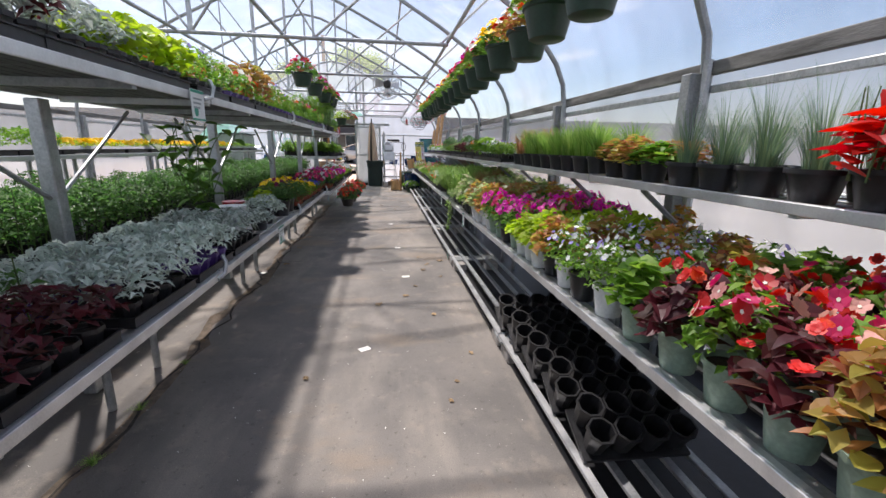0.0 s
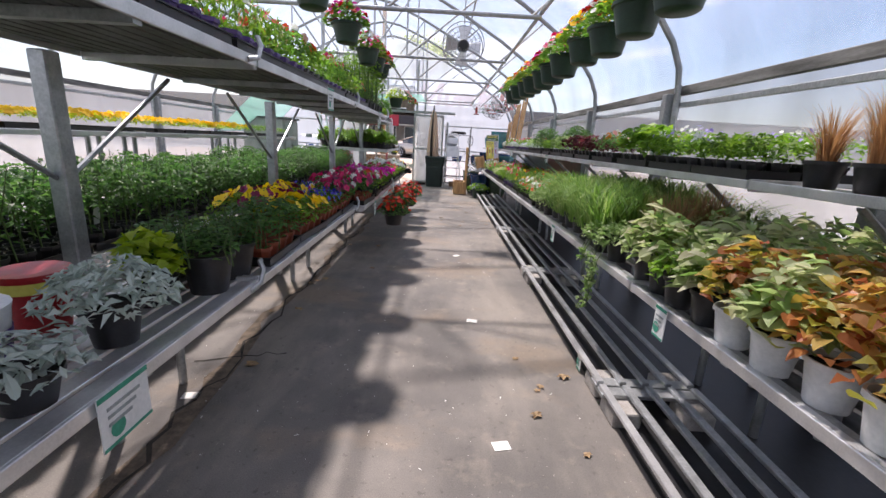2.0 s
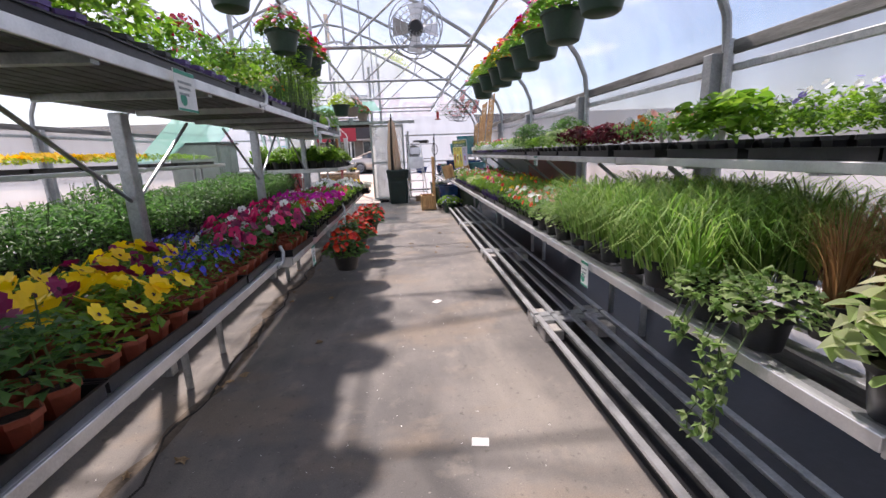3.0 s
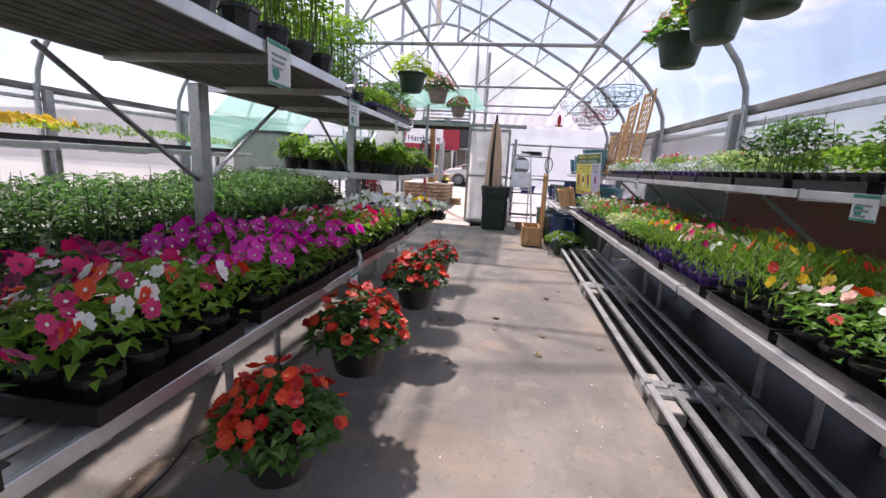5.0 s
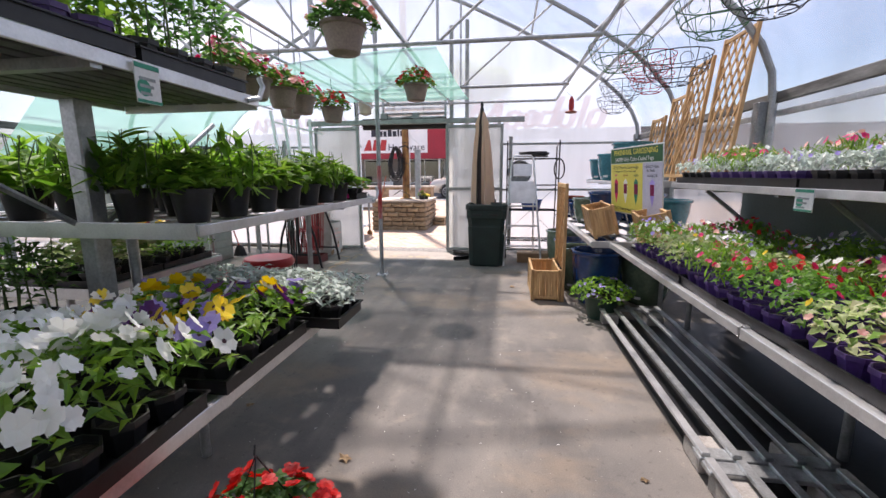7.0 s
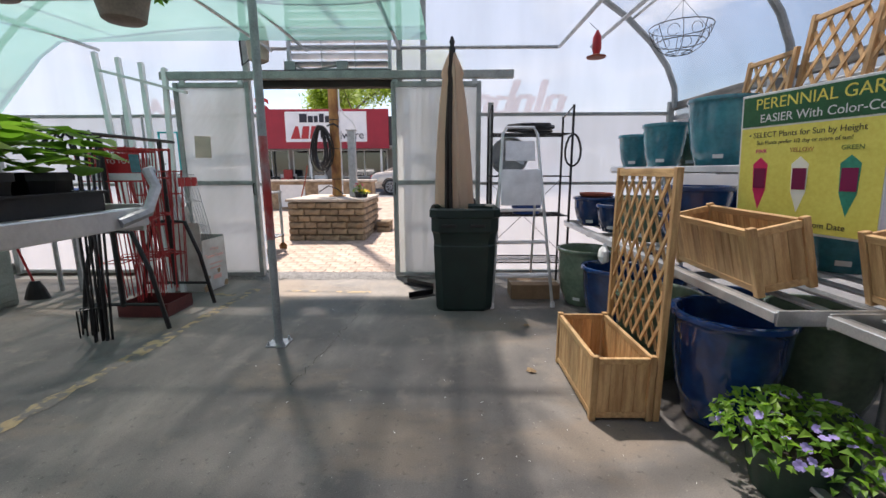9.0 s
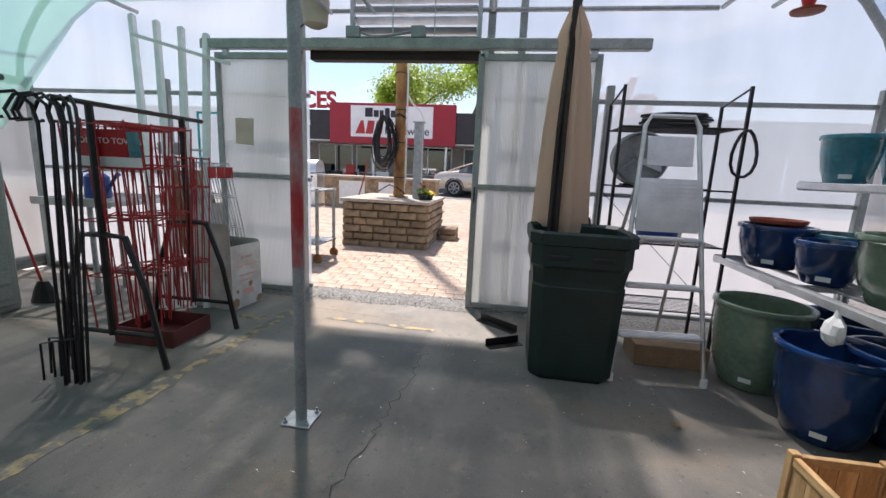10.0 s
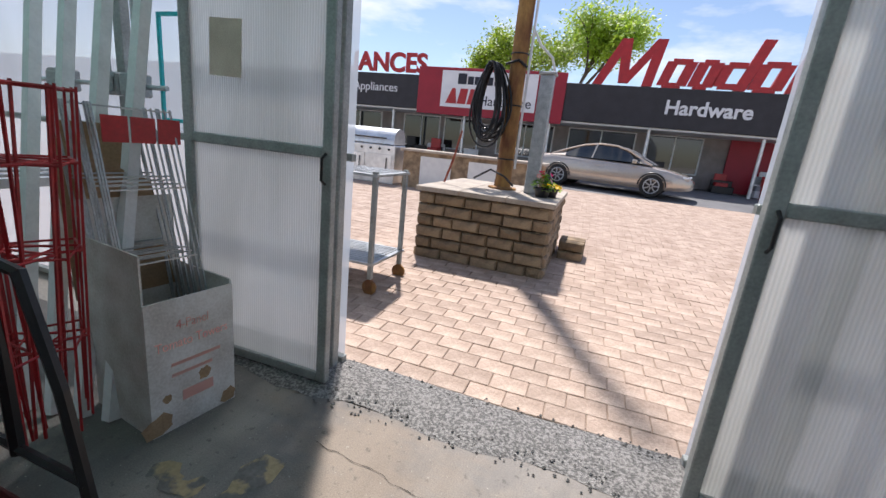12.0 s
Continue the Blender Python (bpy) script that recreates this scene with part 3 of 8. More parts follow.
# long pipes under the roof
for x, z, r in ((1.20, 2.80, 0.02), (1.58, 2.80, 0.02), (-0.70, 2.80, 0.02), (-4.3, 2.80, 0.02), (CX, 4.9, 0.03), (0.75, 4.02, 0.018), (CX - 2.4, 4.02, 0.018), (-1.80, 2.775, 0.016), (-2.22, 2.775, 0.016), (2.1, 3.15, 0.016), (CX - 3.75, 3.15, 0.016)):
    g = Geo()
    g.tube([(x, YB, z), (x, YE - 0.25 if z < 3 else YE, z)], r, 8)
    solo("roof_pipe", g, M["galv"], "long galvanised pipe running under the roof", "pipe", "roof pipes", smooth=True)

# end frame and sliding doors
ef = thing("end_frame", "grey steel framing of the gable wall", "wall frame", kind="structure")
for x0, z0, x1, z1, y, nm in ((RW - 0.08, 0, RW - 0.08, 2.2, 18.56, "corner_post"), (LW + 0.08, 0, LW + 0.08, 2.2, 18.56, "corner_post"),
                              (-2.60, 0, -2.60, 3.9, 18.50, "jamb"), (-0.71, 0, -0.71, 4.2, 18.50, "jamb"), (-0.42, 0, -0.42, 4.3, 18.55, "stud"),
                              (0.42, 0, 0.42, 2.2, 18.56, "stud"), (-4.2, 0, -4.2, 2.2, 18.56, "stud")):
    g = Geo()
    g.box(x0 - 0.035, y - 0.03, z0, x1 + 0.035, y + 0.03, z1, b=0.005)
    part(nm, g, M["doorframe"], ef)
for x0, x1, z in ((-0.75, RW - 0.05, 2.06), (LW + 0.05, -2.55, 2.06), (-0.75, RW - 0.05, 0.03), (LW + 0.05, -2.55, 0.03), (-0.75, RW - 0.05, 1.2), (LW + 0.05, -2.55, 1.2)):
    g = Geo()
    g.box(x0, 18.55, z - 0.02, x1, 18.595, z + 0.02, b=0.004)
    part("cross_bar", g, M["doorframe"], ef)
g = Geo()
g.tube([(x, 18.5, z) for x, z in arch_points(0.06)], 0.035, 8)
part("end_arch", g, M["greypost"], ef, smooth=True)
g = Geo()
g.tube([(-2.5, 18.45, 2.82), (1.2, 18.45, 2.82)], 0.022, 8)
part("tie_bar", g, M["galv"], ef, smooth=True)

track = thing("door_track", "long grey sliding door track over the doorway", "door track", kind="structure")
g = Geo()
g.box(-3.55, 18.27, 2.44, 0.66, 18.36, 2.53, b=0.008)
part("rail", g, M["doorframe"], track)
g = Geo()
g.box(-2.44, 18.36, 2.36, -0.80, 18.48, 2.56, b=0.006)
part("header", g, M["canvas_dark"], track, "dark shaded lintel")
for x in (-3.3, -2.6, -0.75, 0.2):
    g = Geo()
    g.box(x - 0.03, 18.30, 2.38, x + 0.03, 18.33, 2.46)
    part("hanger", g, M["galv"], track)


def sliding_door(name, x0, x1):
    d = thing(name, "grey framed sliding door with ribbed clouded panels", "door", at=(x0, 18.30, 0.03), kind="structure")
    w = x1 - x0
    for nm, a in (("stile", (0, 0, 0, 0.055, 0.045, 2.38)), ("stile", (w - 0.055, 0, 0, w, 0.045, 2.38)),
                  ("rail", (0.056, 0.002, 0, w - 0.056, 0.043, 0.05)), ("rail", (0.056, 0.002, 2.32, w - 0.056, 0.043, 2.38)),
                  ("rail", (0.056, 0.002, 1.17, w - 0.056, 0.043, 1.22))):
        g = Geo()
        g.box(*a, b=0.005)
        part(nm, g, M["doorframe"], d)
    for z0, z1 in ((0.051, 1.169), (1.221, 2.319)):
        g = Geo()
        g.box(0.056, 0.018, z0, w - 0.056, 0.026, z1)
        s = part("pane", g, M["doorsheet"], d, "ribbed clouded plastic panel")
        g = Geo()
    hx = w - 0.03 if x0 < -2 else 0.03
    g.tube([(hx, -0.005, 1.05), (hx, -0.035, 1.07), (hx, -0.035, 1.17), (hx, -0.005, 1.19)], 0.007, 6)
    part("handle", g, M["steel_dark"], d, smooth=True)
    return d


sliding_door("door_1", -3.42, -2.50)
sliding_door("door_2", -0.80, 0.28)

# louvred shutter above the door
lv = thing("louver_shutter", "metal louvred vent shutter above the doorway", "vent", at=(-2.06, 18.42, 2.56))
for a in ((0, 0, 0, 0.04, 0.06, 0.80), (1.22, 0, 0, 1.26, 0.06, 0.80), (0.041, 0, 0, 1.219, 0.06, 0.03), (0.041, 0, 0.77, 1.219, 0.06, 0.80)):
    g = Geo()
    g.box(*a, b=0.004)
    part("frame", g, M["galv"], lv)
for k in range(8):
    g = Geo()
    g.box(0.045, -0.045, -0.003, 1.215, 0.045, 0.003, m=pose(0, 0.03, 0.08 + 0.092 * k, -32))
    part("slat", g, M["alu"], lv)
for x in (0.42, 0.82):
    g = Geo()
    g.box(x, -0.012, 0.031, x + 0.012, -0.004, 0.769)
    part("guard_bar", g, M["galv"], lv)

# column
cl = thing("steel_column", "grey steel column with red paint smear and base plate", "column", at=(-1.48, 16.22, 0))
g = Geo()
g.tube([(0, 0, 0.012), (0, 0, 3.5)], 0.030, 14)
part("pole", g, M["greypost"], cl, smooth=True)
g = Geo()
g.tube([(0, 0, 0.85), (0, 0, 0.9), (0, 0, 1.45), (0, 0, 1.62)], [0.0307, 0.0311, 0.0311, 0.0307], 14, caps=False)
part("paint_patch", g, M["redsmear"], cl, "smeared red paint", smooth=True)
g = Geo()
g.box(-0.08, -0.08, 0, 0.08, 0.08, 0.012, b=0.003)
part("base_plate", g, M["galv"], cl)
for sx in (-1, 1):
    for sy in (-1, 1):
        g = Geo()
        g.lathe([(0.012, 0.012), (0.012, 0.026), (0.006, 0.027), (0.006, 0.045)], 6, at=(sx * 0.06, sy * 0.06, 0))
        part("bolt", g, M["galv"], cl)

# ---- benches ----
def bench(name, label, x0, x1, y0, y1, z, depth_side, legs=True, slats=7, leg_x=None, zleg=0.0, hook=False, bars="galv"):
    """A metal bench or shelf: front and back angle rails, cross bars and long slats."""
    t = thing(name, label, "bench" if legs else "shelf", at=(0, 0, 0))
    for nm, xx in (("edge_rail", x0), ("edge_rail", x1)):
        g = Geo()
        s = 0.012 if xx == x0 else -0.012
        g.box(min(xx, xx + s), y0, z - 0.036, max(xx, xx + s), y1, z + 0.010, b=0.003)
        g.box(min(xx + s, xx + 3.4 * s), y0 + 0.002, z + 0.003, max(xx + s, xx + 3.4 * s), y1 - 0.002, z + 0.009, b=0.002)
        part(nm, g, M["alu"], t)
    for yy in (y0, y1):
        g = Geo()
        g.box(x0 + 0.013, yy - 0.006, z - 0.05, x1 - 0.013, yy + 0.006, z + 0.018, b=0.002)
        part("end_rail", g, M["alu"], t)
    k = max(1, round((y1 - y0) / 0.8))
    for i in range(1, k):
        yy = y0 + (y1 - y0) * i / k
        g = Geo()
        g.box(x0 + 0.013, yy - 0.02, z - 0.05, x1 - 0.013, yy + 0.02, z - 0.016)
        part("cross_bar", g, M["galv"], t)
    for i in range(slats):
        xx = x0 + 0.06 + (x1 - x0 - 0.12) * i / (slats - 1)
        g = Geo()
        g.box(xx - 0.03, y0 + 0.008, z - 0.015, xx + 0.03, y1 - 0.008, z, b=0.003)
        part("slat", g, M[bars], t)
    if legs:
        back = 0.6 * (x1 - x0)
        for xx in (leg_x or ((x0 + back, x1 - 0.1) if depth_side > 0 else (x0 + 0.1, x1 - back))):
            for yy in (y0 + 0.25, y1 - 0.25):
                g = Geo()
                g.tube([(xx, yy, zleg), (xx, yy, z - 0.05)], 0.024, 10)
                part("leg", g, M["galv"], t, smooth=True)
    if hook:
        g = Geo()
        xx = x0 if depth_side > 0 else x1
        g.tube([(xx, y1 - 0.10, z - 0.02), (xx + 0.02 * -depth_side, y1 - 0.03, z + 0.0), (xx + 0.02 * -depth_side, y1 + 0.01, z + 0.06), (xx, y1 + 0.015, z + 0.10), (xx, y1 + 0.03, z + 0.10)], 0.013, 7)
        part("hook", g, M["galv"], t, smooth=True)
    return t


BZ = 0.78
RX0, RX1 = 1.40, 2.58
for i in range(7):
    y0 = -2.39 + 2.44 * i
    bench("plant_bench", "galvanised slatted plant bench along the greenhouse side", RX0, RX1, y0 + 0.01, y0 + 2.43, BZ, 1)
# display bench for the glazed pots
bench("pot_bench", "aluminium slatted bench carrying glazed pots", 1.22, 2.58, 14.72, 17.9, BZ, 1)
SX0, SX1, SZ = 1.94, 2.58, 1.385
for i in range(7):
    y0 = -2.39 + 2.44 * i
    t = bench("upper_shelf", "galvanised shelf on brackets above the side bench", SX0, SX1, y0 + 0.01, y0 + 2.43, SZ, 1, legs=False, slats=4)
    for yy in (y0 + 0.5, y0 + 1.9):
        g = Geo()
        g.tube([(SX0 + 0.1, yy, SZ - 0.05), (2.62, yy, 0.86)], 0.017, 6)
        part("bracket", g, M["greypost"], t, smooth=True)
bench("pot_shelf", "aluminium shelf holding teal glazed pots", 1.72, 2.58, 15.1, 17.9, SZ, 1, legs=False, slats=4)

LX0, LX1 = -1.26, -0.60
for i in range(5):
    y0 = -2.65 + 2.44 * i
    bench("plant_bench", "galvanised slatted plant bench beside the aisle", LX0, LX1 if i < 4 else -0.52, y0 + 0.01, y0 + 2.43, BZ, -1, hook=True, leg_x=(LX0 + 0.04,), bars="alu", slats=8)
bench("plant_bench", "galvanised slatted plant bench with hooked end rail", LX0, -0.53, 9.57, 12.33, BZ, -1, hook=True, leg_x=(LX0 + 0.04,), bars="alu", slats=8)
for i in range(6):
    y0 = -2.65 + 2.44 * i
    bench("plant_bench", "galvanised slatted plant bench behind the posts", -2.95, -1.60, y0 + 0.01, y0 + 2.43, BZ, -1)
UZ = 1.85
for i in range(5):
    y0 = -2.45 + 2.44 * i
    t = bench("upper_shelf", "grey metal shelf above the aisle bench", -1.50, -0.64, y0 + 0.01, y0 + 2.43, UZ, -1, legs=False, slats=11, hook=True, bars="galv_dark")
t = bench("upper_shelf", "grey metal shelf with open slatted end", -1.65, -0.88, 9.76, 12.28, UZ, -1, legs=False, slats=9, hook=True, bars="galv_dark")
for y in (-0.25, 2.2, 4.62, 7.06, 9.46, 11.86):
    t = thing("shelf_post", "square galvanised post carrying the upper shelf", "post", "shelf posts", (-1.46, y, 0))
    g = Geo()
    g.box(-0.04, -0.04, 0, 0.04, 0.04, UZ - 0.052, b=0.006)
    part("upright", g, M["galv"], t)
    g = Geo()
    g.tube([(0, 0.03, 1.25), (0, 0.85, UZ - 0.06)], 0.013, 6)
    part("brace", g, M["galv"], t, smooth=True)
    g = Geo()
    g.tube([(0, -0.03, 1.25), (0, -0.85, UZ - 0.06)], 0.013, 6)
    part("brace", g, M["galv"], t, smooth=True)
# rear shelf with yellow trays
for i in range(6):
    y0 = -2.3 + 2.44 * i
    bench("rear_shelf", "narrow metal shelf raised behind the rear bench", -3.55, -3.0, y0 + 0.01, y0 + 2.43, 1.42, -1, legs=True, slats=4)
# middle table past the end of the aisle bench
bench("plant_table", "metal plant table with raised slatted top", -2.6, -0.88, 11.78, 14.12, 1.27, -1, hook=True, leg_x=(-2.45, -1.45))
bench("plant_table", "low metal plant table under the raised one", -2.95, -2.15, 12.4, 13.6, 0.78, -1)


# ---- low racks along the aisle ----
def rack(y0, y1):
    t = thing("floor_rack", "low slatted metal plant rack on concrete blocks", "plant rack", "floor racks", (0, y0, 0))
    L = y1 - y0
    xs = [1.33, 1.47, 1.61, 1.75, 1.89]
    for i, x in enumerate(xs):
        g = Geo()
        g.box(x - 0.022, 0.012, 0.118, x + 0.022, L - 0.012, 0.140, b=0.004)
        part("slat", g, M["alu"] if i == 0 else M["galv"], t)
    for yy in (0.05, L - 0.05):
        g = Geo()
        g.box(1.30, yy - 0.045, 0.092, 1.92, yy + 0.045, 0.117, b=0.004)
        part("cross_bar", g, M["galv"], t)
    for yy in (0.14, L - 0.14):
        for x in (1.40, 1.82):
            g = Geo()
            g.box(x - 0.08, yy - 0.10, 0.0, x + 0.08, yy + 0.10, 0.091, b=0.008)
            part("block", g, M["concrete"], t, "grey concrete block")
    return t


r0 = rack(-2.39, 0.045)
for k in range(1, 7):
    copy_thing(r0, pose(0, -2.39 + 2.44 * k, 0))

for y0, y1, mt, lb in ((12.0, 14.7, "backboard", "dark green grey board behind the side bench"), (9.75, 11.98, "redboard", "dull red board behind the side bench")):
    g = Geo()
    g.box(2.60, y0, 0.2, 2.615, y1, SZ - 0.06, b=0.003)
    solo("back_board", g, M[mt], lb, "board", m=pose(0, 0, -0.2 + 0.2))

# thin black sheet on the floor, from the rack's front edge to the east wall
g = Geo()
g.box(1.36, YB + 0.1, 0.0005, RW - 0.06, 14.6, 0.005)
solo("weed_mat", g, M["black"], "thin black sheet on the floor under the side bench", "ground cloth", kind="structure")

# ---- plants ----
def leaf_faces(g, base, ax, side, L, W, slot, curl=0.2):
    n = side.cross(ax)
    if L > 0.068:
        # broad leaf: rounded shoulders, pointed tip, a fold along the midrib
        vs = [base, base + ax * L - n * (L * curl)]
        for t, w in ((0.08, 0.30), (0.30, 0.50), (0.58, 0.40), (0.82, 0.19)):
            p = base + ax * (L * t) - n * (L * curl * t * t)
            vs += [p - n * (W * 0.04), p + side * (W * w) + n * (W * w * 0.22), p - side * (W * w) + n * (W * w * 0.22)]
        fs = [(0, 2, 3), (0, 4, 2), (11, 1, 12), (11, 13, 1)]
        for k in (2, 5, 8):
            fs += [(k, k + 3, k + 4, k + 1), (k, k + 2, k + 5, k + 3)]
        g.add(vs, fs, slot)
        return
    mid = base + ax * (L * 0.5) - n * (W * 0.10)
    tip = base + ax * L - n * (L * curl)
    g.add([base, base + ax * (L * 0.42) + side * (W * 0.5) + n * (W * 0.16), tip, base + ax * (L * 0.42) - side * (W * 0.5) + n * (W * 0.16), mid],
          [(0, 4, 1), (4, 2, 1), (0, 3, 4), (4, 3, 2)], slot)


def foliage(seed, w, d, h, n, L, W, slots=(0,), up=0.6, dome=0.5, stems=0, round_=False, low=0.15, curl=0.25):
    """Many leaves over a rectangle or a round, taller towards the middle."""
    r = random.Random(seed)
    g = Geo()
    for i in range(stems):
        x, y = r.uniform(-w / 2, w / 2) * 0.9, r.uniform(-d / 2, d / 2) * 0.9
        hh = h * r.uniform(0.75, 1.05)
        g.tube([(x, y, 0), (x + r.uniform(-0.02, 0.02), y + r.uniform(-0.02, 0.02), hh * 0.5), (x + r.uniform(-0.03, 0.03), y + r.uniform(-0.03, 0.03), hh)], [0.004, 0.0035, 0.002], 4, len(slots))
    for i in range(n):
        if round_:
            a, q = r.uniform(0, 2 * math.pi), math.sqrt(r.random())
            x, y, e = q * w / 2 * math.cos(a), q * d / 2 * math.sin(a), q
        else:
            x, y = r.uniform(-w / 2, w / 2), r.uniform(-d / 2, d / 2)
            e = max(abs(2 * x / w), abs(2 * y / d))
        z = h * (1 - dome * e * e) * (low + (1 - low) * math.sqrt(r.random()))
        t = r.uniform(0, 2 * math.pi)
        out = Vector((math.cos(t) + 0.9 * x / w, math.sin(t) + 0.9 * y / d, up * r.uniform(-0.5, 1.5)))
        ax = out.normalized()
        side = ax.cross(Vector((r.uniform(-0.4, 0.4), r.uniform(-0.4, 0.4), 1))).normalized()
        s = r.uniform(0.65, 1.2)
        leaf_faces(g, Vector((x, y, z)) - ax * (L * s * 0.4), ax, side, L * s, W * s, slots[i % len(slots)], curl)
    return g


def blades(seed, rad, h, n, W, arch=0.7, slots=(0,), lean=1.0):
    """A tuft of grass blades that bend outwards."""
    r = random.Random(seed)
    g = Geo()
    for i in range(n):
        a = r.uniform(0, 2 * math.pi)
        o = Vector((math.cos(a), math.sin(a), 0))
        side = Vector((-o.y, o.x, 0))
        b = o * (rad * 0.3 * r.random())
        H, R = h * r.uniform(0.6, 1.1), rad * r.uniform(0.25, 1.25) * lean
        vs, fs = [], []
        for k in range(5):
            t = k / 4
            p = b + o * (R * t ** 1.6) + Vector((0, 0, H * (t - arch * 0.62 * t ** 3)))
            ww = W * (1 - t * 0.92) * 0.5
            vs += [p - side * ww, p + side * ww]
            if k:
                fs.append((2 * k - 2, 2 * k - 1, 2 * k + 1, 2 * k))
        g.add(vs, fs, slots[i % len(slots)])
    return g


def blossoms(seed, w, d, h, n, R, petals=5, slots=(0,), eye=None, dome=0.5, round_=False, tilt=0.8, cup=0.25, layers=1, lift=1.0):
    """Flowers set over the top of the leaves, each of several petals."""
    r = random.Random(seed)
    g = Geo()
    for i in range(n):
        if round_:
            a, q = r.uniform(0, 2 * math.pi), math.sqrt(r.random())
            x, y, e = q * w / 2 * math.cos(a), q * d / 2 * math.sin(a), q
        else:
            x, y = r.uniform(-w / 2, w / 2), r.uniform(-d / 2, d / 2)
            e = max(abs(2 * x / w), abs(2 * y / d))
        z = h * (1 - dome * e * e) * r.uniform(0.82, 1.1) * lift
        nrm = Vector((x / w * 2 + r.uniform(-tilt, tilt), y / d * 2 + r.uniform(-tilt, tilt), 1.0)).normalized()
        u = nrm.orthogonal().normalized()
        v = nrm.cross(u)
        c = Vector((x, y, z))
        s = R * r.uniform(0.75, 1.15)
        ph = r.uniform(0, 6.28)
        sl = slots[i % len(slots)]
        for lay in range(layers):
            k = s * (1 - 0.34 * lay)
            vs, fs = [c + nrm * (0.12 * s * lay)], []
            for p in range(petals):
                a0 = ph + lay * 0.6 + 2 * math.pi * p / petals
                hw = math.pi / petals * 1.08
                for aa, rr, up in ((a0 - hw, 0.72, cup * 0.6), (a0 - hw * 0.5, 1.0, cup * r.uniform(0.5, 1.2)), (a0 + hw * 0.5, 1.0, cup * r.uniform(0.5, 1.2)), (a0 + hw, 0.72, cup * 0.6)):
                    vs.append(c + (u * math.cos(aa) + v * math.sin(aa)) * (k * rr) + nrm * (k * up + 0.12 * s * lay))
                b = 1 + 4 * p
                fs.append((0, b, b + 1, b + 2, b + 3))
            g.add(vs, fs, sl)
        if eye is not None:
            ring = [c + (u * math.cos(6.283 * k / 5) + v * math.sin(6.283 * k / 5)) * (s * 0.2) + nrm * (s * 0.12) for k in range(5)]
            g.add(ring, [(0, 1, 2, 3, 4)], eye)
    return g


def pot_geo(r, h, square=0.8, seg=8):
    g = Geo()
    g.lathe([(r * 0.72, 0), (r * 0.96, h - 0.018), (r * 1.06, h - 0.018), (r * 1.06, h), (r * 0.96, h), (r * 0.93, h - 0.016)], seg, 0, square=square)
    g.f.pop(), g.m.pop()
    g.lathe([(r * 0.94, h - 0.022), (0.0, h - 0.015)], seg, 1, square=square)
    return g


POTS = {k: pot_geo(0.055, 0.09).mesh("pot", [M[k], M["soil"]]) for k in ("black_pot", "purple_pot", "terra_pot", "white_pot")}
_tg = Geo()
_tg.box(-0.275, -0.145, 0, 0.275, 0.145, 0.004)
for _a in ((-0.275, -0.145, 0.004, 0.275, -0.139, 0.05), (-0.275, 0.139, 0.004, 0.275, 0.145, 0.05), (-0.275, -0.139, 0.004, -0.269, 0.139, 0.05), (0.269, -0.139, 0.004, 0.275, 0.139, 0.05)):
    _tg.box(*_a)
for _a in ((-0.285, -0.153, 0.046, 0.285, -0.145, 0.052), (-0.285, 0.145, 0.046, 0.285, 0.153, 0.052), (-0.285, -0.145, 0.046, -0.275, 0.145, 0.052), (0.275, -0.145, 0.046, 0.285, 0.145, 0.052)):
    _tg.box(*_a)
TRAY = _tg.mesh("tray", [M["black"]])
_g = Geo()
_g.add([(-0.022, 0, 0), (0.022, 0, 0), (0.03, 0.004, 0.07), (0.025, 0.004, 0.10), (0, 0.005, 0.115), (-0.025, 0.004, 0.10), (-0.03, 0.004, 0.07)], [(0, 1, 2, 3, 4, 5, 6)], 0)
_g.add([(-0.018, -0.001, 0.045), (0.018, -0.001, 0.045), (0.022, 0.001, 0.085), (-0.022, 0.001, 0.085)], [(0, 1, 2, 3)], 1)
TAGS = [_g.mesh("plant_tag", [M["card"], mt]) for mt in (F["blush"], F["lilac"], M["mint"], F["magenta"])]
_g = Geo()
_g.box(-0.05, -0.002, 0, 0.05, 0.002, 0.035)
LABELS = [_g.mesh("price_label", [M["cyan"]]), _g.mesh("price_label", [M["pinktag"]])]

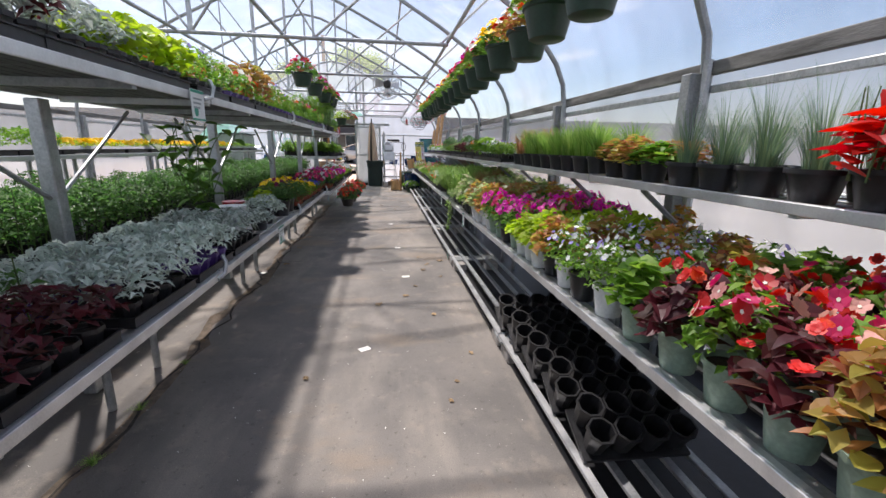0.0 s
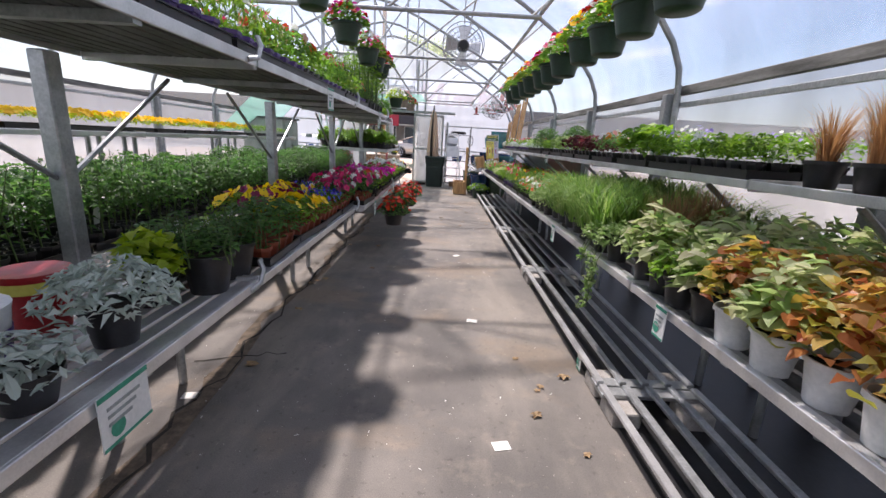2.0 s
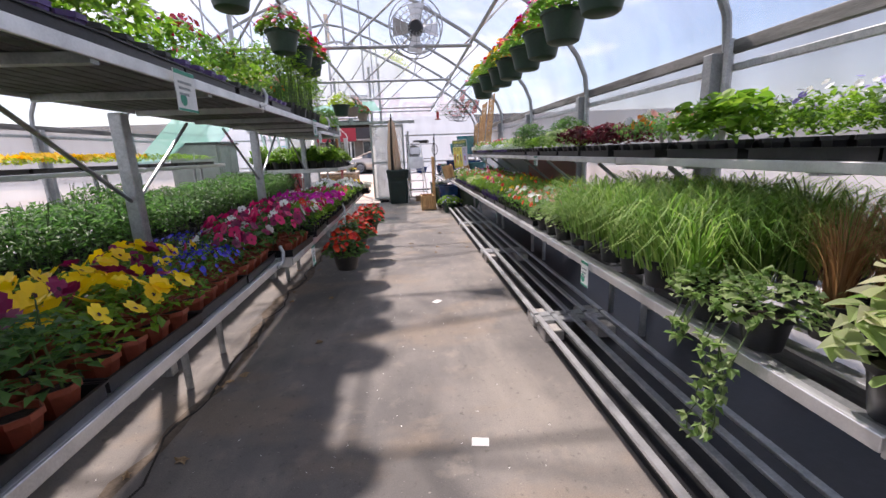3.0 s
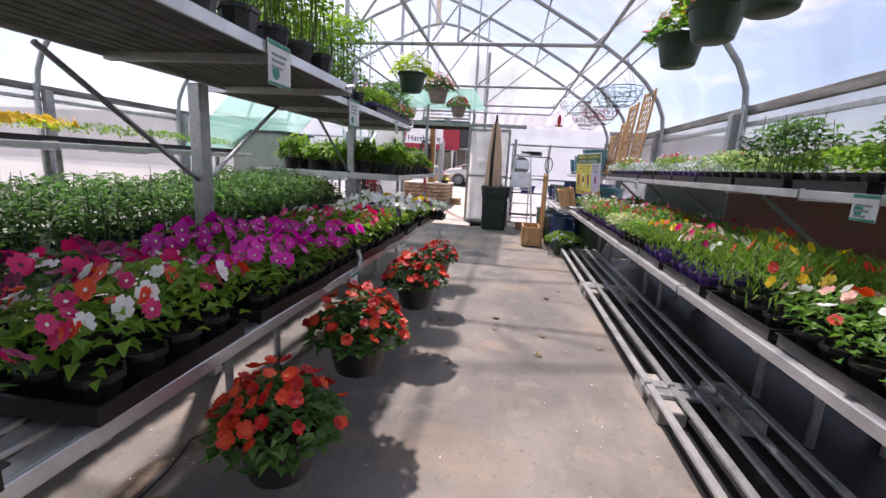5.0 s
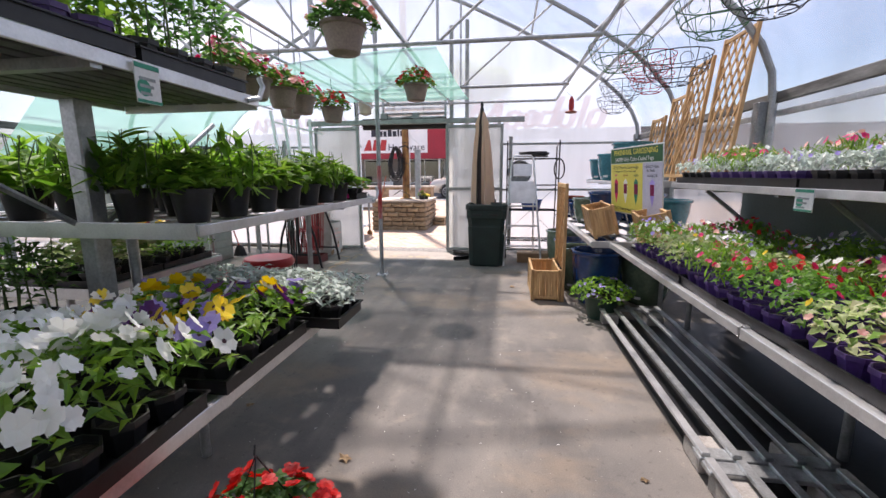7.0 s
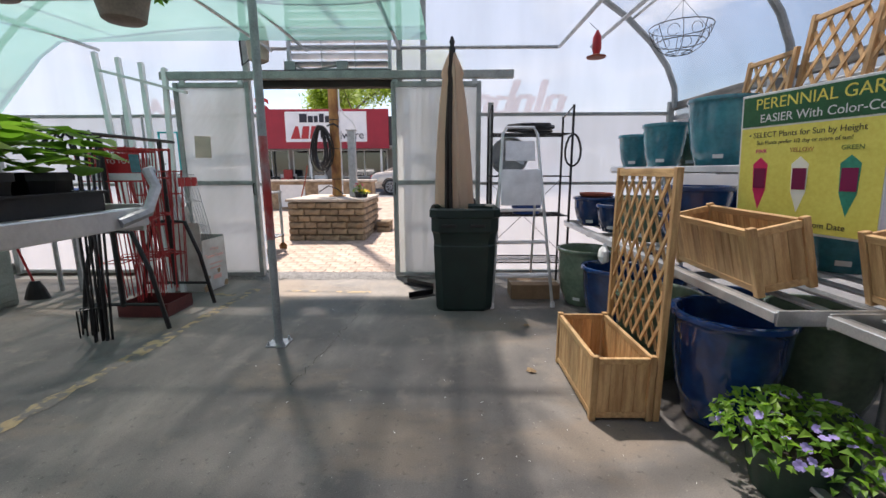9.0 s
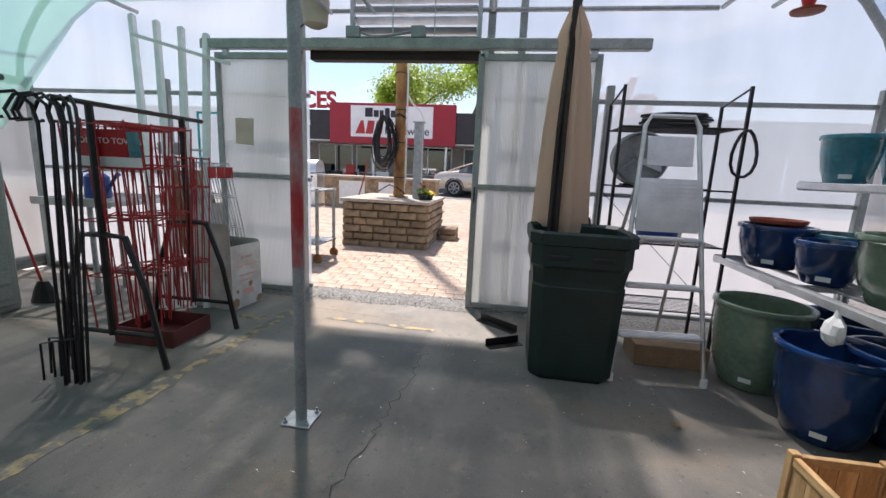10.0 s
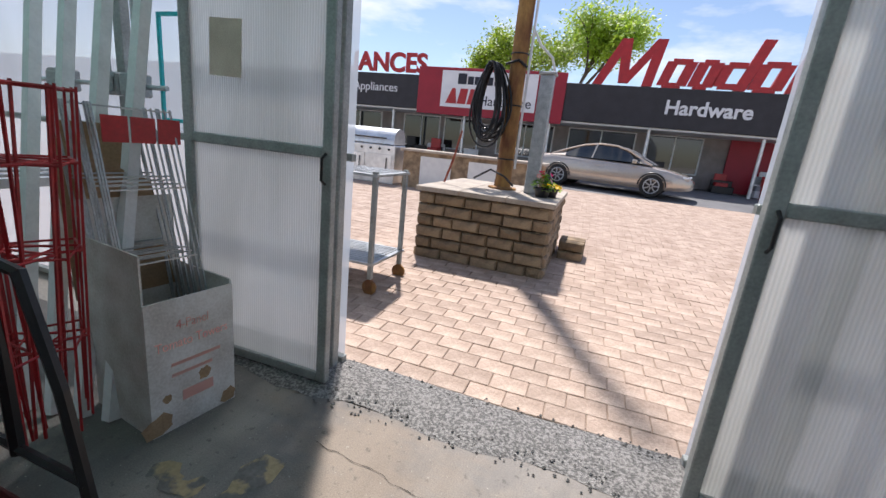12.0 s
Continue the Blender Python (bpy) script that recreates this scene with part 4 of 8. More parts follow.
# kind: leaf material, leaf count, leaf length, leaf width, height, up, petals (colours, count, size, number, eye, layers), words
KINDS = {
    "vinca_magenta": (G3, 430, 0.055, 0.030, 0.15, 0.5, (["magenta"], 46, 0.028, 5, EYE_W, 1), "magenta vinca in bloom"),
    "impatiens_pink": (G3, 400, 0.05, 0.03, 0.15, 0.4, (["hotpink", "hotpink", "white", "orange"], 44, 0.024, 5, EYE_W, 1), "pink and white impatiens"),
    "pansy_white": (G3, 300, 0.055, 0.026, 0.16, 0.5, (["white"], 64, 0.026, 5, None, 1), "white pansies in bloom"),
    "pansy_mix": (G3, 330, 0.055, 0.024, 0.15, 0.6, (["violet", "yellow", "lilac", "yellow", "white"], 30, 0.036, 5, EYE_D, 1), "violet, yellow and lilac pansies"),
    "pansy_yellow": (G3, 360, 0.05, 0.026, 0.17, 0.5, (["yellow", "yellow", "yellow", "wine"], 26, 0.041, 5, EYE_D, 1), "yellow pansies with dark leaves"),
    "pansy_wine": (G2, 340, 0.05, 0.026, 0.16, 0.5, (["wine", "hotpink", "wine", "hotpink", "white"], 40, 0.032, 5, EYE_D, 1), "wine red pansies"),
    "lobelia": (G1, 420, 0.03, 0.012, 0.14, 0.9, (["blue"], 95, 0.012, 4, None, 1), "blue lobelia"),
    "marigold": (G2, 380, 0.045, 0.014, 0.15, 0.8, (["marigold", "blush", "white"], 12, 0.03, 8, None, 3), "orange marigolds among dark leaves"),
    "herb": (G2, 520, 0.055, 0.026, 0.30, 0.4, None, "dense green vegetable seedlings"),
    "herb_dark": (G2, 520, 0.055, 0.026, 0.27, 0.4, None, "dark green herb seedlings"),
    "silver": (SILVER, 420, 0.058, 0.024, 0.13, 0.6, None, "silver dusty miller"),
    "lime": (LIME, 260, 0.075, 0.055, 0.16, 0.4, None, "lime sweet potato vine"),
    "wine": (WINE, 320, 0.06, 0.034, 0.17, 0.5, None, "dark wine coloured foliage"),
    "green_low": (G3, 340, 0.05, 0.03, 0.14, 0.5, None, "bright green young plants"),
    "seedling": (G3, 180, 0.035, 0.02, 0.08, 0.7, None, "small green seedlings"),
    "yellowtray": (LIME, 220, 0.035, 0.02, 0.07, 0.6, (["yellow"], 70, 0.026, 6, None, 2), "yellow blooms in trays"),
    "dianthus": (G3, 420, 0.06, 0.010, 0.16, 1.2, (["hotpink", "white", "blush"], 24, 0.02, 6, None, 1), "pink and white perennials"),
    "sage_red": (G1, 360, 0.045, 0.022, 0.17, 0.6, (["red", "hotpink"], 26, 0.016, 4, None, 2), "red flowering sage"),
    "coreopsis": (G3, 520, 0.07, 0.008, 0.19, 1.6, (["orange", "yellow"], 8, 0.026, 7, None, 2), "feathery green perennials with orange flowers"),
    "succulent": (SILVER, 240, 0.05, 0.022, 0.09, 0.9, (["white", "lilac"], 22, 0.012, 5, None, 1), "pale succulents"),
    "coleus": (COPPER, 330, 0.066, 0.044, 0.24, 0.4, None, "copper and green coleus"),
    "cream": (CREAM, 300, 0.082, 0.055, 0.24, 0.3, None, "cream and green caladium leaves"),
    "green_big": (G3, 260, 0.082, 0.056, 0.20, 0.4, None, "broad bright green leaves"),
    "bacopa": (G3, 460, 0.035, 0.022, 0.17, 0.5, (["white", "white", "lilac"], 46, 0.014, 5, None, 1), "small white trailing flowers"),
    "petunia": (G1, 320, 0.05, 0.03, 0.19, 0.4, (["magenta"], 44, 0.027, 5, EYE_D, 1), "magenta petunias in bloom"),
    "begonia": (WINE, 180, 0.08, 0.055, 0.20, 0.4, (["red", "red", "orange"], 22, 0.026, 5, None, 2), "red begonias with bronze leaves"),
    "impatiens_hot": (G3, 280, 0.06, 0.032, 0.20, 0.4, (["hotpink", "blush", "red"], 28, 0.028, 5, EYE_W, 1), "pink impatiens"),
    "scarlet": (SCARLET, 170, 0.13, 0.075, 0.26, 0.3, None, "scarlet foliage"),
    "blush": (G1, 360, 0.045, 0.026, 0.16, 0.5, (["blush", "white", "orange"], 34, 0.024, 5, None, 1), "blush flowering bedding plants"),
    "vine": (VINE, 420, 0.04, 0.028, 0.16, 0.2, None, "variegated trailing vine"),
    "cream_low": (CREAM, 300, 0.045, 0.028, 0.13, 0.5, (["blush", "yellow"], 10, 0.018, 5, None, 1), "pale variegated perennials"),
    "violet_green": (G3, 340, 0.055, 0.03, 0.15, 0.5, (["violet"], 7, 0.032, 5, EYE_D, 1), "green pansy plants with a few violet blooms"),
    "orange_mix": (G1, 320, 0.055, 0.036, 0.19, 0.4, (["orange", "blush", "hotpink"], 26, 0.028, 5, None, 2), "orange and pink geraniums"),
    "hosta": (G3, 200, 0.17, 0.035, 0.26, 0.9, None, "strap leaved green perennials"),
}
_cache = {}


def kind_meshes(kind, w, d, v, round_=False):
    key = (kind, round(w, 2), round(d, 2), v)
    if key not in _cache:
        mt, n, L, W, h, up, fl, _ = KINDS[kind]
        area = min(1.4, (w * d) / 0.17)
        nn = max(50, int(n * max(0.45, area)))
        sd = sum(ord(c) for c in kind) * 13 + v
        a = foliage(sd, w, d, h, nn, L, W, up=up, round_=round_, dome=0.35 if not round_ else 0.6, stems=14 if h > 0.25 else 0).mesh("foliage", [mt, STEM])
        b = None
        if fl:
            cols, fn, R, pt, eye, lay = fl
            b = blossoms(sd + 5, w, d, h, max(6, int(fn * max(0.4, area))), R, pt, tuple(range(len(cols))), len(cols) if eye else None,
                         dome=0.3, round_=round_, layers=lay).mesh("blossoms", [F[c] for c in cols] + ([eye] if eye else []))
        _cache[key] = (a, b)
    return _cache[key]


PR = random.Random(41)


def flat(kind, x, y, z, pot="black_pot", pots=True, turn=90, face=None, scale=1.0, label_p=0.25, tag_p=0.5):
    """A nursery tray with six pots, their leaves and flowers."""
    v = PR.randrange(3)
    a, b = kind_meshes(kind, 0.62, 0.36, v)
    pc = {"black_pot": "black", "purple_pot": "violet", "terra_pot": "terracotta", "white_pot": "white"}[pot]
    t = thing("plant_tray", f"{KINDS[kind][7]} in {pc} pots", "plant tray", "", pose(x, y, z, 0, 0, turn + PR.uniform(-3, 3)))
    part("tray", TRAY, None, t)
    if pots:
        for i in range(4):
            for j in range(2):
                part("pot", POTS[pot], None, t, m=pose(-0.20 + 0.134 * i, -0.068 + 0.136 * j, 0.005))
    m = pose(0, 0, 0.075, 0, 0, 180 * PR.randrange(2)) @ Matrix.Diagonal((1, 1, scale * PR.uniform(1.2, 1.6), 1))
    part("foliage", a, None, t, m=m)
    if b:
        part("blossoms", b, None, t, m=m)
    if face is not None and PR.random() < tag_p:
        part("plant_tag", PR.choice(TAGS), None, t, m=pose(PR.uniform(-0.2, 0.2), -0.11 * face, 0.09, PR.uniform(-12, 12), 0, 0 if face > 0 else 180))
    if face is not None and PR.random() < label_p:
        part("price_label", LABELS[0] if PR.random() < 0.7 else LABELS[1], None, t, m=pose(PR.uniform(-0.12, 0.12), -0.157 * face, 0.012))
    return t


_pc = {}


def potted(kind, x, y, z, pot="mint_pot", r=0.085, h=0.15, spread=1.0, group="", tall=1.0, label_p=0.4, face=1):
    """A single pot with its plant."""
    v = PR.randrange(3)
    key = (pot, round(r, 3), round(h, 3))
    if key not in _pc:
        _pc[key] = pot_geo(r, h, 0.15, 14).mesh("pot", [M[pot], M["soil"]], True)
    names = {"mint_pot": "pale green", "white_pot": "white", "black_pot": "black", "green_pot": "dark green", "purple_pot": "violet", "taupe_pot": "taupe", "terra_pot": "terracotta"}
    if kind in ("grass", "tan", "rush", "sedge"):
        gk = (kind, v)
        if gk not in _cache:
            if kind == "grass":
                _cache[gk] = blades(v + 3, 0.44, 0.74, 210, 0.011, 1.0).mesh("foliage", [GRASS])
            elif kind == "sedge":
                _cache[gk] = blades(v + 21, 0.24, 0.50, 260, 0.006, 0.7).mesh("foliage", [GRASS])
            elif kind == "tan":
                _cache[gk] = blades(v + 9, 0.14, 0.50, 210, 0.006, 0.45).mesh("foliage", [TAN])
            else:
                _cache[gk] = blades(v + 15, 0.17, 0.60, 150, 0.0042, 0.2).mesh("foliage", [RUSH])
        a, b = _cache[gk], None
        word = {"grass": "arching green ornamental grass", "tan": "dry bronze ornamental grass", "rush": "upright blue green rushes", "sedge": "fine leaved green sedge"}[kind]
    else:
        a, b = kind_meshes(kind, 0.30 * spread, 0.30 * spread, v, True)
        word = KINDS[kind][7]
    t = thing("potted_plant", f"{word} in a {names[pot]} pot", "potted plant", group, pose(x, y, z, 0, 0, PR.uniform(0, 360)))
    part("pot", _pc[key], None, t)
    m = pose(0, 0, h - 0.04) @ Matrix.Diagonal((1, 1, tall * PR.uniform(1.0, 1.25), 1))
    part("foliage", a, None, t, m=m)
    if b:
        part("blossoms", b, None, t, m=m)
    return t


# aisle bench, left: rows of trays
def rows(y0, y1, xs, z, kinds, colours, face, **kw):
    n = max(1, round((y1 - y0) / 0.58))
    for i in range(n):
        for j, x in enumerate(xs):
            kd = kinds[(i + j) % len(kinds)] if isinstance(kinds, list) else kinds
            pt = colours[(i + j) % len(colours)] if isinstance(colours, list) else colours
            flat(kd, x, y0 + (i + 0.5) * (y1 - y0) / n, z, pt, face=face, **kw)


LA = (-0.775, -1.09)
LB = (-0.665, -0.98)
rows(-2.5, 1.25, LA, BZ + 0.012, ["wine", "herb_dark", "wine", "silver", "wine"], ["purple_pot", "black_pot"], -1, label_p=0.6)
rows(1.3, 3.15, LA, BZ + 0.012, "silver", ["black_pot", "purple_pot", "black_pot"], -1, label_p=0.7, scale=1.35)
rows(4.85, 5.4, LA, BZ + 0.012, ["herb", "green_low"], "terra_pot", -1, scale=0.6)
rows(5.42, 6.0, LA, BZ + 0.012, ["pansy_yellow", "pansy_yellow"], "terra_pot", -1)
rows(6.0, 6.55, LA, BZ + 0.012, ["lobelia", "pansy_yellow"], "terra_pot", -1)
rows(6.55, 7.1, LA, BZ + 0.012, ["pansy_wine", "lobelia"], "terra_pot", -1)
rows(7.15, 7.75, LB, BZ + 0.012, ["pansy_wine", "pansy_wine"], "terra_pot", -1)
rows(7.75, 8.6, LB, BZ + 0.012, ["impatiens_pink", "pansy_wine"], "black_pot", -1)
rows(8.6, 9.55, LB, BZ + 0.012, "vinca_magenta", "black_pot", -1)
rows(9.6, 10.1, LB, BZ + 0.012, "impatiens_pink", "black_pot", -1)
rows(10.1, 10.65, LB, BZ + 0.012, ["violet_green", "green_low"], "black_pot", -1, label_p=0.9)
rows(10.65, 11.4, LB, BZ + 0.012, ["pansy_white", "pansy_white"], "black_pot", -1)
rows(11.35, 11.95, LB, BZ + 0.012, "pansy_mix", "black_pot", -1)
for x in LB:
    flat("silver", x, 12.12, BZ + 0.012, turn=0, face=None)
# rear bench
rows(-2.5, 11.9, (-1.82, -2.16, -2.5), BZ + 0.002, ["herb", "herb", "herb_dark", "herb"], "black_pot", -1, label_p=0.05, tag_p=0.6)
# rear shelf
rows(-2.0, 4.8, (-3.27,), 1.424, ["seedling", "green_low"], "black_pot", -1, pots=False)
rows(4.8, 10.2, (-3.27,), 1.424, "yellowtray", "black_pot", -1, pots=False)
rows(10.2, 12.2, (-3.27,), 1.424, "seedling", "black_pot", -1, pots=False)
# upper shelf, left
UA = (-0.82, -1.15)
rows(-2.3, 1.3, UA, UZ + 0.012, ["seedling", "wine", "seedling", "green_low"], "black_pot", -1, label_p=0.6)
rows(1.3, 1.6, UA, UZ + 0.012, "silver", "black_pot", -1)
rows(1.6, 2.3, UA, UZ + 0.012, "lime", "black_pot", -1)
rows(2.3, 4.7, UA, UZ + 0.012, ["bacopa", "blush", "coleus"], ["black_pot", "purple_pot"], -1)
rows(4.75, 6.3, UA, UZ + 0.012, ["dianthus", "blush", "green_low"], ["purple_pot", "purple_pot", "black_pot"], -1)
rows(6.3, 8.2, UA, UZ + 0.012, ["sage_red", "green_low", "marigold"], ["purple_pot", "black_pot"], -1)
UB = (-1.03, -1.35)
rows(11.0, 12.2, UB, UZ + 0.012, ["green_low", "herb"], ["purple_pot", "black_pot"], -1)


def tomato(x, y, z):
    v = PR.randrange(3)
    key = ("tomato", v)
    if key not in _cache:
        _cache[key] = foliage(60 + v, 0.26, 0.26, 0.62, 210, 0.055, 0.026, up=0.1, dome=0.2, stems=6, low=0.25).mesh("foliage", [G3, STEM])
    t = thing("tomato_plant", "tall leafy tomato plant in a black square pot", "potted plant", "tomato plants", pose(x, y, z, 0, 0, PR.uniform(0, 360)))
    if "tp" not in _pc:
        _pc["tp"] = pot_geo(0.07, 0.13, 0.9, 8).mesh("pot", [M["black_pot"], M["soil"]])
        _pc["tq"] = pot_geo(0.07, 0.13, 0.9, 8).mesh("pot", [M["purple_pot"], M["soil"]])
    part("pot", _pc["tp"] if PR.random() < 0.7 else _pc["tq"], None, t)
    part("foliage", _cache[key], None, t, m=pose(0, 0, 0.10) @ Matrix.Diagonal((1, 1, PR.uniform(0.75, 1.1), 1)))


for i in range(11):
    for j in range(3):
        y = 8.35 + 0.24 * i
        tomato((-0.76 if y < 9.7 else -1.0) - 0.24 * j, y, UZ + 0.002)

# side bench, right
RA = (1.57, 1.89, 2.21, 2.45)
rowp = [(-2.3, 0.45, ["begonia", "impatiens_hot", "coleus"], "mint_pot"), (0.45, 0.9, ["impatiens_hot", "begonia"], "mint_pot"), (0.9, 1.2, ["green_big", "green_big", "coleus"], "mint_pot"), (1.2, 2.1, ["bacopa", "bacopa", "bacopa", "coleus"], "white_pot"),
        (2.1, 2.65, ["lime"], "white_pot"), (2.65, 3.5, ["petunia", "petunia", "orange_mix"], "mint_pot"), (3.5, 4.3, ["coleus", "coleus", "cream"], "white_pot"), (4.3, 5.1, ["cream", "green_low", "cream"], "black_pot")]
for y0, y1, kd, pt in rowp:
    n = int(round((y1 - y0) / 0.215))
    for i in range(n):
        for j in range(5):
            k = kd[(i + j) % len(kd)]
            potted(k, 1.505 + 0.215 * j + PR.uniform(-0.015, 0.015), y0 + (i + 0.5) * (y1 - y0) / n, BZ + 0.002, pt if PR.random() < 0.8 else "black_pot", 0.08, 0.15, tall=1.25)
for i in range(2):
    for j in range(3):
        potted("tan" if j < 2 else "grass", 1.80 + 0.2 * j, 5.24 + 0.2 * i, BZ + 0.002, "black_pot", 0.085, 0.14, tall=1.0 if j < 2 else 0.75)
for i in range(6):
    for j in range(4):
        potted("grass", 1.57 + 0.25 * j, 5.86 + 0.25 * i, BZ + 0.002, "black_pot", 0.085, 0.14, tall=0.88)
for y in (5.42, 5.68):
    t = potted("vine", 1.52, y, BZ + 0.002, "black_pot", 0.08, 0.13, spread=1.1)
    rt_ = random.Random(int(y * 100))
    t.matrix_basis = pose(1.52, y, BZ + 0.002)
    gl, gs = Geo(), Geo()
    for k in range(5):
        yy = rt_.uniform(-0.12, 0.12)
        pts = [Vector((-0.03, yy * 0.5, 0.15)), Vector((-0.12, yy, 0.13)), Vector((-0.165, yy, 0.02))]
        for q in range(rt_.randrange(3, 8) if y < 5.5 else 1):
            pts.append(pts[-1] + Vector((rt_.uniform(-0.02, 0.012), rt_.uniform(-0.02, 0.02), -0.055)))
        gs.tube(pts, 0.0025, 4)
        for p in pts[1:]:
            for q in range(4):
                ax = Vector((rt_.uniform(-1, 0.3), rt_.uniform(-1, 1), rt_.uniform(-0.5, 0.5))).normalized()
                leaf_faces(gl, p, ax, ax.cross(Vector((0.1, 0.2, 1))).normalized(), 0.042, 0.03, 0)
    part("trailing_leaves", gl, VINE, t)
    part("trailing_stem", gs, STEM, t)
for i in range(3):
    for j in range(3):
        potted("vine", 1.52 + 0.26 * j, 7.3 + 0.22 * i, BZ + 0.002, "black_pot", 0.08, 0.13)
RB = (1.585, 1.905, 2.225)
rows(7.9, 8.9, RB, BZ + 0.012, "blush", "black_pot", 1)
rows(8.9, 9.6, RB, BZ + 0.012, "coreopsis", "black_pot", 1)
rows(9.6, 12.0, RB, BZ + 0.012, ["dianthus", "coreopsis", "green_low", "cream_low", "sage_red"], ["purple_pot", "purple_pot", "black_pot"], 1, tag_p=0.9)
rows(12.0, 14.1, RB, BZ + 0.012, ["sage_red", "dianthus", "cream_low", "bacopa", "dianthus"], "purple_pot", 1, tag_p=0.9)
# upper shelf, right
for i in range(5):
    for j in range(2):
        potted("scarlet", 2.06 + 0.3 * j, -0.62 + 0.32 * i, SZ + 0.002, "black_pot", 0.10, 0.14)
for i in range(4):
    for j in range(2):
        potted("rush", 2.08 + 0.28 * j, 0.92 + 0.24 * i, SZ + 0.002, "black_pot", 0.10, 0.13, tall=0.6)
for i in range(3):
    for j in range(2):
        potted("coleus" if (i + j) % 3 else "green_big", 2.08 + 0.26 * j, 1.92 + 0.22 * i, SZ + 0.002, "black_pot", 0.085, 0.13, tall=0.7)
for i in range(7):
    for j in range(2):
        potted("sedge", 2.06 + 0.28 * j, 2.58 + 0.255 * i, SZ + 0.002, "black_pot", 0.09, 0.14, tall=0.72 + 0.05 * ((i * 3 + j) % 4))
for i in range(2):
    for j in range(2):
        potted("tan", 2.12 + 0.26 * j, 4.44 + 0.26 * i, SZ + 0.002, "black_pot", 0.085, 0.13, tall=0.75)
rows(4.95, 6.1, (2.10, 2.42), SZ + 0.012, ["green_low", "bacopa"], "black_pot", 1, label_p=0.8)
rows(6.1, 6.8, (2.10, 2.42), SZ + 0.012, ["green_big", "green_low"], "black_pot", 1, label_p=0.8)
rows(6.8, 7.5, (2.10, 2.42), SZ + 0.012, "marigold", "black_pot", 1, label_p=0.5)
rows(7.5, 8.7, (2.10, 2.42), SZ + 0.012, ["wine", "wine"], "black_pot", 1, label_p=0.8)
rows(8.7, 11.2, (2.10, 2.42), SZ + 0.012, ["vine", "green_low", "herb_dark"], "black_pot", 1, label_p=0.3)
rows(11.2, 14.6, (2.10, 2.42), SZ + 0.012, ["succulent", "dianthus", "succulent"], ["purple_pot", "purple_pot", "black_pot"], 1, label_p=0.2)
# tables past the aisle bench
for i in range(7):
    for j in range(5):
        potted("hosta" if (i + j) % 3 else "green_big", -1.06 - 0.3 * j, 11.98 + 0.28 * i, 1.272, "black_pot", 0.09, 0.15, spread=1.0)
rows(12.45, 13.55, (-2.35, -2.68), BZ + 0.002, ["cream", "seedling", "pansy_yellow"], "black_pot", -1)


# hanging baskets
def basket(x, y, z, top, kind, cols, pot="green_pot", leaf=None, size=1.0, wires=True, trail=0.0):
    """A hanging pot: z is the pot's underside, top the height of the pipe or rail it hangs from."""
    words = {"green_pot": "dark green", "taupe_pot": "taupe", "black_pot": "black"}[pot]
    t = thing("hanging_basket", f"{kind} in a {words} hanging basket", "hanging basket", "hanging baskets", pose(x, y, z, 0, 0, PR.uniform(0, 360)))
    key = ("hb", pot)
    if key not in _pc:
        g = Geo()
        g.lathe([(0.085, 0), (0.10, 0.01), (0.135, 0.155), (0.148, 0.16), (0.148, 0.18), (0.136, 0.18), (0.13, 0.165)], 18)
        g.f.pop(), g.m.pop()
        g.lathe([(0.132, 0.16), (0, 0.165)], 18, 1)
        _pc[key] = g.mesh("pot", [M[pot], M["soil"]], True)
    part("pot", _pc[key], None, t, m=Matrix.Diagonal((size, size, size, 1)))
    v = PR.randrange(3)
    lm = leaf or G1
    k1 = ("bf", lm.name, v)
    if k1 not in _cache:
        _cache[k1] = foliage(90 + v, 0.44, 0.44, 0.21, 430, 0.055, 0.036, round_=True, dome=0.95, low=0.0, up=0.1).mesh("foliage", [lm])
    part("foliage", _cache[k1], None, t, m=pose(0, 0, 0.165 * size) @ Matrix.Diagonal((size, size, size, 1)))
    k2 = ("bb", tuple(cols), v)
    if cols:
        if k2 not in _cache:
            _cache[k2] = blossoms(95 + v, 0.44, 0.44, 0.22, 66, 0.027, 5, tuple(range(len(cols))), None, 0.8, True, 0.9, 0.35, 2).mesh("blossoms", [F[c] for c in cols])
        part("blossoms", _cache[k2], None, t, m=pose(0, 0, 0.165 * size) @ Matrix.Diagonal((size, size, size, 1)))
    if wires:
        for k in range(3):
            a = 2.1 * k
            g = Geo()
            g.tube([(0.14 * size * math.cos(a), 0.14 * size * math.sin(a), 0.17 * size), (0.0, 0.0, min(0.42, top - z - 0.03))], 0.0022, 4)
            part("hanger_wire", g, M["steel_dark"], t)
        g = Geo()
        hz = min(0.42, top - z - 0.03)
        g.tube([(0, 0, hz - 0.004), (0.012, 0, hz + 0.01), (0, 0, top - z)], 0.003, 5)
        part("hook", g, M["steel_dark"], t)
    return t


cols_r = [["orange", "yellow"], ["red", "white"], ["yellow"], ["magenta", "red"], ["white", "hotpink"], ["red", "hotpink"]]
kin_r = ["orange and yellow flowers", "red and white flowers", "yellow flowers", "magenta flowers", "white and pink flowers", "red flowers"]
for k in range(17):
    i = [5, 0, 1, 2, 4, 3][k % 6]
    basket(1.56 + PR.uniform(-0.03, 0.03), 1.9 + 0.56 * k, 2.27 + PR.uniform(-0.02, 0.02), 2.79, kin_r[i], cols_r[i], size=1.2, leaf=[G1, G3, COPPER][k % 3] if k < 4 else [G1, G3][k % 2])
for y, i in ((6.0, 5), (7.1, 3), (8.25, 4), (8.85, 3), (9.35, 5)):
    basket(-0.70, y, 2.38, 2.79, kin_r[i], cols_r[i], leaf=G3 if i == 4 else G1)
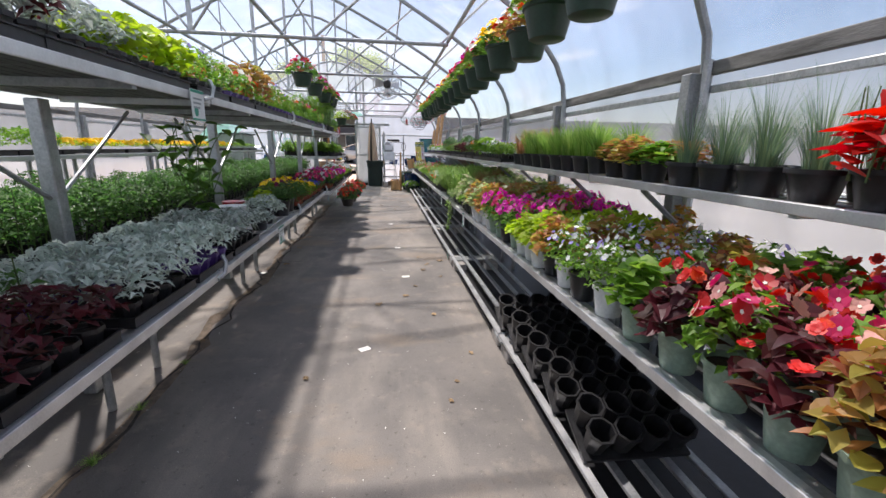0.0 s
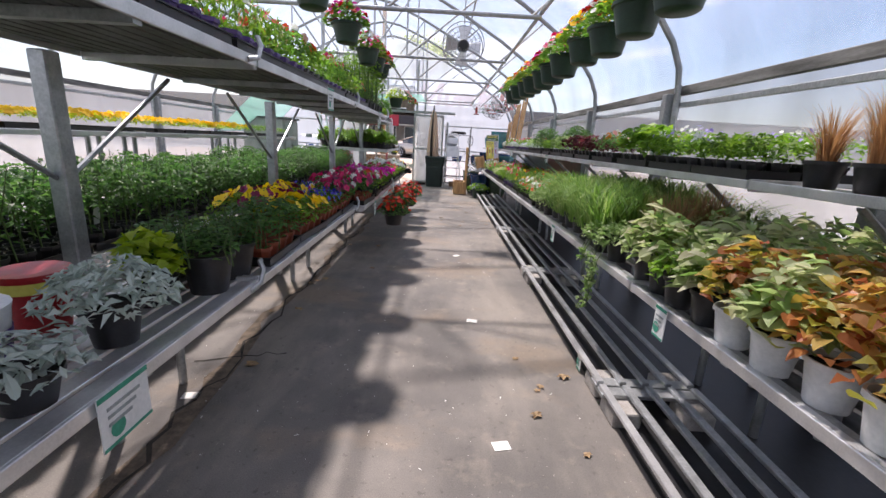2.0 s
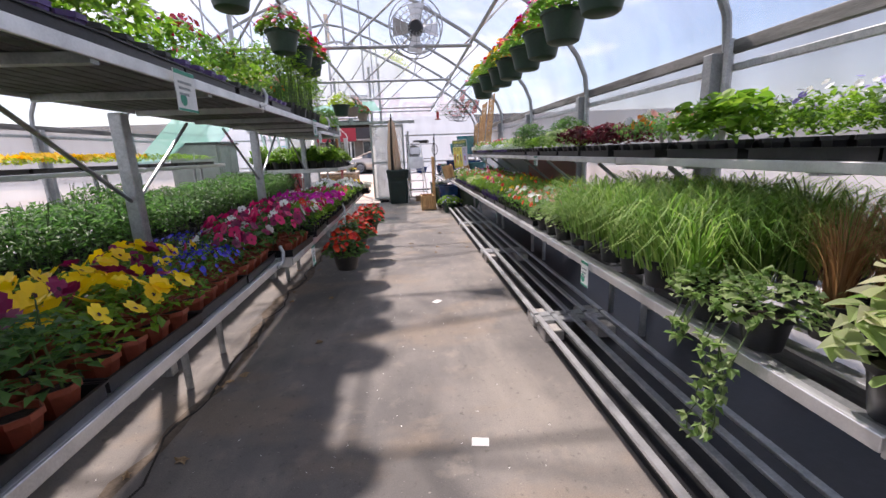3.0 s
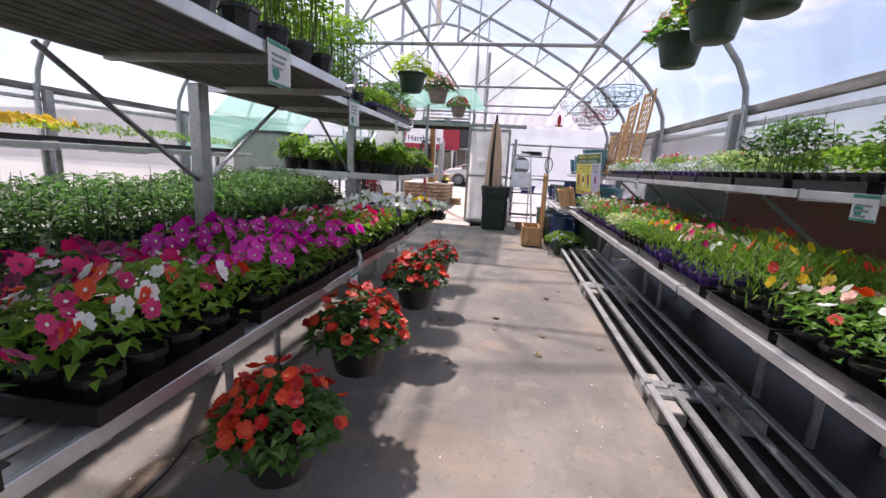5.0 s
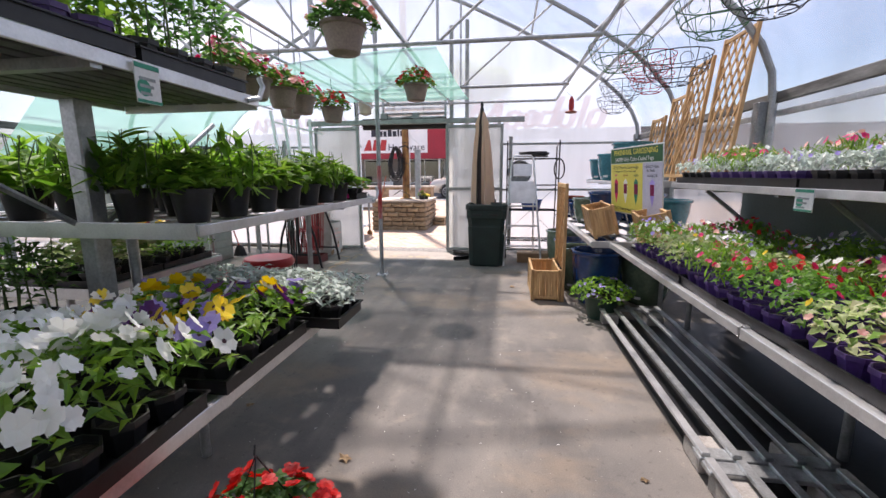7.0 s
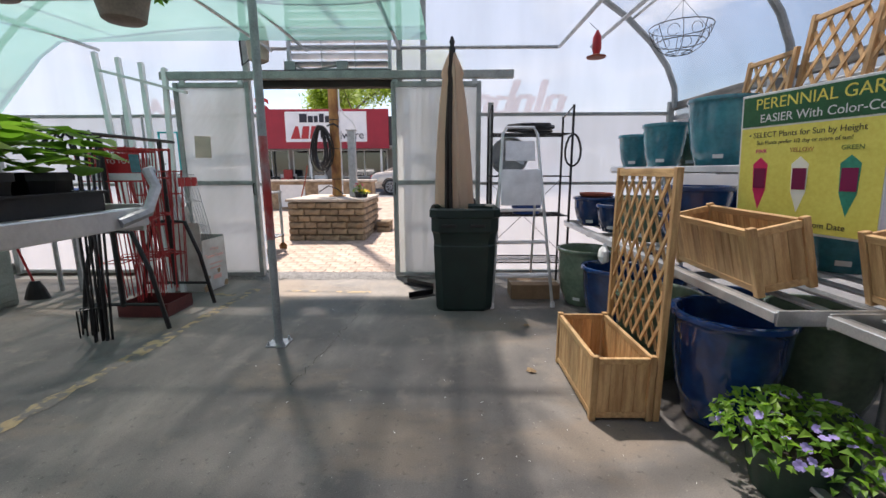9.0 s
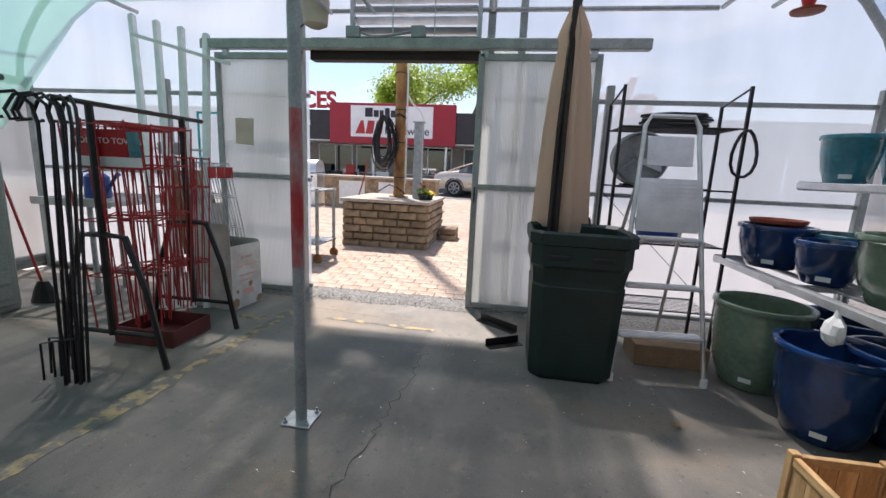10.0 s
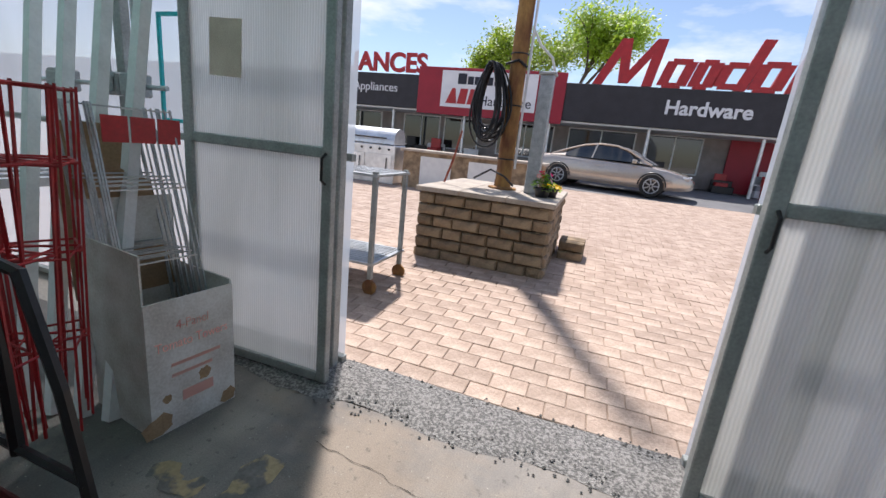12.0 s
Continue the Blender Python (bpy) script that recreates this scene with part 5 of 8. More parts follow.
basket(-0.70, 11.5, 2.12, 2.79, "pale green trailing plants", ["white"], leaf=LIME)
basket(-0.70, 13.0, 2.24, 2.79, "pink geraniums", ["blush"], "taupe_pot", leaf=G2)
basket(-0.70, 15.2, 2.32, 2.75, "red geraniums", ["red"], "taupe_pot")
for y, x in ((13.4, -1.80), (13.75, -1.80), (14.2, -1.80), (14.6, -1.80)):
    basket(x, y, 2.12, 2.75, "salmon geraniums", ["blush", "hotpink"], "taupe_pot")
basket(-1.80, 15.4, 2.13, 2.75, "red geraniums", ["red"], "taupe_pot")
basket(-2.22, 15.15, 2.16, 2.75, "leafy green plants", [], "taupe_pot")
# low baskets on hooks at the bench edge
for y, cl, pt, s in ((8.35, ["red", "orange"], "black_pot", 1.0), (9.1, ["orange", "red"], "black_pot", 1.15), (10.15, ["red", "orange"], "black_pot", 1.1), (11.15, ["red"], "taupe_pot", 0.9)):
    basket(-0.34 + (0.06 if y > 10.0 else 0), y, 0.36, 0.80, "orange red begonias" if len(cl) > 1 else "red geraniums", cl, pt, leaf=G2, size=s)

for x in (-1.22, -1.82):
    t = flat("green_big", x, 13.92, 1.272, turn=0, face=1, label_p=0.0, scale=0.6)
    part("price_label", LABELS[1], None, t, m=pose(0.16, -0.157, 0.012))


# price signs hung on the shelf edges, and cards clipped to the racks
def price_sign(x, y, z, face, w=0.16, h=0.19, lean=0.0):
    t = thing("price_sign", "white price card with green border clipped to the shelf edge", "sign", "price signs", pose(x, y, z, 0, 0, 90 if face > 0 else -90))
    m = pose(0, 0, 0, lean)
    g = Geo()
    g.box(-w / 2, -0.002, -h, w / 2, 0.002, 0, m=m)
    part("card", g, M["card"], t)
    g = Geo()
    g.box(-w / 2, -0.004, -0.018, w / 2, -0.0025, -0.002, m=m)
    part("border", g, M["mint"], t)
    g = Geo()
    g.box(-w / 2, -0.004, -h + 0.002, w / 2, -0.0025, -h + 0.012, m=m)
    part("border", g, M["mint"], t)
    for k in range(3):
        g = Geo()
        g.box(-w * 0.36, -0.004, -0.055 - 0.024 * k, w * (0.3 - 0.1 * k), -0.0025, -0.045 - 0.024 * k, m=m)
        part("print_line", g, M["print"], t)
    g = Geo()
    vs = [m @ Vector((-w * 0.2 + 0.028 * math.cos(k * 0.5236), -0.0035, -h + 0.05 + 0.028 * math.sin(k * 0.5236))) for k in range(12)]
    g.add(vs, [tuple(range(12))])
    part("emblem", g, M["mint"], t)
    return t


for y in (3.72, 7.5, 9.35):
    price_sign(-0.59 if y < 7 else -0.465, y, BZ + 0.02, 1, 0.19 if y < 7 else 0.10, 0.17 if y < 7 else 0.16)
price_sign(-0.485, 10.52, BZ + 0.0, 1, 0.17, 0.20)
for y in (2.2, 6.2, 8.9):
    price_sign(-0.63, y, UZ + 0.02, 1, 0.17, 0.17)
price_sign(-0.87, 10.38, UZ + 0.02, 1, 0.2, 0.2)
price_sign(-0.87, 11.6, UZ + 0.0, 1, 0.1, 0.13)
for y in (4.55, 6.6):
    price_sign(1.39, y, BZ + 0.01, -1, 0.10, 0.16)
price_sign(1.32, 5.3, 0.14, -1, 0.07, 0.13)
for y in (9.3, 12.75):
    price_sign(1.905, y, SZ + 0.01, -1, 0.14, 0.12)

# ---- things round the door ----
# ceiling fan
t = thing("circulation_fan", "round wire guarded circulation fan hung from the roof", "fan", at=pose(0.52, 9.72, 2.96) @ Matrix.Diagonal((1.32, 1.32, 1.32, 1)))
for yy in (-0.10, 0.10):
    for rr in (0.24, 0.19, 0.14, 0.09):
        g = Geo()
        q = yy * (1 if rr > 0.2 else 1.25)
        g.tube([(rr * math.cos(k * 0.2618), q, rr * math.sin(k * 0.2618)) for k in range(25)], 0.006 if rr > 0.2 else 0.0035, 5, caps=False)
        part("guard_ring", g, M["galv"], t)
g = Geo()
for k in range(16):
    a = k * 0.3927
    for yy in (-0.125, 0.125):
        g.tube([(0.06 * math.cos(a), yy, 0.06 * math.sin(a)), (0.24 * math.cos(a), yy * 0.8, 0.24 * math.sin(a))], 0.003, 4)
part("guard_spokes", g, M["galv"], t)
for k in range(4):
    g = Geo()
    g.add([pose(0, 0, 0, 0, 90 * k, 0) @ Vector(p) for p in ((0.03, -0.02, -0.02), (0.20, -0.04, -0.09), (0.21, 0.03, 0.06), (0.03, 0.02, 0.03))], [(0, 1, 2, 3)])
    part("blade", g, M["alu"], t)
g = Geo()
g.lathe([(0.06, -0.1), (0.07, -0.05), (0.07, 0.05), (0.05, 0.09)], 14)
g.turned(pose(0, 0, 0, 90))
part("motor", g, M["steel_dark"], t, smooth=True)
g = Geo()
g.tube([(0, 0, 0.24), (0, 0, 0.75)], 0.008, 6)
part("hanger_rod", g, M["galv"], t)

# bin
t = thing("refuse_bin", "tall dark green plastic refuse bin without its lid", "bin", at=pose(0.04, 17.24, 0) @ Matrix.Diagonal((1.0, 1.0, 1.05, 1)))
def bin_ring(w, d, z, c=0.07):
    return [(-w + c, -d, z), (w - c, -d, z), (w, -d + c, z), (w, d - c, z), (w - c, d, z), (-w + c, d, z), (-w, d - c, z), (-w, -d + c, z)]
g = Geo()
rs = [(0.262, 0.225, 0.0), (0.275, 0.24, 0.03), (0.298, 0.258, 0.62), (0.290, 0.250, 0.635), (0.305, 0.268, 0.74), (0.318, 0.28, 0.76), (0.318, 0.28, 0.88), (0.335, 0.295, 0.89), (0.335, 0.295, 0.955), (0.32, 0.28, 0.97), (0.30, 0.262, 0.95), (0.285, 0.25, 0.5), (0.25, 0.22, 0.04)]
for w, d, z in rs:
    g.v.extend(bin_ring(w, d, z))
for i in range(len(rs) - 1):
    for k in range(8):
        g.f.append((8 * i + k, 8 * i + (k + 1) % 8, 8 * i + 8 + (k + 1) % 8, 8 * i + 8 + k))
g.f += [tuple(reversed(range(8))), tuple(range(8 * (len(rs) - 1), 8 * len(rs)))]
g.m = [0] * len(g.f)
part("body", g, M["bin"], t)
for x in (-0.15, 0.12):
    g = Geo()
    g.box(x - 0.07, -0.288, 0.80, x + 0.07, -0.277, 0.825, b=0.004)
    part("grip", g, M["black"], t)
g = Geo()
g.tube([(-0.13, 0.30, 0.94), (-0.13, 0.36, 0.99), (-0.12, 0.37, 1.01), (0.12, 0.37, 1.01), (0.13, 0.36, 0.99), (0.13, 0.30, 0.94)], 0.014, 8)
part("handle", g, M["black"], t, smooth=True)

# closed umbrella
t = thing("garden_umbrella", "closed beige garden umbrella with dark trim, leaning behind the bin", "umbrella", at=pose(-0.03, 17.62, 0.0, 1.5, -1.0, 0))
g = Geo()
g.tube([(0, 0, 0.02), (0, 0, 2.62)], 0.019, 10)
part("pole", g, M["steel_dark"], t, smooth=True)
g = Geo()
sg = 22
prof = [(0.20, 0.92), (0.215, 1.0), (0.20, 1.3), (0.175, 1.7), (0.14, 2.05), (0.105, 2.28), (0.12, 2.33), (0.085, 2.42), (0.03, 2.54)]
for r_, z in [(0.86 * p, q) for p, q in prof]:
    for k in range(sg):
        a = 2 * math.pi * k / sg
        q = r_ * (1 + 0.16 * (1 if k % 2 else -1))
        g.v.append((q * math.cos(a), q * math.sin(a) * 0.8, z + (0.03 if k % 4 == 0 and z < 1 else 0)))
for i in range(len(prof) - 1):
    for k in range(sg):
        g.f.append((i * sg + k, i * sg + (k + 1) % sg, (i + 1) * sg + (k + 1) % sg, (i + 1) * sg + k))
        g.m.append(1 if k in (15,) else 0)
g.f.append(tuple(range((len(prof) - 1) * sg, len(prof) * sg)))
g.m.append(1)
part("canopy", g, [CANOPY, M["canvas_dark"]], t, smooth=True)
for a in (4.25, 4.5):
    g = Geo()
    g.tube([(0.205 * math.cos(a), 0.165 * math.sin(a), 0.93), (0.165 * math.cos(a), 0.135 * math.sin(a), 1.7), (0.03 * math.cos(a), 0.03 * math.sin(a), 2.54)], 0.017, 6)
    part("rib", g, M["canvas_dark"], t, smooth=True)
g = Geo()
g.lathe([(0.03, 2.52), (0.035, 2.56), (0.02, 2.6), (0.03, 2.63), (0.012, 2.68)], 10)
part("finial", g, M["steel_dark"], t, smooth=True)

# step ladder
t = thing("step_ladder", "aluminium step ladder with four treads and a top rail", "ladder", at=pose(0.63, 17.12, 0, 0, 0, 4) @ Matrix.Diagonal((1.08, 1, 1.0, 1)))
def lz(z):
    return 0.30 * z / 1.7
for s in (-1, 1):
    g = Geo()
    g.tube([(s * 0.285, 0, 0.03), (s * 0.17, lz(1.62), 1.62)], 0.015, 8)
    part("side_rail", g, M["alu"], t, smooth=True)
    g = Geo()
    g.tube([(s * 0.25, 0.72, 0.03), (s * 0.17, 0.30, 1.35)], 0.012, 8)
    part("rear_leg", g, M["alu"], t, smooth=True)
    g = Geo()
    g.lathe([(0.022, 0), (0.022, 0.05), (0.018, 0.06)], 8, at=(s * 0.287, 0, 0))
    part("foot", g, M["white"], t)
g = Geo()
g.tube([(-0.17, lz(1.62), 1.62), (-0.165, lz(1.7), 1.72), (-0.13, lz(1.75), 1.79), (0.13, lz(1.75), 1.79), (0.165, lz(1.7), 1.72), (0.17, lz(1.62), 1.62)], 0.015, 8)
part("top_rail", g, M["alu"], t, smooth=True)
for z in (0.33, 0.66, 0.98):
    w = 0.275 - 0.07 * z
    g = Geo()
    g.box(-w, lz(z) - 0.05, z - 0.018, w, lz(z) + 0.06, z, b=0.004)
    for k in range(4):
        g.box(-w + 0.01, lz(z) - 0.045 + 0.026 * k, z, w - 0.01, lz(z) - 0.033 + 0.026 * k, z + 0.004)
    part("tread", g, M["alu"], t)
g = Geo()
g.box(-0.19, -0.006, 0, 0.19, 0.006, 0.36, b=0.003)
plat = part("platform", g, M["alu"], t, "ribbed aluminium platform folded up", m=pose(0, lz(1.05) - 0.02, 1.02, -10))
for k in range(12):
    g = Geo()
    g.box(-0.18, -0.010, 0.015 + 0.028 * k, 0.18, -0.0062, 0.032 + 0.028 * k)
    part("platform_rib", g, M["alu"], plat)
g = Geo()
g.box(-0.14, -0.005, 0, 0.14, 0.005, 0.20, b=0.003)
part("top_panel", g, M["alu"], t, m=pose(0, lz(1.48), 1.46, -10))
g = Geo()
g.tube([(-0.25, 0.72, 0.35), (0.25, 0.72, 0.35)], 0.009, 6)
part("brace", g, M["alu"], t)

# black wire shelving with fan, hose and blue can
t = thing("wire_shelving", "open black steel shelving unit with wire shelves", "shelving", at=(0.36, 17.78, 0))
for x in (0, 0.88):
    for y, z in ((0, 2.06), (0.42, 1.98)):
        g = Geo()
        g.box(x - 0.011, y - 0.011, 0, x + 0.011, y + 0.011, z)
        part("upright", g, M["steel_dark"], t)
    g = Geo()
    g.tube([(x, 0, 2.05), (x, 0.42, 1.97)], 0.009, 5)
    part("top_bar", g, M["steel_dark"], t)
for z in (0.32, 0.86, 1.30, 1.76):
    g = Geo()
    for y in (0.0, 0.42):
        g.tube([(0.012, y, z), (0.868, y, z)], 0.007, 5)
    for k in range(9):
        g.tube([(0.012, 0.04 + 0.042 * k, z), (0.868, 0.04 + 0.042 * k, z)], 0.003, 4)
    tagged(part("shelf", g, M["steel_dark"], t), kind="stuff")
g = Geo()
g.tube([(0, 0.43, 0.4), (0.88, 0.43, 1.25)], 0.004, 4)
g.tube([(0, 0.43, 1.25), (0.88, 0.43, 0.4)], 0.004, 4)
part("cross_brace", g, M["steel_dark"], t)

t = thing("drum_fan", "round dark drum fan standing on the wire shelving", "fan", at=(0.58, 17.98, 1.305))
g = Geo()
g.lathe([(0.20, -0.07), (0.215, -0.06), (0.215, 0.06), (0.20, 0.07), (0.195, 0.0)], 24)
g.turned(pose(0, 0, 0.22, 90))
part("drum", g, M["greypost"], t, smooth=True)
for k in range(3):
    g = Geo()
    g.add([pose(0, 0, 0.22, 0, 120 * k, 0) @ Vector(p) for p in ((0.02, -0.02, -0.04), (0.17, -0.05, -0.10), (0.185, 0.03, 0.08), (0.02, 0.02, 0.05))], [(0, 1, 2, 3)])
    part("blade", g, M["galv"], t)
g = Geo()
g.box(-0.12, -0.05, 0, 0.12, 0.05, 0.02, b=0.004)
part("stand", g, M["steel_dark"], t)

g = Geo()
pts = []
for k in range(70):
    a = k * 0.37
    pts.append((0.24 * math.cos(a) * (1 + 0.1 * math.sin(k)), 0.12 * math.sin(a) * (1 + 0.1 * math.cos(k * 1.7)), 0.03 + 0.0011 * k))
g.tube(pts, 0.014, 6)
solo("hose_coil", g, M["black"], "black garden hose coiled on the top shelf", "hose", m=pose(0.82, 17.98, 1.77), smooth=True)
g = Geo()
pts = [(0.085 * math.cos(k * 0.45), 0.02 * math.sin(k * 0.9), 0.17 * math.sin(k * 0.45)) for k in range(34)]
g.tube(pts, 0.012, 6)
solo("hanging_hose", g, M["black"], "loop of black hose hung from the shelving upright", "hose", m=pose(1.24, 17.74, 1.58), smooth=True)
t = thing("blue_tub", "blue plastic tub on the wire shelving", "tub", at=(0.80, 17.99, 0.868))
g = Geo()
g.lathe([(0.15, 0), (0.19, 0.16), (0.2, 0.16), (0.2, 0.175), (0.18, 0.17), (0.14, 0.02)], 18, sy=0.8)
part("body", g, M["bluebox"], t, smooth=True)
t = thing("cardboard_box", "flat brown cardboard box under the shelving", "box", at=(0.82, 17.55, 0))
g = Geo()
g.box(-0.26, -0.15, 0.0, 0.26, 0.15, 0.16, b=0.006)
part("body", g, M["brownboard"], t)
g = Geo()
g.box(-0.262, -0.02, 0.161, 0.262, 0.02, 0.163)
part("tape", g, M["canvas"], t)


# glazed pots
def glazed(kind, x, y, z, r, h, round_=0.0):
    words = {"blue_glaze": "deep blue", "teal_glaze": "teal", "sage_glaze": "sage green"}[kind]
    t = thing("glazed_pot", f"empty {words} glazed ceramic planter pot", "plant pot", "glazed pots", (x, y, z))
    g = Geo()
    b = 0.68 + 0.1 * round_
    g.lathe([(r * b * 0.92, 0), (r * b, 0.012), (r * (0.86 + 0.12 * round_), h * 0.3), (r * (0.97 + 0.08 * round_), h * 0.65), (r * 1.0, h * 0.9), (r * 1.02, h - 0.03), (r * 1.06, h - 0.02), (r * 1.06, h), (r * 0.95, h), (r * 0.92, h - 0.04), (r * 0.8, h * 0.3), (r * 0.5, h * 0.12)], 28)
    part("body", g, M[kind], t, smooth=True)
    g = Geo()
    g.lathe([(r * 1.075, h - 0.024), (r * 1.085, h - 0.012), (r * 1.07, h + 0.004), (r * 0.98, h + 0.006), (r * 0.945, h - 0.004)], 28)
    g.f, g.m = g.f[:-2], g.m[:-2]
    part("rim", g, M[kind], t, smooth=True)
    g = Geo()
    q = r * (0.80 + 0.06 * round_)
    g.box(-0.035, -0.0015, 0, 0.035, 0.0015, 0.03, m=pose(-q * 0.6, -q * 0.83, h * 0.13, 4, 0, -36))
    part("price_sticker", g, M["card"], t)
    g = Geo()
    g.lathe([(r * 0.86, h * 0.55), (0.0, h * 0.56)], 24)
    part("inner_floor", g, M["soil"], t)
    return t


for a in (("sage_glaze", 1.30, 17.30, 0, 0.27, 0.58, 0.4), ("blue_glaze", 1.36, 16.72, 0, 0.26, 0.52, 0), ("sage_glaze", 1.62, 16.2, 0.0, 0.25, 0.40, 0.6), ("blue_glaze", 1.75, 16.75, 0, 0.26, 0.5, 0),
          ("sage_glaze", 1.30, 15.80, 0, 0.26, 0.56, 0), ("blue_glaze", 1.40, 15.22, 0, 0.275, 0.62, 0), ("sage_glaze", 1.98, 15.3, 0, 0.29, 0.6, 0), ("blue_glaze", 1.9, 15.9, 0, 0.26, 0.5, 0.3), ("blue_glaze", 1.9, 17.4, 0, 0.25, 0.5, 0),
          ("blue_glaze", 1.48, 17.62, BZ, 0.22, 0.30, 0.3), ("teal_glaze", 1.86, 17.5, BZ, 0.22, 0.27, 0.3), ("blue_glaze", 1.50, 17.12, BZ, 0.17, 0.26, 0), ("sage_glaze", 1.56, 16.62, BZ, 0.235, 0.36, 0.2), ("blue_glaze", 2.2, 17.1, BZ, 0.24, 0.34, 0.2),
          ("blue_glaze", 1.66, 16.08, BZ, 0.23, 0.28, 0), ("blue_glaze", 1.66, 16.08, BZ + 0.2, 0.22, 0.27, 0), ("blue_glaze", 2.2, 16.3, BZ, 0.25, 0.44, 0), ("teal_glaze", 2.22, 15.55, BZ, 0.26, 0.40, 0),
          ("teal_glaze", 1.90, 17.70, SZ, 0.17, 0.34, 0), ("teal_glaze", 2.30, 17.72, SZ, 0.17, 0.38, 0), ("sage_glaze", 2.28, 17.3, SZ, 0.16, 0.32, 0), ("teal_glaze", 1.94, 17.18, SZ, 0.19, 0.40, 0), ("teal_glaze", 2.36, 16.85, SZ, 0.17, 0.36, 0),
          ("teal_glaze", 2.06, 16.52, SZ, 0.25, 0.52, 0)):
    glazed(*a)
t = thing("clay_saucer", "stack of terracotta saucers on a blue pot", "saucer", at=(1.48, 17.62, BZ + 0.301))
g = Geo()
g.lathe([(0.13, 0), (0.17, 0.02), (0.175, 0.045), (0.165, 0.045), (0.15, 0.02), (0.0, 0.018)], 20)
part("saucer", g, M["terra_pot"], t, smooth=True)
t = thing("plastic_bag", "crumpled white plastic bag tied to the bench edge", "bag", at=(1.20, 16.55, BZ - 0.01))
g = Geo()
rb = random.Random(5)
vs, n = [], 12
for z, r0 in ((0.0, 0.012), (-0.035, 0.02), (-0.07, 0.05), (-0.12, 0.062), (-0.165, 0.05), (-0.18, 0.02)):
    vs += [(0.7 * r0 * rb.uniform(0.75, 1.2) * math.cos(k * 0.5236), r0 * rb.uniform(0.75, 1.2) * math.sin(k * 0.5236), z + rb.uniform(-0.006, 0.006)) for k in range(n)]
g.add(vs, [(j * n + k, j * n + (k + 1) % n, (j + 1) * n + (k + 1) % n, (j + 1) * n + k) for j in range(5) for k in range(n)] + [tuple(range(5 * n, 6 * n))])
part("bag", g, M["white"], t)


# cedar planter with trellis
def lattice(name, y0, y1, z0, z1, parent, step=0.105, w=0.022, thick=0.01, x=0.0, posts=True):
    """Diagonal slats both ways between two posts, clipped to the frame."""
    W, H = y1 - y0, z1 - z0
    for sgn in (1, -1):
        k = -H * 0.62
        while k < W:
            a, b = (k, 0.0), (k + H * 0.62, H)
            ya, za, yb, zb = a[0], a[1], b[0], b[1]
            if ya < 0:
                za, ya = za + (0 - ya) / 0.62, 0.0
            if yb > W:
                zb, yb = zb - (yb - W) / 0.62, W
            if zb - za > 0.05:
                if sgn < 0:
                    ya, yb = W - ya, W - yb
                p, q = Vector((x + 0.011 * sgn * 0.5, y0 + ya, z0 + za)), Vector((x + 0.011 * sgn * 0.5, y0 + yb, z0 + zb))
                d = (q - p).normalized()
                n = Vector((1, 0, 0))
                s = d.cross(n) * (w / 2)
                g = Geo()
                tk = n * (thick / 2 * 0.9)
                g.add([p - s - tk, p + s - tk, q + s - tk, q - s - tk, p - s + tk, p + s + tk, q + s + tk, q - s + tk],
                      [(3, 2, 1, 0), (4, 5, 6, 7), (0, 1, 5, 4), (1, 2, 6, 5), (2, 3, 7, 6), (3, 0, 4, 7)])
                part("lattice_slat", g, M["cedar"], parent)
            k += step


def planter_box(t, w, d, h, m=Matrix()):
    """Slatted cedar box: corner posts, board sides and top rails; origin at its base corner."""
    for x in (0, w - 0.035):
        for y in (0, d - 0.035):
            g = Geo()
            g.box(x, y, 0, x + 0.035, y + 0.035, h + 0.01, b=0.003)
            part("post", g, M["cedar"], t, m=m)
    for y, o in ((0.008, 0), (d - 0.026, 0)):
        n = max(2, round((w - 0.07) / 0.075))
        for k in range(n):
            g = Geo()
            s = (w - 0.074) / n
            g.box(0.037 + s * k, y, 0.05, 0.037 + s * (k + 1) - 0.003, y + 0.014, h - 0.035)
            part("board", g, M["cedar"], t, m=m)
        for z in (0.02, h - 0.035):
            g = Geo()
            g.box(0.036, y - 0.004, z, w - 0.036, y + 0.02, z + 0.033, b=0.002)
            part("rail", g, M["cedar_y"], t, m=m)
    for x in (0.008, w - 0.026):
        n = max(2, round((d - 0.07) / 0.075))
        for k in range(n):
            g = Geo()
            s = (d - 0.074) / n
            g.box(x, 0.037 + s * k, 0.05, x + 0.014, 0.037 + s * (k + 1) - 0.003, h - 0.035)
            part("board", g, M["cedar"], t, m=m)
        for z in (0.02, h - 0.035):
            g = Geo()
            g.box(x - 0.004, 0.036, z, x + 0.02, d - 0.036, z + 0.033, b=0.002)
            part("rail", g, M["cedar_y"], t, m=m)
    g = Geo()
    g.box(0.024, 0.024, 0.05, w - 0.024, d - 0.024, 0.065)
    part("bottom", g, M["cedar_y"], t, m=m)


t = thing("trellis_planter", "new cedar planter box with a lattice trellis back", "planter", at=(0.66, 15.17, 0))
planter_box(t, 0.345, 0.74, 0.37)
for y in (-0.002, 0.71):
    g = Geo()
    g.box(0.349, y, 0, 0.384, y + 0.035, 1.38, b=0.003)
    part("trellis_post", g, M["cedar"], t)
g = Geo()
g.box(0.352, 0.034, 1.33, 0.381, 0.709, 1.375, b=0.003)
part("top_rail", g, M["cedar_y"], t)
lattice("lattice", 0.034, 0.709, 0.38, 1.33, t, x=0.366)

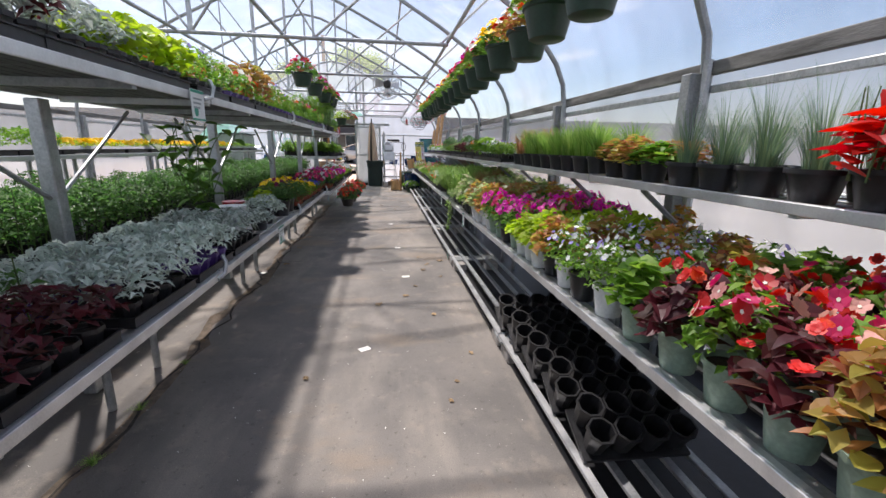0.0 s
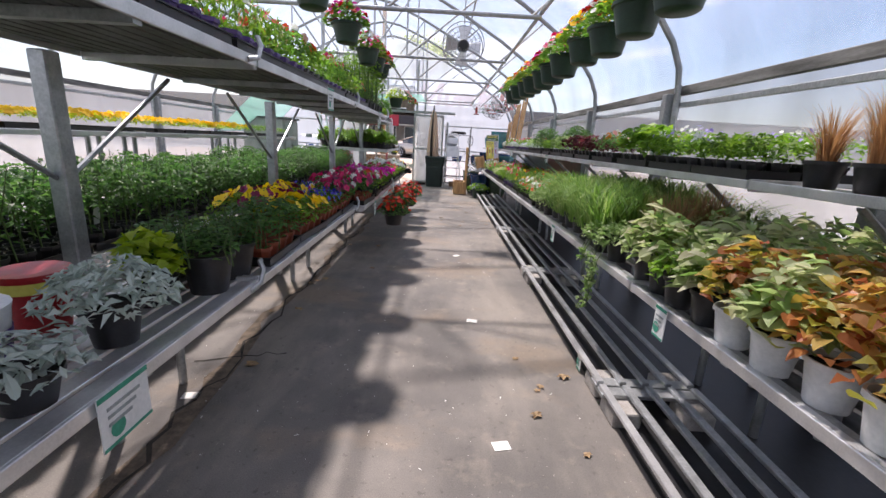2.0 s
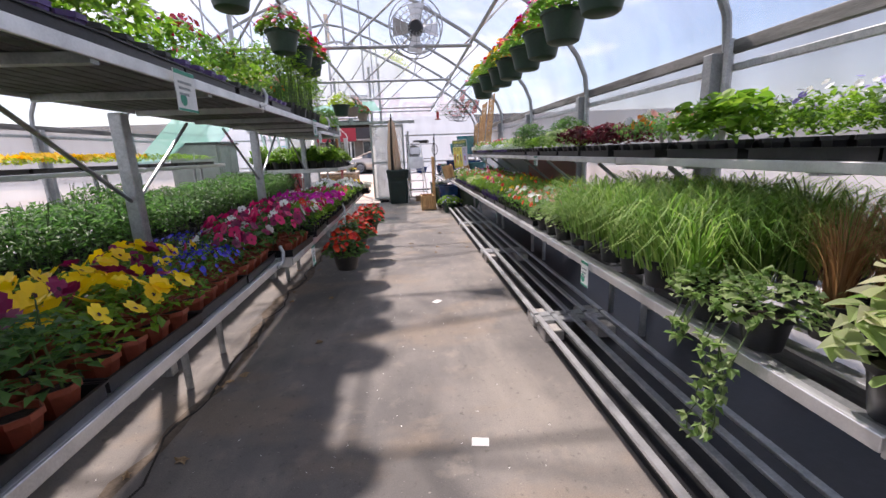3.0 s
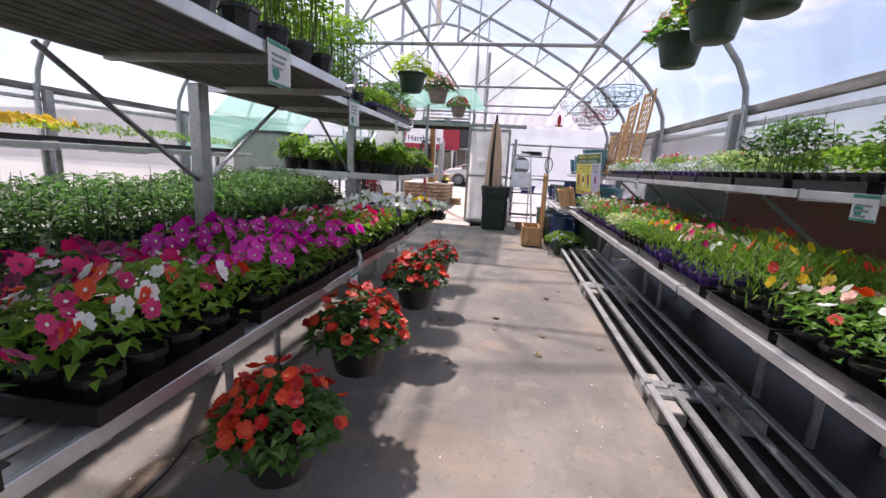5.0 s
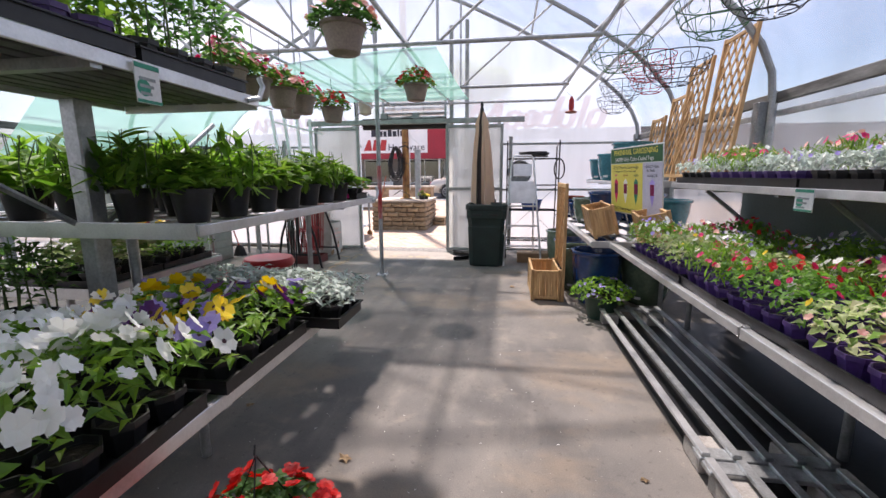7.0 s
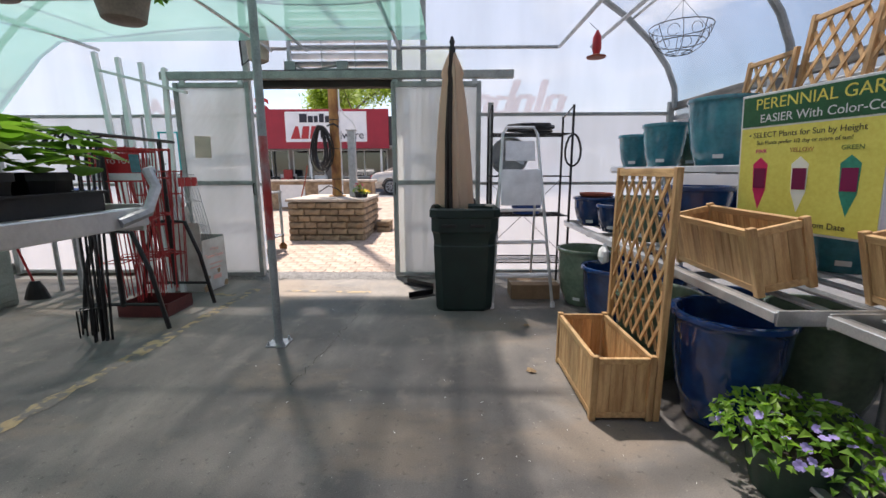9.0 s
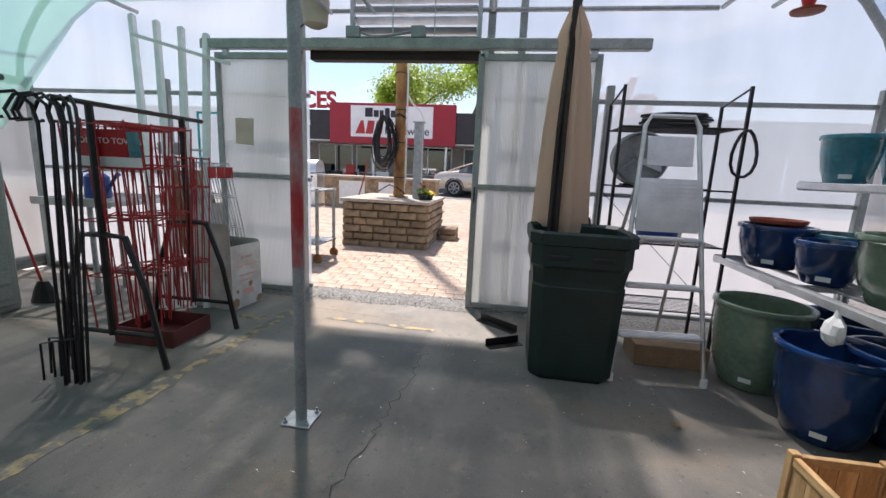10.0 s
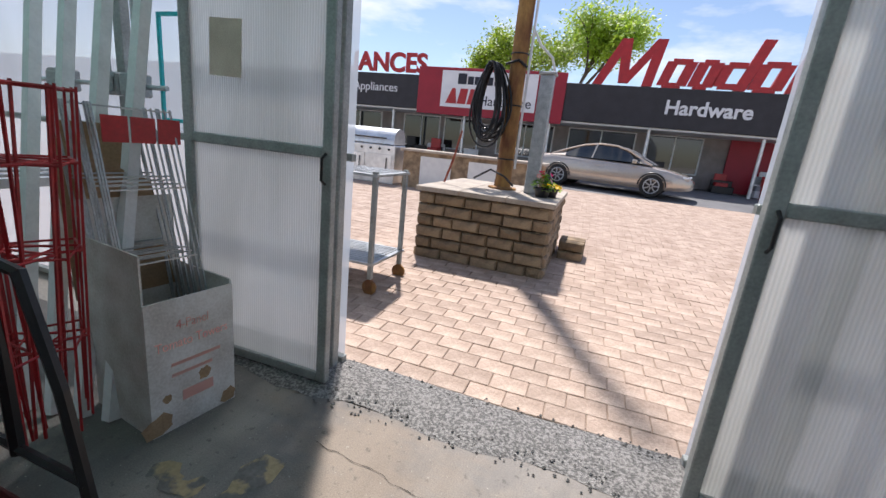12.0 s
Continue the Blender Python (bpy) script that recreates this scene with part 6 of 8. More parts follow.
for i, (x, y, rz) in enumerate(((1.30, 14.92, -4), (1.60, 14.20, -10))):
    t = thing("cedar_planter_box", "empty cedar planter box tipped on the bench", "planter", at=pose(x, y, BZ + 0.004, 0, -14, rz))
    planter_box(t, 0.26, 0.80 if i == 0 else 0.66, 0.32)

# lattice panels leaning on the side wall
for k, (y, hgt, w) in enumerate(((14.55, 1.42, 0.60), (15.2, 1.30, 0.55), (15.75, 1.05, 0.55), (16.3, 0.85, 0.5))):
    t = thing("garden_trellis", "tall cedar lattice panel leaning on the side wall", "trellis", "trellis panels", pose(2.36 - 0.05 * (k % 2), y, SZ + 0.004, 0, 6, 0))
    for yy in (0, w - 0.035):
        g = Geo()
        g.box(-0.016, yy, 0, 0.016, yy + 0.035, hgt, b=0.003)
        part("stile", g, M["cedar"], t)
    for z in (0.05, hgt - 0.05):
        g = Geo()
        g.box(-0.014, 0.036, z, 0.014, w - 0.036, z + 0.035, b=0.003)
        part("rail", g, M["cedar_y"], t)
    lattice("lattice", 0.036, w - 0.036, 0.09, hgt - 0.05, t, step=0.13, w=0.026)

# printed garden sign
t = thing("garden_sign", "yellow and green printed sign about perennial gardening", "sign", at=pose(1.62, 15.60, 1.04, 4, 0, -78) @ Matrix.Diagonal((1.08, 1, 1.08, 1)))
g = Geo()
g.box(0, -0.004, 0, 1.0, 0.004, 0.68, b=0.002)
part("board", g, M["card"], t)
for nm, a, mt in (("green_panel", (0.012, 0.52, 0.988, 0.668), "signgreen"), ("yellow_panel", (0.012, 0.012, 0.66, 0.512), "signyellow"), ("grey_panel", (0.668, 0.012, 0.988, 0.512), "lavender")):
    g = Geo()
    g.box(a[0], -0.0065, a[1], a[2], -0.0045, a[3])
    part(nm, g, M[mt], t)
up90 = pose(0, 0, 0, 90)
for body, x, z, sz, mt in (("PERENNIAL GARDENING", 0.50, 0.625, 0.075, "signyellow"), ("EASIER With Color-Coded Tags", 0.48, 0.555, 0.056, "card"), ("• SELECT Plants for Sun by Height", 0.32, 0.475, 0.038, "letters"),
                           ("Sun Plants prefer 1/2 day or more of sun!", 0.32, 0.437, 0.026, "letters"), ("• SELECT Plants by Bloom Date", 0.30, 0.05, 0.038, "letters"), ("PINK", 0.13, 0.395, 0.028, "pinktag"), ("YELLOW", 0.33, 0.395, 0.028, "terra_pot"), ("GREEN", 0.54, 0.395, 0.028, "signgreen"),
                           ("LAVENDER", 0.83, 0.39, 0.034, "letters"), ("• SELECT Plants", 0.82, 0.475, 0.036, "letters"), ("for Shade", 0.80, 0.44, 0.036, "letters")):
    text_part("lettering", body, sz, M[mt], t, pose(x, -0.0068, z) @ up90, 0.0006)
for x, c in ((0.13, "hotpink"), (0.33, "white"), (0.54, "mint"), (0.83, "lilac")):
    g = Geo()
    g.add([(x - 0.04, -0.0068, 0.33), (x + 0.04, -0.0068, 0.33), (x + 0.035, -0.0068, 0.20), (x, -0.0068, 0.10), (x - 0.035, -0.0068, 0.20), (x, -0.0068, 0.365)], [(5, 0, 4, 3, 2, 1)])
    part("tag_picture", g, M["mint"] if c == "mint" else F[c], t)
    g = Geo()
    g.box(x - 0.032, -0.0085, 0.21, x + 0.032, -0.0071, 0.31)
    part("photo", g, F["wine"], t)

# potted flower on the floor beside the rack
t = potted("green_low", 1.36, 14.68, 0.0, "green_pot", 0.19, 0.24, spread=2.1, tall=1.5)
tagged(t, "leafy green plant with violet flowers in a dark green pot", "potted plant")
b = blossoms(77, 0.62, 0.62, 0.2, 26, 0.022, 5, (0,), None, 0.7, True, 1.0).mesh("blossoms", [F["lilac"]])
part("blossoms", b, None, t, m=pose(0, 0, 0.22))


# wire baskets hung from the pipes, bird feeder
def wire_basket(x, y, z, mt, s=1.0):
    t = thing("wire_basket", "hanging scrollwork wire basket", "wire basket", "wire baskets", pose(x, y, z, 0, 0, PR.uniform(0, 90)))
    for r_, zz in ((0.24, 0.0), (0.19, -0.12), (0.10, -0.20)):
        g = Geo()
        g.tube([(s * r_ * math.cos(k * 0.349), s * r_ * math.sin(k * 0.349), s * zz) for k in range(19)], 0.004, 4, caps=False)
        part("hoop", g, M[mt], t)
    g = Geo()
    for k in range(8):
        a = k * 0.785
        g.tube([(s * q * math.cos(a + 0.35 * math.sin(9 * q)), s * q * math.sin(a + 0.35 * math.sin(9 * q)), s * zz) for q, zz in ((0.24, 0), (0.22, -0.06), (0.19, -0.12), (0.15, -0.17), (0.10, -0.2), (0.03, -0.21))], 0.003, 4)
        g.tube([(s * (0.215 * math.cos(a) + 0.045 * math.cos(j * 0.7) * -math.sin(a)), s * (0.215 * math.sin(a) + 0.045 * math.cos(j * 0.7) * math.cos(a)), s * (-0.065 + 0.045 * math.sin(j * 0.7))) for j in range(9)], 0.0025, 4)
    tagged(part("scroll_work", g, M[mt], t), kind="stuff")
    top = 2.80 - z
    for k in range(3):
        a = 2.09 * k
        g = Geo()
        g.tube([(s * 0.24 * math.cos(a), s * 0.24 * math.sin(a), 0), (0, 0, top)], 0.002, 4)
        part("chain", g, M["steel_dark"], t)
    return t


for i, (x, y, z) in enumerate(((1.56, 12.6, 2.42), (1.58, 13.2, 2.50), (1.58, 13.8, 2.34), (1.58, 14.5, 2.52), (1.60, 15.4, 2.48), (1.22, 14.0, 2.5), (1.9, 17.0, 2.58), (2.05, 15.9, 2.66))):
    wire_basket(x, y, z, ["steel_dark", "signgreen", "steel_dark", "red_wire"][i % 4], 1.0 if i < 6 else 1.05)
t = thing("bird_feeder", "small red glass hummingbird feeder hung from the pipe", "bird feeder", at=(1.36, 17.53, 2.50))
g = Geo()
g.lathe([(0.03, 0.0), (0.045, 0.05), (0.04, 0.16), (0.02, 0.2), (0.012, 0.22)], 12)
part("bottle", g, M["red"], t, smooth=True)
g = Geo()
g.lathe([(0.02, -0.05), (0.09, -0.035), (0.095, -0.02), (0.03, 0.0)], 14)
part("dish", g, M["terra_pot"], t, smooth=True)
g = Geo()
g.tube([(0, 0, 0.22), (-0.08, 0, 0.29)], 0.003, 4)
part("hanger", g, M["steel_dark"], t)

# ---- left of the door ----
t = thing("storage_shed", "sage grey plastic storage shed with louvred doors", "shed", at=(-5.85, 15.95, 0))
g = Geo()
g.box(0, 0, 0, 1.22, 1.3, 1.92, b=0.02)
part("body", g, M["shed"], t)
for k, yy in enumerate((0.05, 0.66)):
    g = Geo()
    g.box(1.221, yy, 0.06, 1.25, yy + 0.59, 1.84, b=0.008)
    dr = part("door", g, M["shed"], t)
    for i in range(13):
        g = Geo()
        g.box(1.251, yy + 0.05, 0.12 + 0.13 * i, 1.262, yy + 0.54, 0.23 + 0.13 * i, b=0.004)
        part("louver_panel", g, M["shed"], dr)
g = Geo()
g.tube([(1.252, 0.62, 0.95), (1.29, 0.62, 0.97), (1.29, 0.62, 1.13), (1.252, 0.62, 1.15)], 0.012, 7)
part("handle", g, M["shed_dark"], t, smooth=True)
g = Geo()
g.box(-0.05, -0.05, 1.921, 1.30, 1.35, 1.97, b=0.012)
part("roof", g, M["shed_dark"], t)


def a_stand(y, x=-2.97):
    t = thing("display_stand", "black steel A-frame display stand", "stand", "display stands", (x, y, 0))
    for s in (-1, 1):
        g = Geo()
        g.tube([(s * 0.38, 0, 0.0), (s * 0.28, 0, 0.52), (s * 0.16, 0, 0.86), (0, 0, 0.87)], 0.02, 6)
        part("leg", g, M["steel_dark"], t)
    g = Geo()
    g.tube([(-0.35, 0, 0.22), (0.35, 0, 0.22)], 0.016, 6)
    part("stretcher", g, M["steel_dark"], t)
    g = Geo()
    g.tube([(0, 0, 0.2), (0, 0, 1.66)], 0.022, 6)
    part("mast", g, M["steel_dark"], t)
    return t


a_stand(16.55)
a_stand(17.28)
t = thing("hanging_rail", "black rail across the two display stands", "rail", at=(-2.97, 16.35, 1.665))
g = Geo()
g.tube([(0, 0, 0), (0, 1.15, 0)], 0.016, 8)
part("bar", g, M["steel_dark"], t)
for k in range(7):
    t = thing("shepherd_hook", "black steel shepherd hook leaning on the stand", "garden hook", "shepherd hooks", pose(-2.90 - 0.035 * (k % 4) - 0.02 * (k // 4), 16.30 - 0.03 * (k // 3), 0, -3, 1, -20 + 12 * k))
    g = Geo()
    g.tube([(0, 0, 0), (0, 0, 1.52), (-0.02, 0, 1.62), (-0.08, 0, 1.68), (-0.15, 0, 1.66), (-0.19, 0, 1.58), (-0.17, 0, 1.53), (-0.13, 0, 1.54)], 0.010, 6)
    part("rod", g, M["steel_dark"], t, smooth=True)
    g = Geo()
    g.tube([(0, 0, 0.28), (-0.09, 0, 0.28), (-0.09, 0, 0.06)], 0.007, 5)
    part("foot_prong", g, M["steel_dark"], t)


def cage(x, y, z, rz, h, mt, label, lean=0.0, s=1.0):
    t = thing("tomato_cage", label, "plant cage", "tomato cages", pose(x, y, z, lean, 0, rz))
    w = 0.13 * s
    for k in range(4):
        a = k * math.pi / 2 + 0.785
        g = Geo()
        g.tube([(w * 0.8 * math.cos(a), w * 0.8 * math.sin(a), 0), (w * 1.4 * math.cos(a), w * 1.4 * math.sin(a), h)], 0.0055, 4)
        part("upright", g, M[mt], t)
    for q in (0.28, 0.55, 0.8, 0.99):
        g = Geo()
        rr = w * (0.8 + 0.6 * q)
        g.tube([(rr * math.cos(k * math.pi / 2 + 0.785), rr * math.sin(k * math.pi / 2 + 0.785), h * q) for k in range(5)], 0.005, 4)
        part("ring", g, M[mt], t)
    return t


for k in range(8):
    cage(-2.97 + 0.09 * (k % 3) - 0.08, 16.66 + 0.06 * k, 0.20 + 0.02 * (k % 2), 10 * k, 1.36, "red_wire", "red coated wire tomato cage hung on the stand")
for k in range(5):
    cage(-3.12 + 0.06 * (k % 2), 17.30 + 0.05 * k, 0.16, 17 * k, 1.22, "red_wire", "red coated wire tomato cage stacked by the stand", s=0.9)
t = thing("tomato_card", "printed tomato tower card tied to red cages", "sign", at=pose(-2.90, 16.60, 1.28, 6, 0, 10))
g = Geo()
g.box(-0.2, -0.003, 0, 0.2, 0.003, 0.24)
part("card", g, M["red"], t)
text_part("lettering", "TOMATO TOWER", 0.05, M["card"], t, pose(-0.0, -0.0035, 0.17) @ up90, 0.0006)
g = Geo()
g.box(-0.19, -0.005, 0.015, 0.19, -0.0035, 0.075)
part("white_strip", g, M["card"], t)
g = Geo()
g.box(0.12, -0.006, 0.08, 0.195, -0.0038, 0.23)
part("picture", g, M["teal_glaze"], t)
t = thing("tomato_tray", "dark red tray beneath the tomato cages", "tray", at=(-3.02, 17.02, 0))
g = Geo()
g.box(-0.24, -0.2, 0, 0.24, 0.2, 0.012, b=0.004)
part("base", g, M["redtray"], t)
for a in ((-0.24, -0.2, 0.013, 0.24, -0.19, 0.13), (-0.24, 0.19, 0.013, 0.24, 0.2, 0.13), (-0.24, -0.189, 0.013, -0.23, 0.189, 0.13), (0.23, -0.189, 0.013, 0.24, 0.189, 0.13)):
    g = Geo()
    g.box(*a, b=0.003)
    part("side", g, M["redtray"], t)

# white box of folded towers
t = thing("tower_box", "torn white cardboard box of folded wire tomato towers", "box", at=pose(-3.08, 17.88, 0.0, 0, 0, 82))
g = Geo()
for a in ((-0.19, -0.22, 0, 0.19, -0.212, 0.60), (-0.19, 0.212, 0, 0.19, 0.22, 0.95), (-0.19, -0.211, 0, -0.182, 0.211, 0.80), (0.182, -0.211, 0, 0.19, 0.211, 0.62)):
    g = Geo()
    g.box(*a)
    part("carton_side", g, M["whiteboard"], t)
g = Geo()
g.box(-0.18, -0.21, 0, 0.18, 0.21, 0.01)
part("carton_base", g, M["whiteboard"], t)
g = Geo()
g.add([(-0.181, 0.21, 0.5), (0.181, 0.21, 0.5), (0.1, 0.215, 1.02), (-0.181, 0.215, 1.15)], [(0, 1, 2, 3)])
part("flap", g, M["brownboard"], t, "torn brown inner flap")
for body, z, sz in (("4-Panel", 0.48, 0.06), ("Tomato Towers", 0.40, 0.06)):
    text_part("lettering", body, sz, F["blush"], t, pose(0.0, -0.2208, z) @ up90, 0.0005, squeeze=0.8)
for a in ((-0.10, 0.30, 0.12, 0.315), (-0.10, 0.25, 0.08, 0.265), (-0.06, 0.12, 0.08, 0.17)):
    g = Geo()
    g.box(a[0], -0.2215, a[1], a[2], -0.2205, a[3])
    part("print_bar", g, F["blush"], t)
rk = random.Random(17)
for x, z, rr in ((-0.17, 0.05, 0.07), (0.04, 0.21, 0.035), (0.15, 0.03, 0.05), (-0.12, 0.16, 0.025)):
    g = Geo()
    g.add([(x + rr * rk.uniform(0.5, 1.1) * math.cos(k * 0.571), -0.2209, max(0.004, z + rr * rk.uniform(0.5, 1.1) * math.sin(k * 0.571))) for k in range(11)], [tuple(range(11))])
    part("dirt_stain", g, M["brownboard"], t, "brown water stain")
for k in range(11):
    g = Geo()
    y, dx = -0.17 + 0.033 * k, 0.004 * (k % 3)
    for sx in (-1, 1):
        g.tube([(sx * (0.165 - dx), y, 0.03), (sx * (0.155 - dx) - 0.02, y + 0.10, 0.75), (sx * (0.14 - dx) - 0.05, y + 0.19, 1.34)], 0.0045, 4)
    for z in (0.72 + 0.012 * (k % 3), 1.02 + 0.012 * (k % 4), 1.33):
        q = y + 0.137 * z
        w = 0.155 - 0.012 * z
        o = -0.034 * z
        g.tube([(o - w, q, z), (o + w, q, z)], 0.0045, 4)
    part("wire_tower", g, M["galv"], t)
g = Geo()
g.box(-0.17, 0.222, 0.5, 0.13, 0.227, 1.28, m=pose(-0.02, 0.05, 0, -5))
part("backing_board", g, M["brownboard"], t, "brown cardboard backing")

for k in range(3):
    g = Geo()
    g.box(-0.17 + 0.1 * k, -0.12, 1.20, -0.08 + 0.1 * k, -0.115, 1.30)
    part("header_card", g, M["red"], t, "red printed header card", m=pose(0, 0.12, 0))

# white trellis posts, leaning
for k in range(4):
    x0, x1 = -3.82 + 0.12 * k, -4.30 + 0.27 * k
    t = thing("white_post", "white vinyl post leaning against the end wall", "post", "white posts", (0, 0, 0))
    g = Geo()
    a, b = Vector((x0 + 0.3, 17.55 + 0.04 * k, 0.0)), Vector((x1, 18.3, 2.75 - 0.06 * k))
    g.tube([a, b], 0.035, 4)
    part("shaft", g, M["white"], t)
t = thing("white_rail", "white vinyl rail across the leaning posts", "rail", at=(0, 0, 0))
g = Geo()
g.tube([(-4.15, 18.12, 2.52), (-3.2, 18.22, 2.28)], 0.022, 4)
part("shaft", g, M["white"], t)

# side table with blue can behind the shed
t = bench("pot_table", "low metal table stacked with black pots", -4.75, -3.9, 17.5, 18.3, 0.95, -1, slats=5)
t = thing("watering_can", "blue plastic watering can on the table", "watering can", at=(-4.35, 17.8, 0.955))
g = Geo()
g.lathe([(0.1, 0), (0.11, 0.02), (0.1, 0.2), (0.07, 0.23), (0.06, 0.23)], 16)
part("body", g, M["bluebox"], t, smooth=True)
g = Geo()
g.tube([(0.09, 0, 0.06), (0.2, 0, 0.2), (0.24, 0, 0.24)], [0.022, 0.014, 0.025], 8)
part("spout", g, M["bluebox"], t, smooth=True)
g = Geo()
g.tube([(-0.09, 0, 0.06), (-0.17, 0, 0.12), (-0.16, 0, 0.24), (-0.05, 0, 0.26)], 0.011, 7)
part("handle", g, M["bluebox"], t, smooth=True)

# red stools
for x, y in ((-1.95, 14.0), (-1.85, 13.3)):
    t = thing("red_stool", "round red enamel stool with steel legs", "stool", "red stools", (x, y, 0))
    g = Geo()
    g.lathe([(0.0, 0.60), (0.2, 0.60), (0.235, 0.62), (0.24, 0.66), (0.22, 0.695), (0.0, 0.70)], 22)
    part("seat", g, M["red"], t, smooth=True)
    for k in range(4):
        a = k * 1.571 + 0.6
        g = Geo()
        g.tube([(0.2 * math.cos(a), 0.2 * math.sin(a), 0), (0.16 * math.cos(a), 0.16 * math.sin(a), 0.60)], 0.013, 7)
        part("leg", g, M["galv"], t, smooth=True)
    g = Geo()
    g.tube([(0.19 * math.cos(k * 0.524), 0.19 * math.sin(k * 0.524), 0.25) for k in range(13)], 0.009, 6)
    part("foot_ring", g, M["galv"], t)

# green shade cloth under the roof corner
g = Geo()
nx, ny = 22, 10
for i in range(nx):
    for j in range(ny):
        u, v = i / (nx - 1), j / (ny - 1)
        x = LW + 0.15 + u * 5.55
        y = 14.5 + v * 3.7
        base = 2.70 - 0.10 * math.sin(u * 9.0) * math.sin(v * 3.1) - 0.16 * math.sin(math.pi * u) ** 2 * (1 - v) + 0.14 * v
        if u < 0.22:
            base -= (0.22 - u) / 0.22 * 1.25
        g.v.append((x, y, base))
for i in range(nx - 1):
    for j in range(ny - 1):
        a = i * ny + j
        g.f.append((a, a + ny, a + ny + 1, a + 1))
        g.m.append(0)
t = solo("shade_cloth", g, M["shade"], "sagging green shade cloth tied under the roof", "shade cloth", smooth=True)

# black angle bars on the floor by the door
for x, y, rz, L in ((-0.48, 17.92, -38, 0.42), (-0.40, 17.50, 30, 0.30)):
    t = thing("angle_bar", "short black steel angle bar lying on the floor", "metal bar", "angle bars", pose(x, y, 0, 0, 0, rz))
    g = Geo()
    g.box(-L / 2, -0.04, 0, L / 2, 0.04, 0.006)
    g.box(-L / 2, 0.034, 0.006, L / 2, 0.04, 0.06)
    part("bar", g, M["steel_dark"], t)

# electrical boxes and cable over the door
t = thing("motor_box", "white fan motor housing with cable above the door", "motor", at=(-2.35, 18.3, 2.62))
g = Geo()
g.lathe([(0.05, 0), (0.11, 0.03), (0.13, 0.22), (0.10, 0.42), (0.04, 0.5)], 12)
part("housing", g, M["canvas"], t, smooth=True)
g = Geo()
g.tube([(-0.1, 0, 0.05), (-0.2, 0, -0.02), (-0.22, 0.02, 0.25), (-0.18, 0.05, 0.4)], 0.012, 6)
part("cable", g, M["steel_dark"], t, smooth=True)
t = thing("junction_box", "grey electrical box with conduit above the door", "electrical box", at=(-2.05, 18.28, 2.54))
for x in (0.0, 0.62):
    g = Geo()
    g.box(x, 0, 0, x + 0.13, 0.06, 0.1, b=0.005)
    part("box", g, M["greypost"], t)
g = Geo()
g.tube([(0.13, 0.03, 0.05), (0.25, 0.02, 0.01), (0.4, 0.02, -0.005 + 0.02), (0.62, 0.03, 0.05)], 0.011, 6)
part("conduit", g, M["greypost"], t, smooth=True)

# electrical boxes with conduit on the end wall
t = thing("outlet_boxes", "row of grey weatherproof outlet boxes with conduits on the end wall", "electrical box", at=(0, 18.50, 0))
for x, w in ((-4.62, 0.20), (-4.16, 0.17), (-3.97, 0.17)):
    g = Geo()
    g.box(x - w / 2, -0.08, 1.40, x + w / 2, 0.0, 1.53, b=0.01)
    part("box", g, M["greypost"], t)
    g = Geo()
    g.box(x - w / 2 + 0.02, -0.095, 1.42, x + w / 2 - 0.02, -0.081, 1.51, b=0.005)
    part("cover", g, M["greypost"], t)
for x in (-4.2, -3.95):
    g = Geo()
    g.tube([(x, -0.04, 1.53), (x, -0.04, 2.05)], 0.016, 8)
    part("conduit", g, M["galv"], t, smooth=True)
g = Geo()
g.tube([(-4.9, -0.04, 1.46), (-3.72, -0.04, 1.46)], 0.014, 8)
part("conduit", g, M["galv"], t, smooth=True)
t = thing("wall_hanger", "thin blue plastic hanger on the end wall", "hanger", at=(-3.78, 18.46, 1.28))
for a in ((0, 0, 0, 0.02, 0.02, 0.58), (0.24, 0, 0, 0.26, 0.02, 0.58), (0.021, 0, 0, 0.239, 0.02, 0.02), (0.021, 0, 0.56, 0.239, 0.02, 0.58)):
    g = Geo()
    g.box(*a, b=0.003)
    part("bar", g, M["cyan"], t)
g = Geo()
g.box(-0.10, -0.001, -0.13, 0.10, 0.001, 0.13)
solo("door_notice", g, M["canvas"], "sun bleached paper notice taped on the door panel", "notice", m=pose(-3.13, 18.312, 1.66, 0, 2, 0))
t = thing("push_broom", "red handled broom leaning by the shed", "broom", at=pose(-4.62, 17.42, 0, 0, 0, 10))
g = Geo()
g.tube([(0, 0, 0.14), (-0.28, 0.05, 1.1)], 0.012, 7)
part("handle", g, M["red"], t, smooth=True)
g = Geo()
g.lathe([(0.05, 0.2), (0.09, 0.12), (0.13, 0.0)], 10, sy=0.4)
part("bristles", g, M["steel_dark"], t)

# empty pot trays on the rack
for k in range(5):
    t = thing("empty_pot_tray", "black tray of empty square pots tipped on the rack", "pot tray", "empty pot trays", pose(1.60, 1.05 + 0.36 * k, 0.145, 24, 0, PR.uniform(-4, 4)))
    g = Geo()
    g.box(-0.27, 0.0, 0, 0.27, 0.27, 0.02, b=0.004)
    part("tray", g, M["black"], t)
    for i in range(4):
        for j in range(2):
            g = Geo()
            g.lathe([(0.045, 0.0), (0.06, 0.13), (0.066, 0.13), (0.066, 0.145), (0.056, 0.145), (0.042, 0.01)], 8, square=0.7)
            part("pot", g, M["black_pot"], t, m=pose(-0.2 + 0.134 * i, 0.07 + 0.134 * j, 0.02))
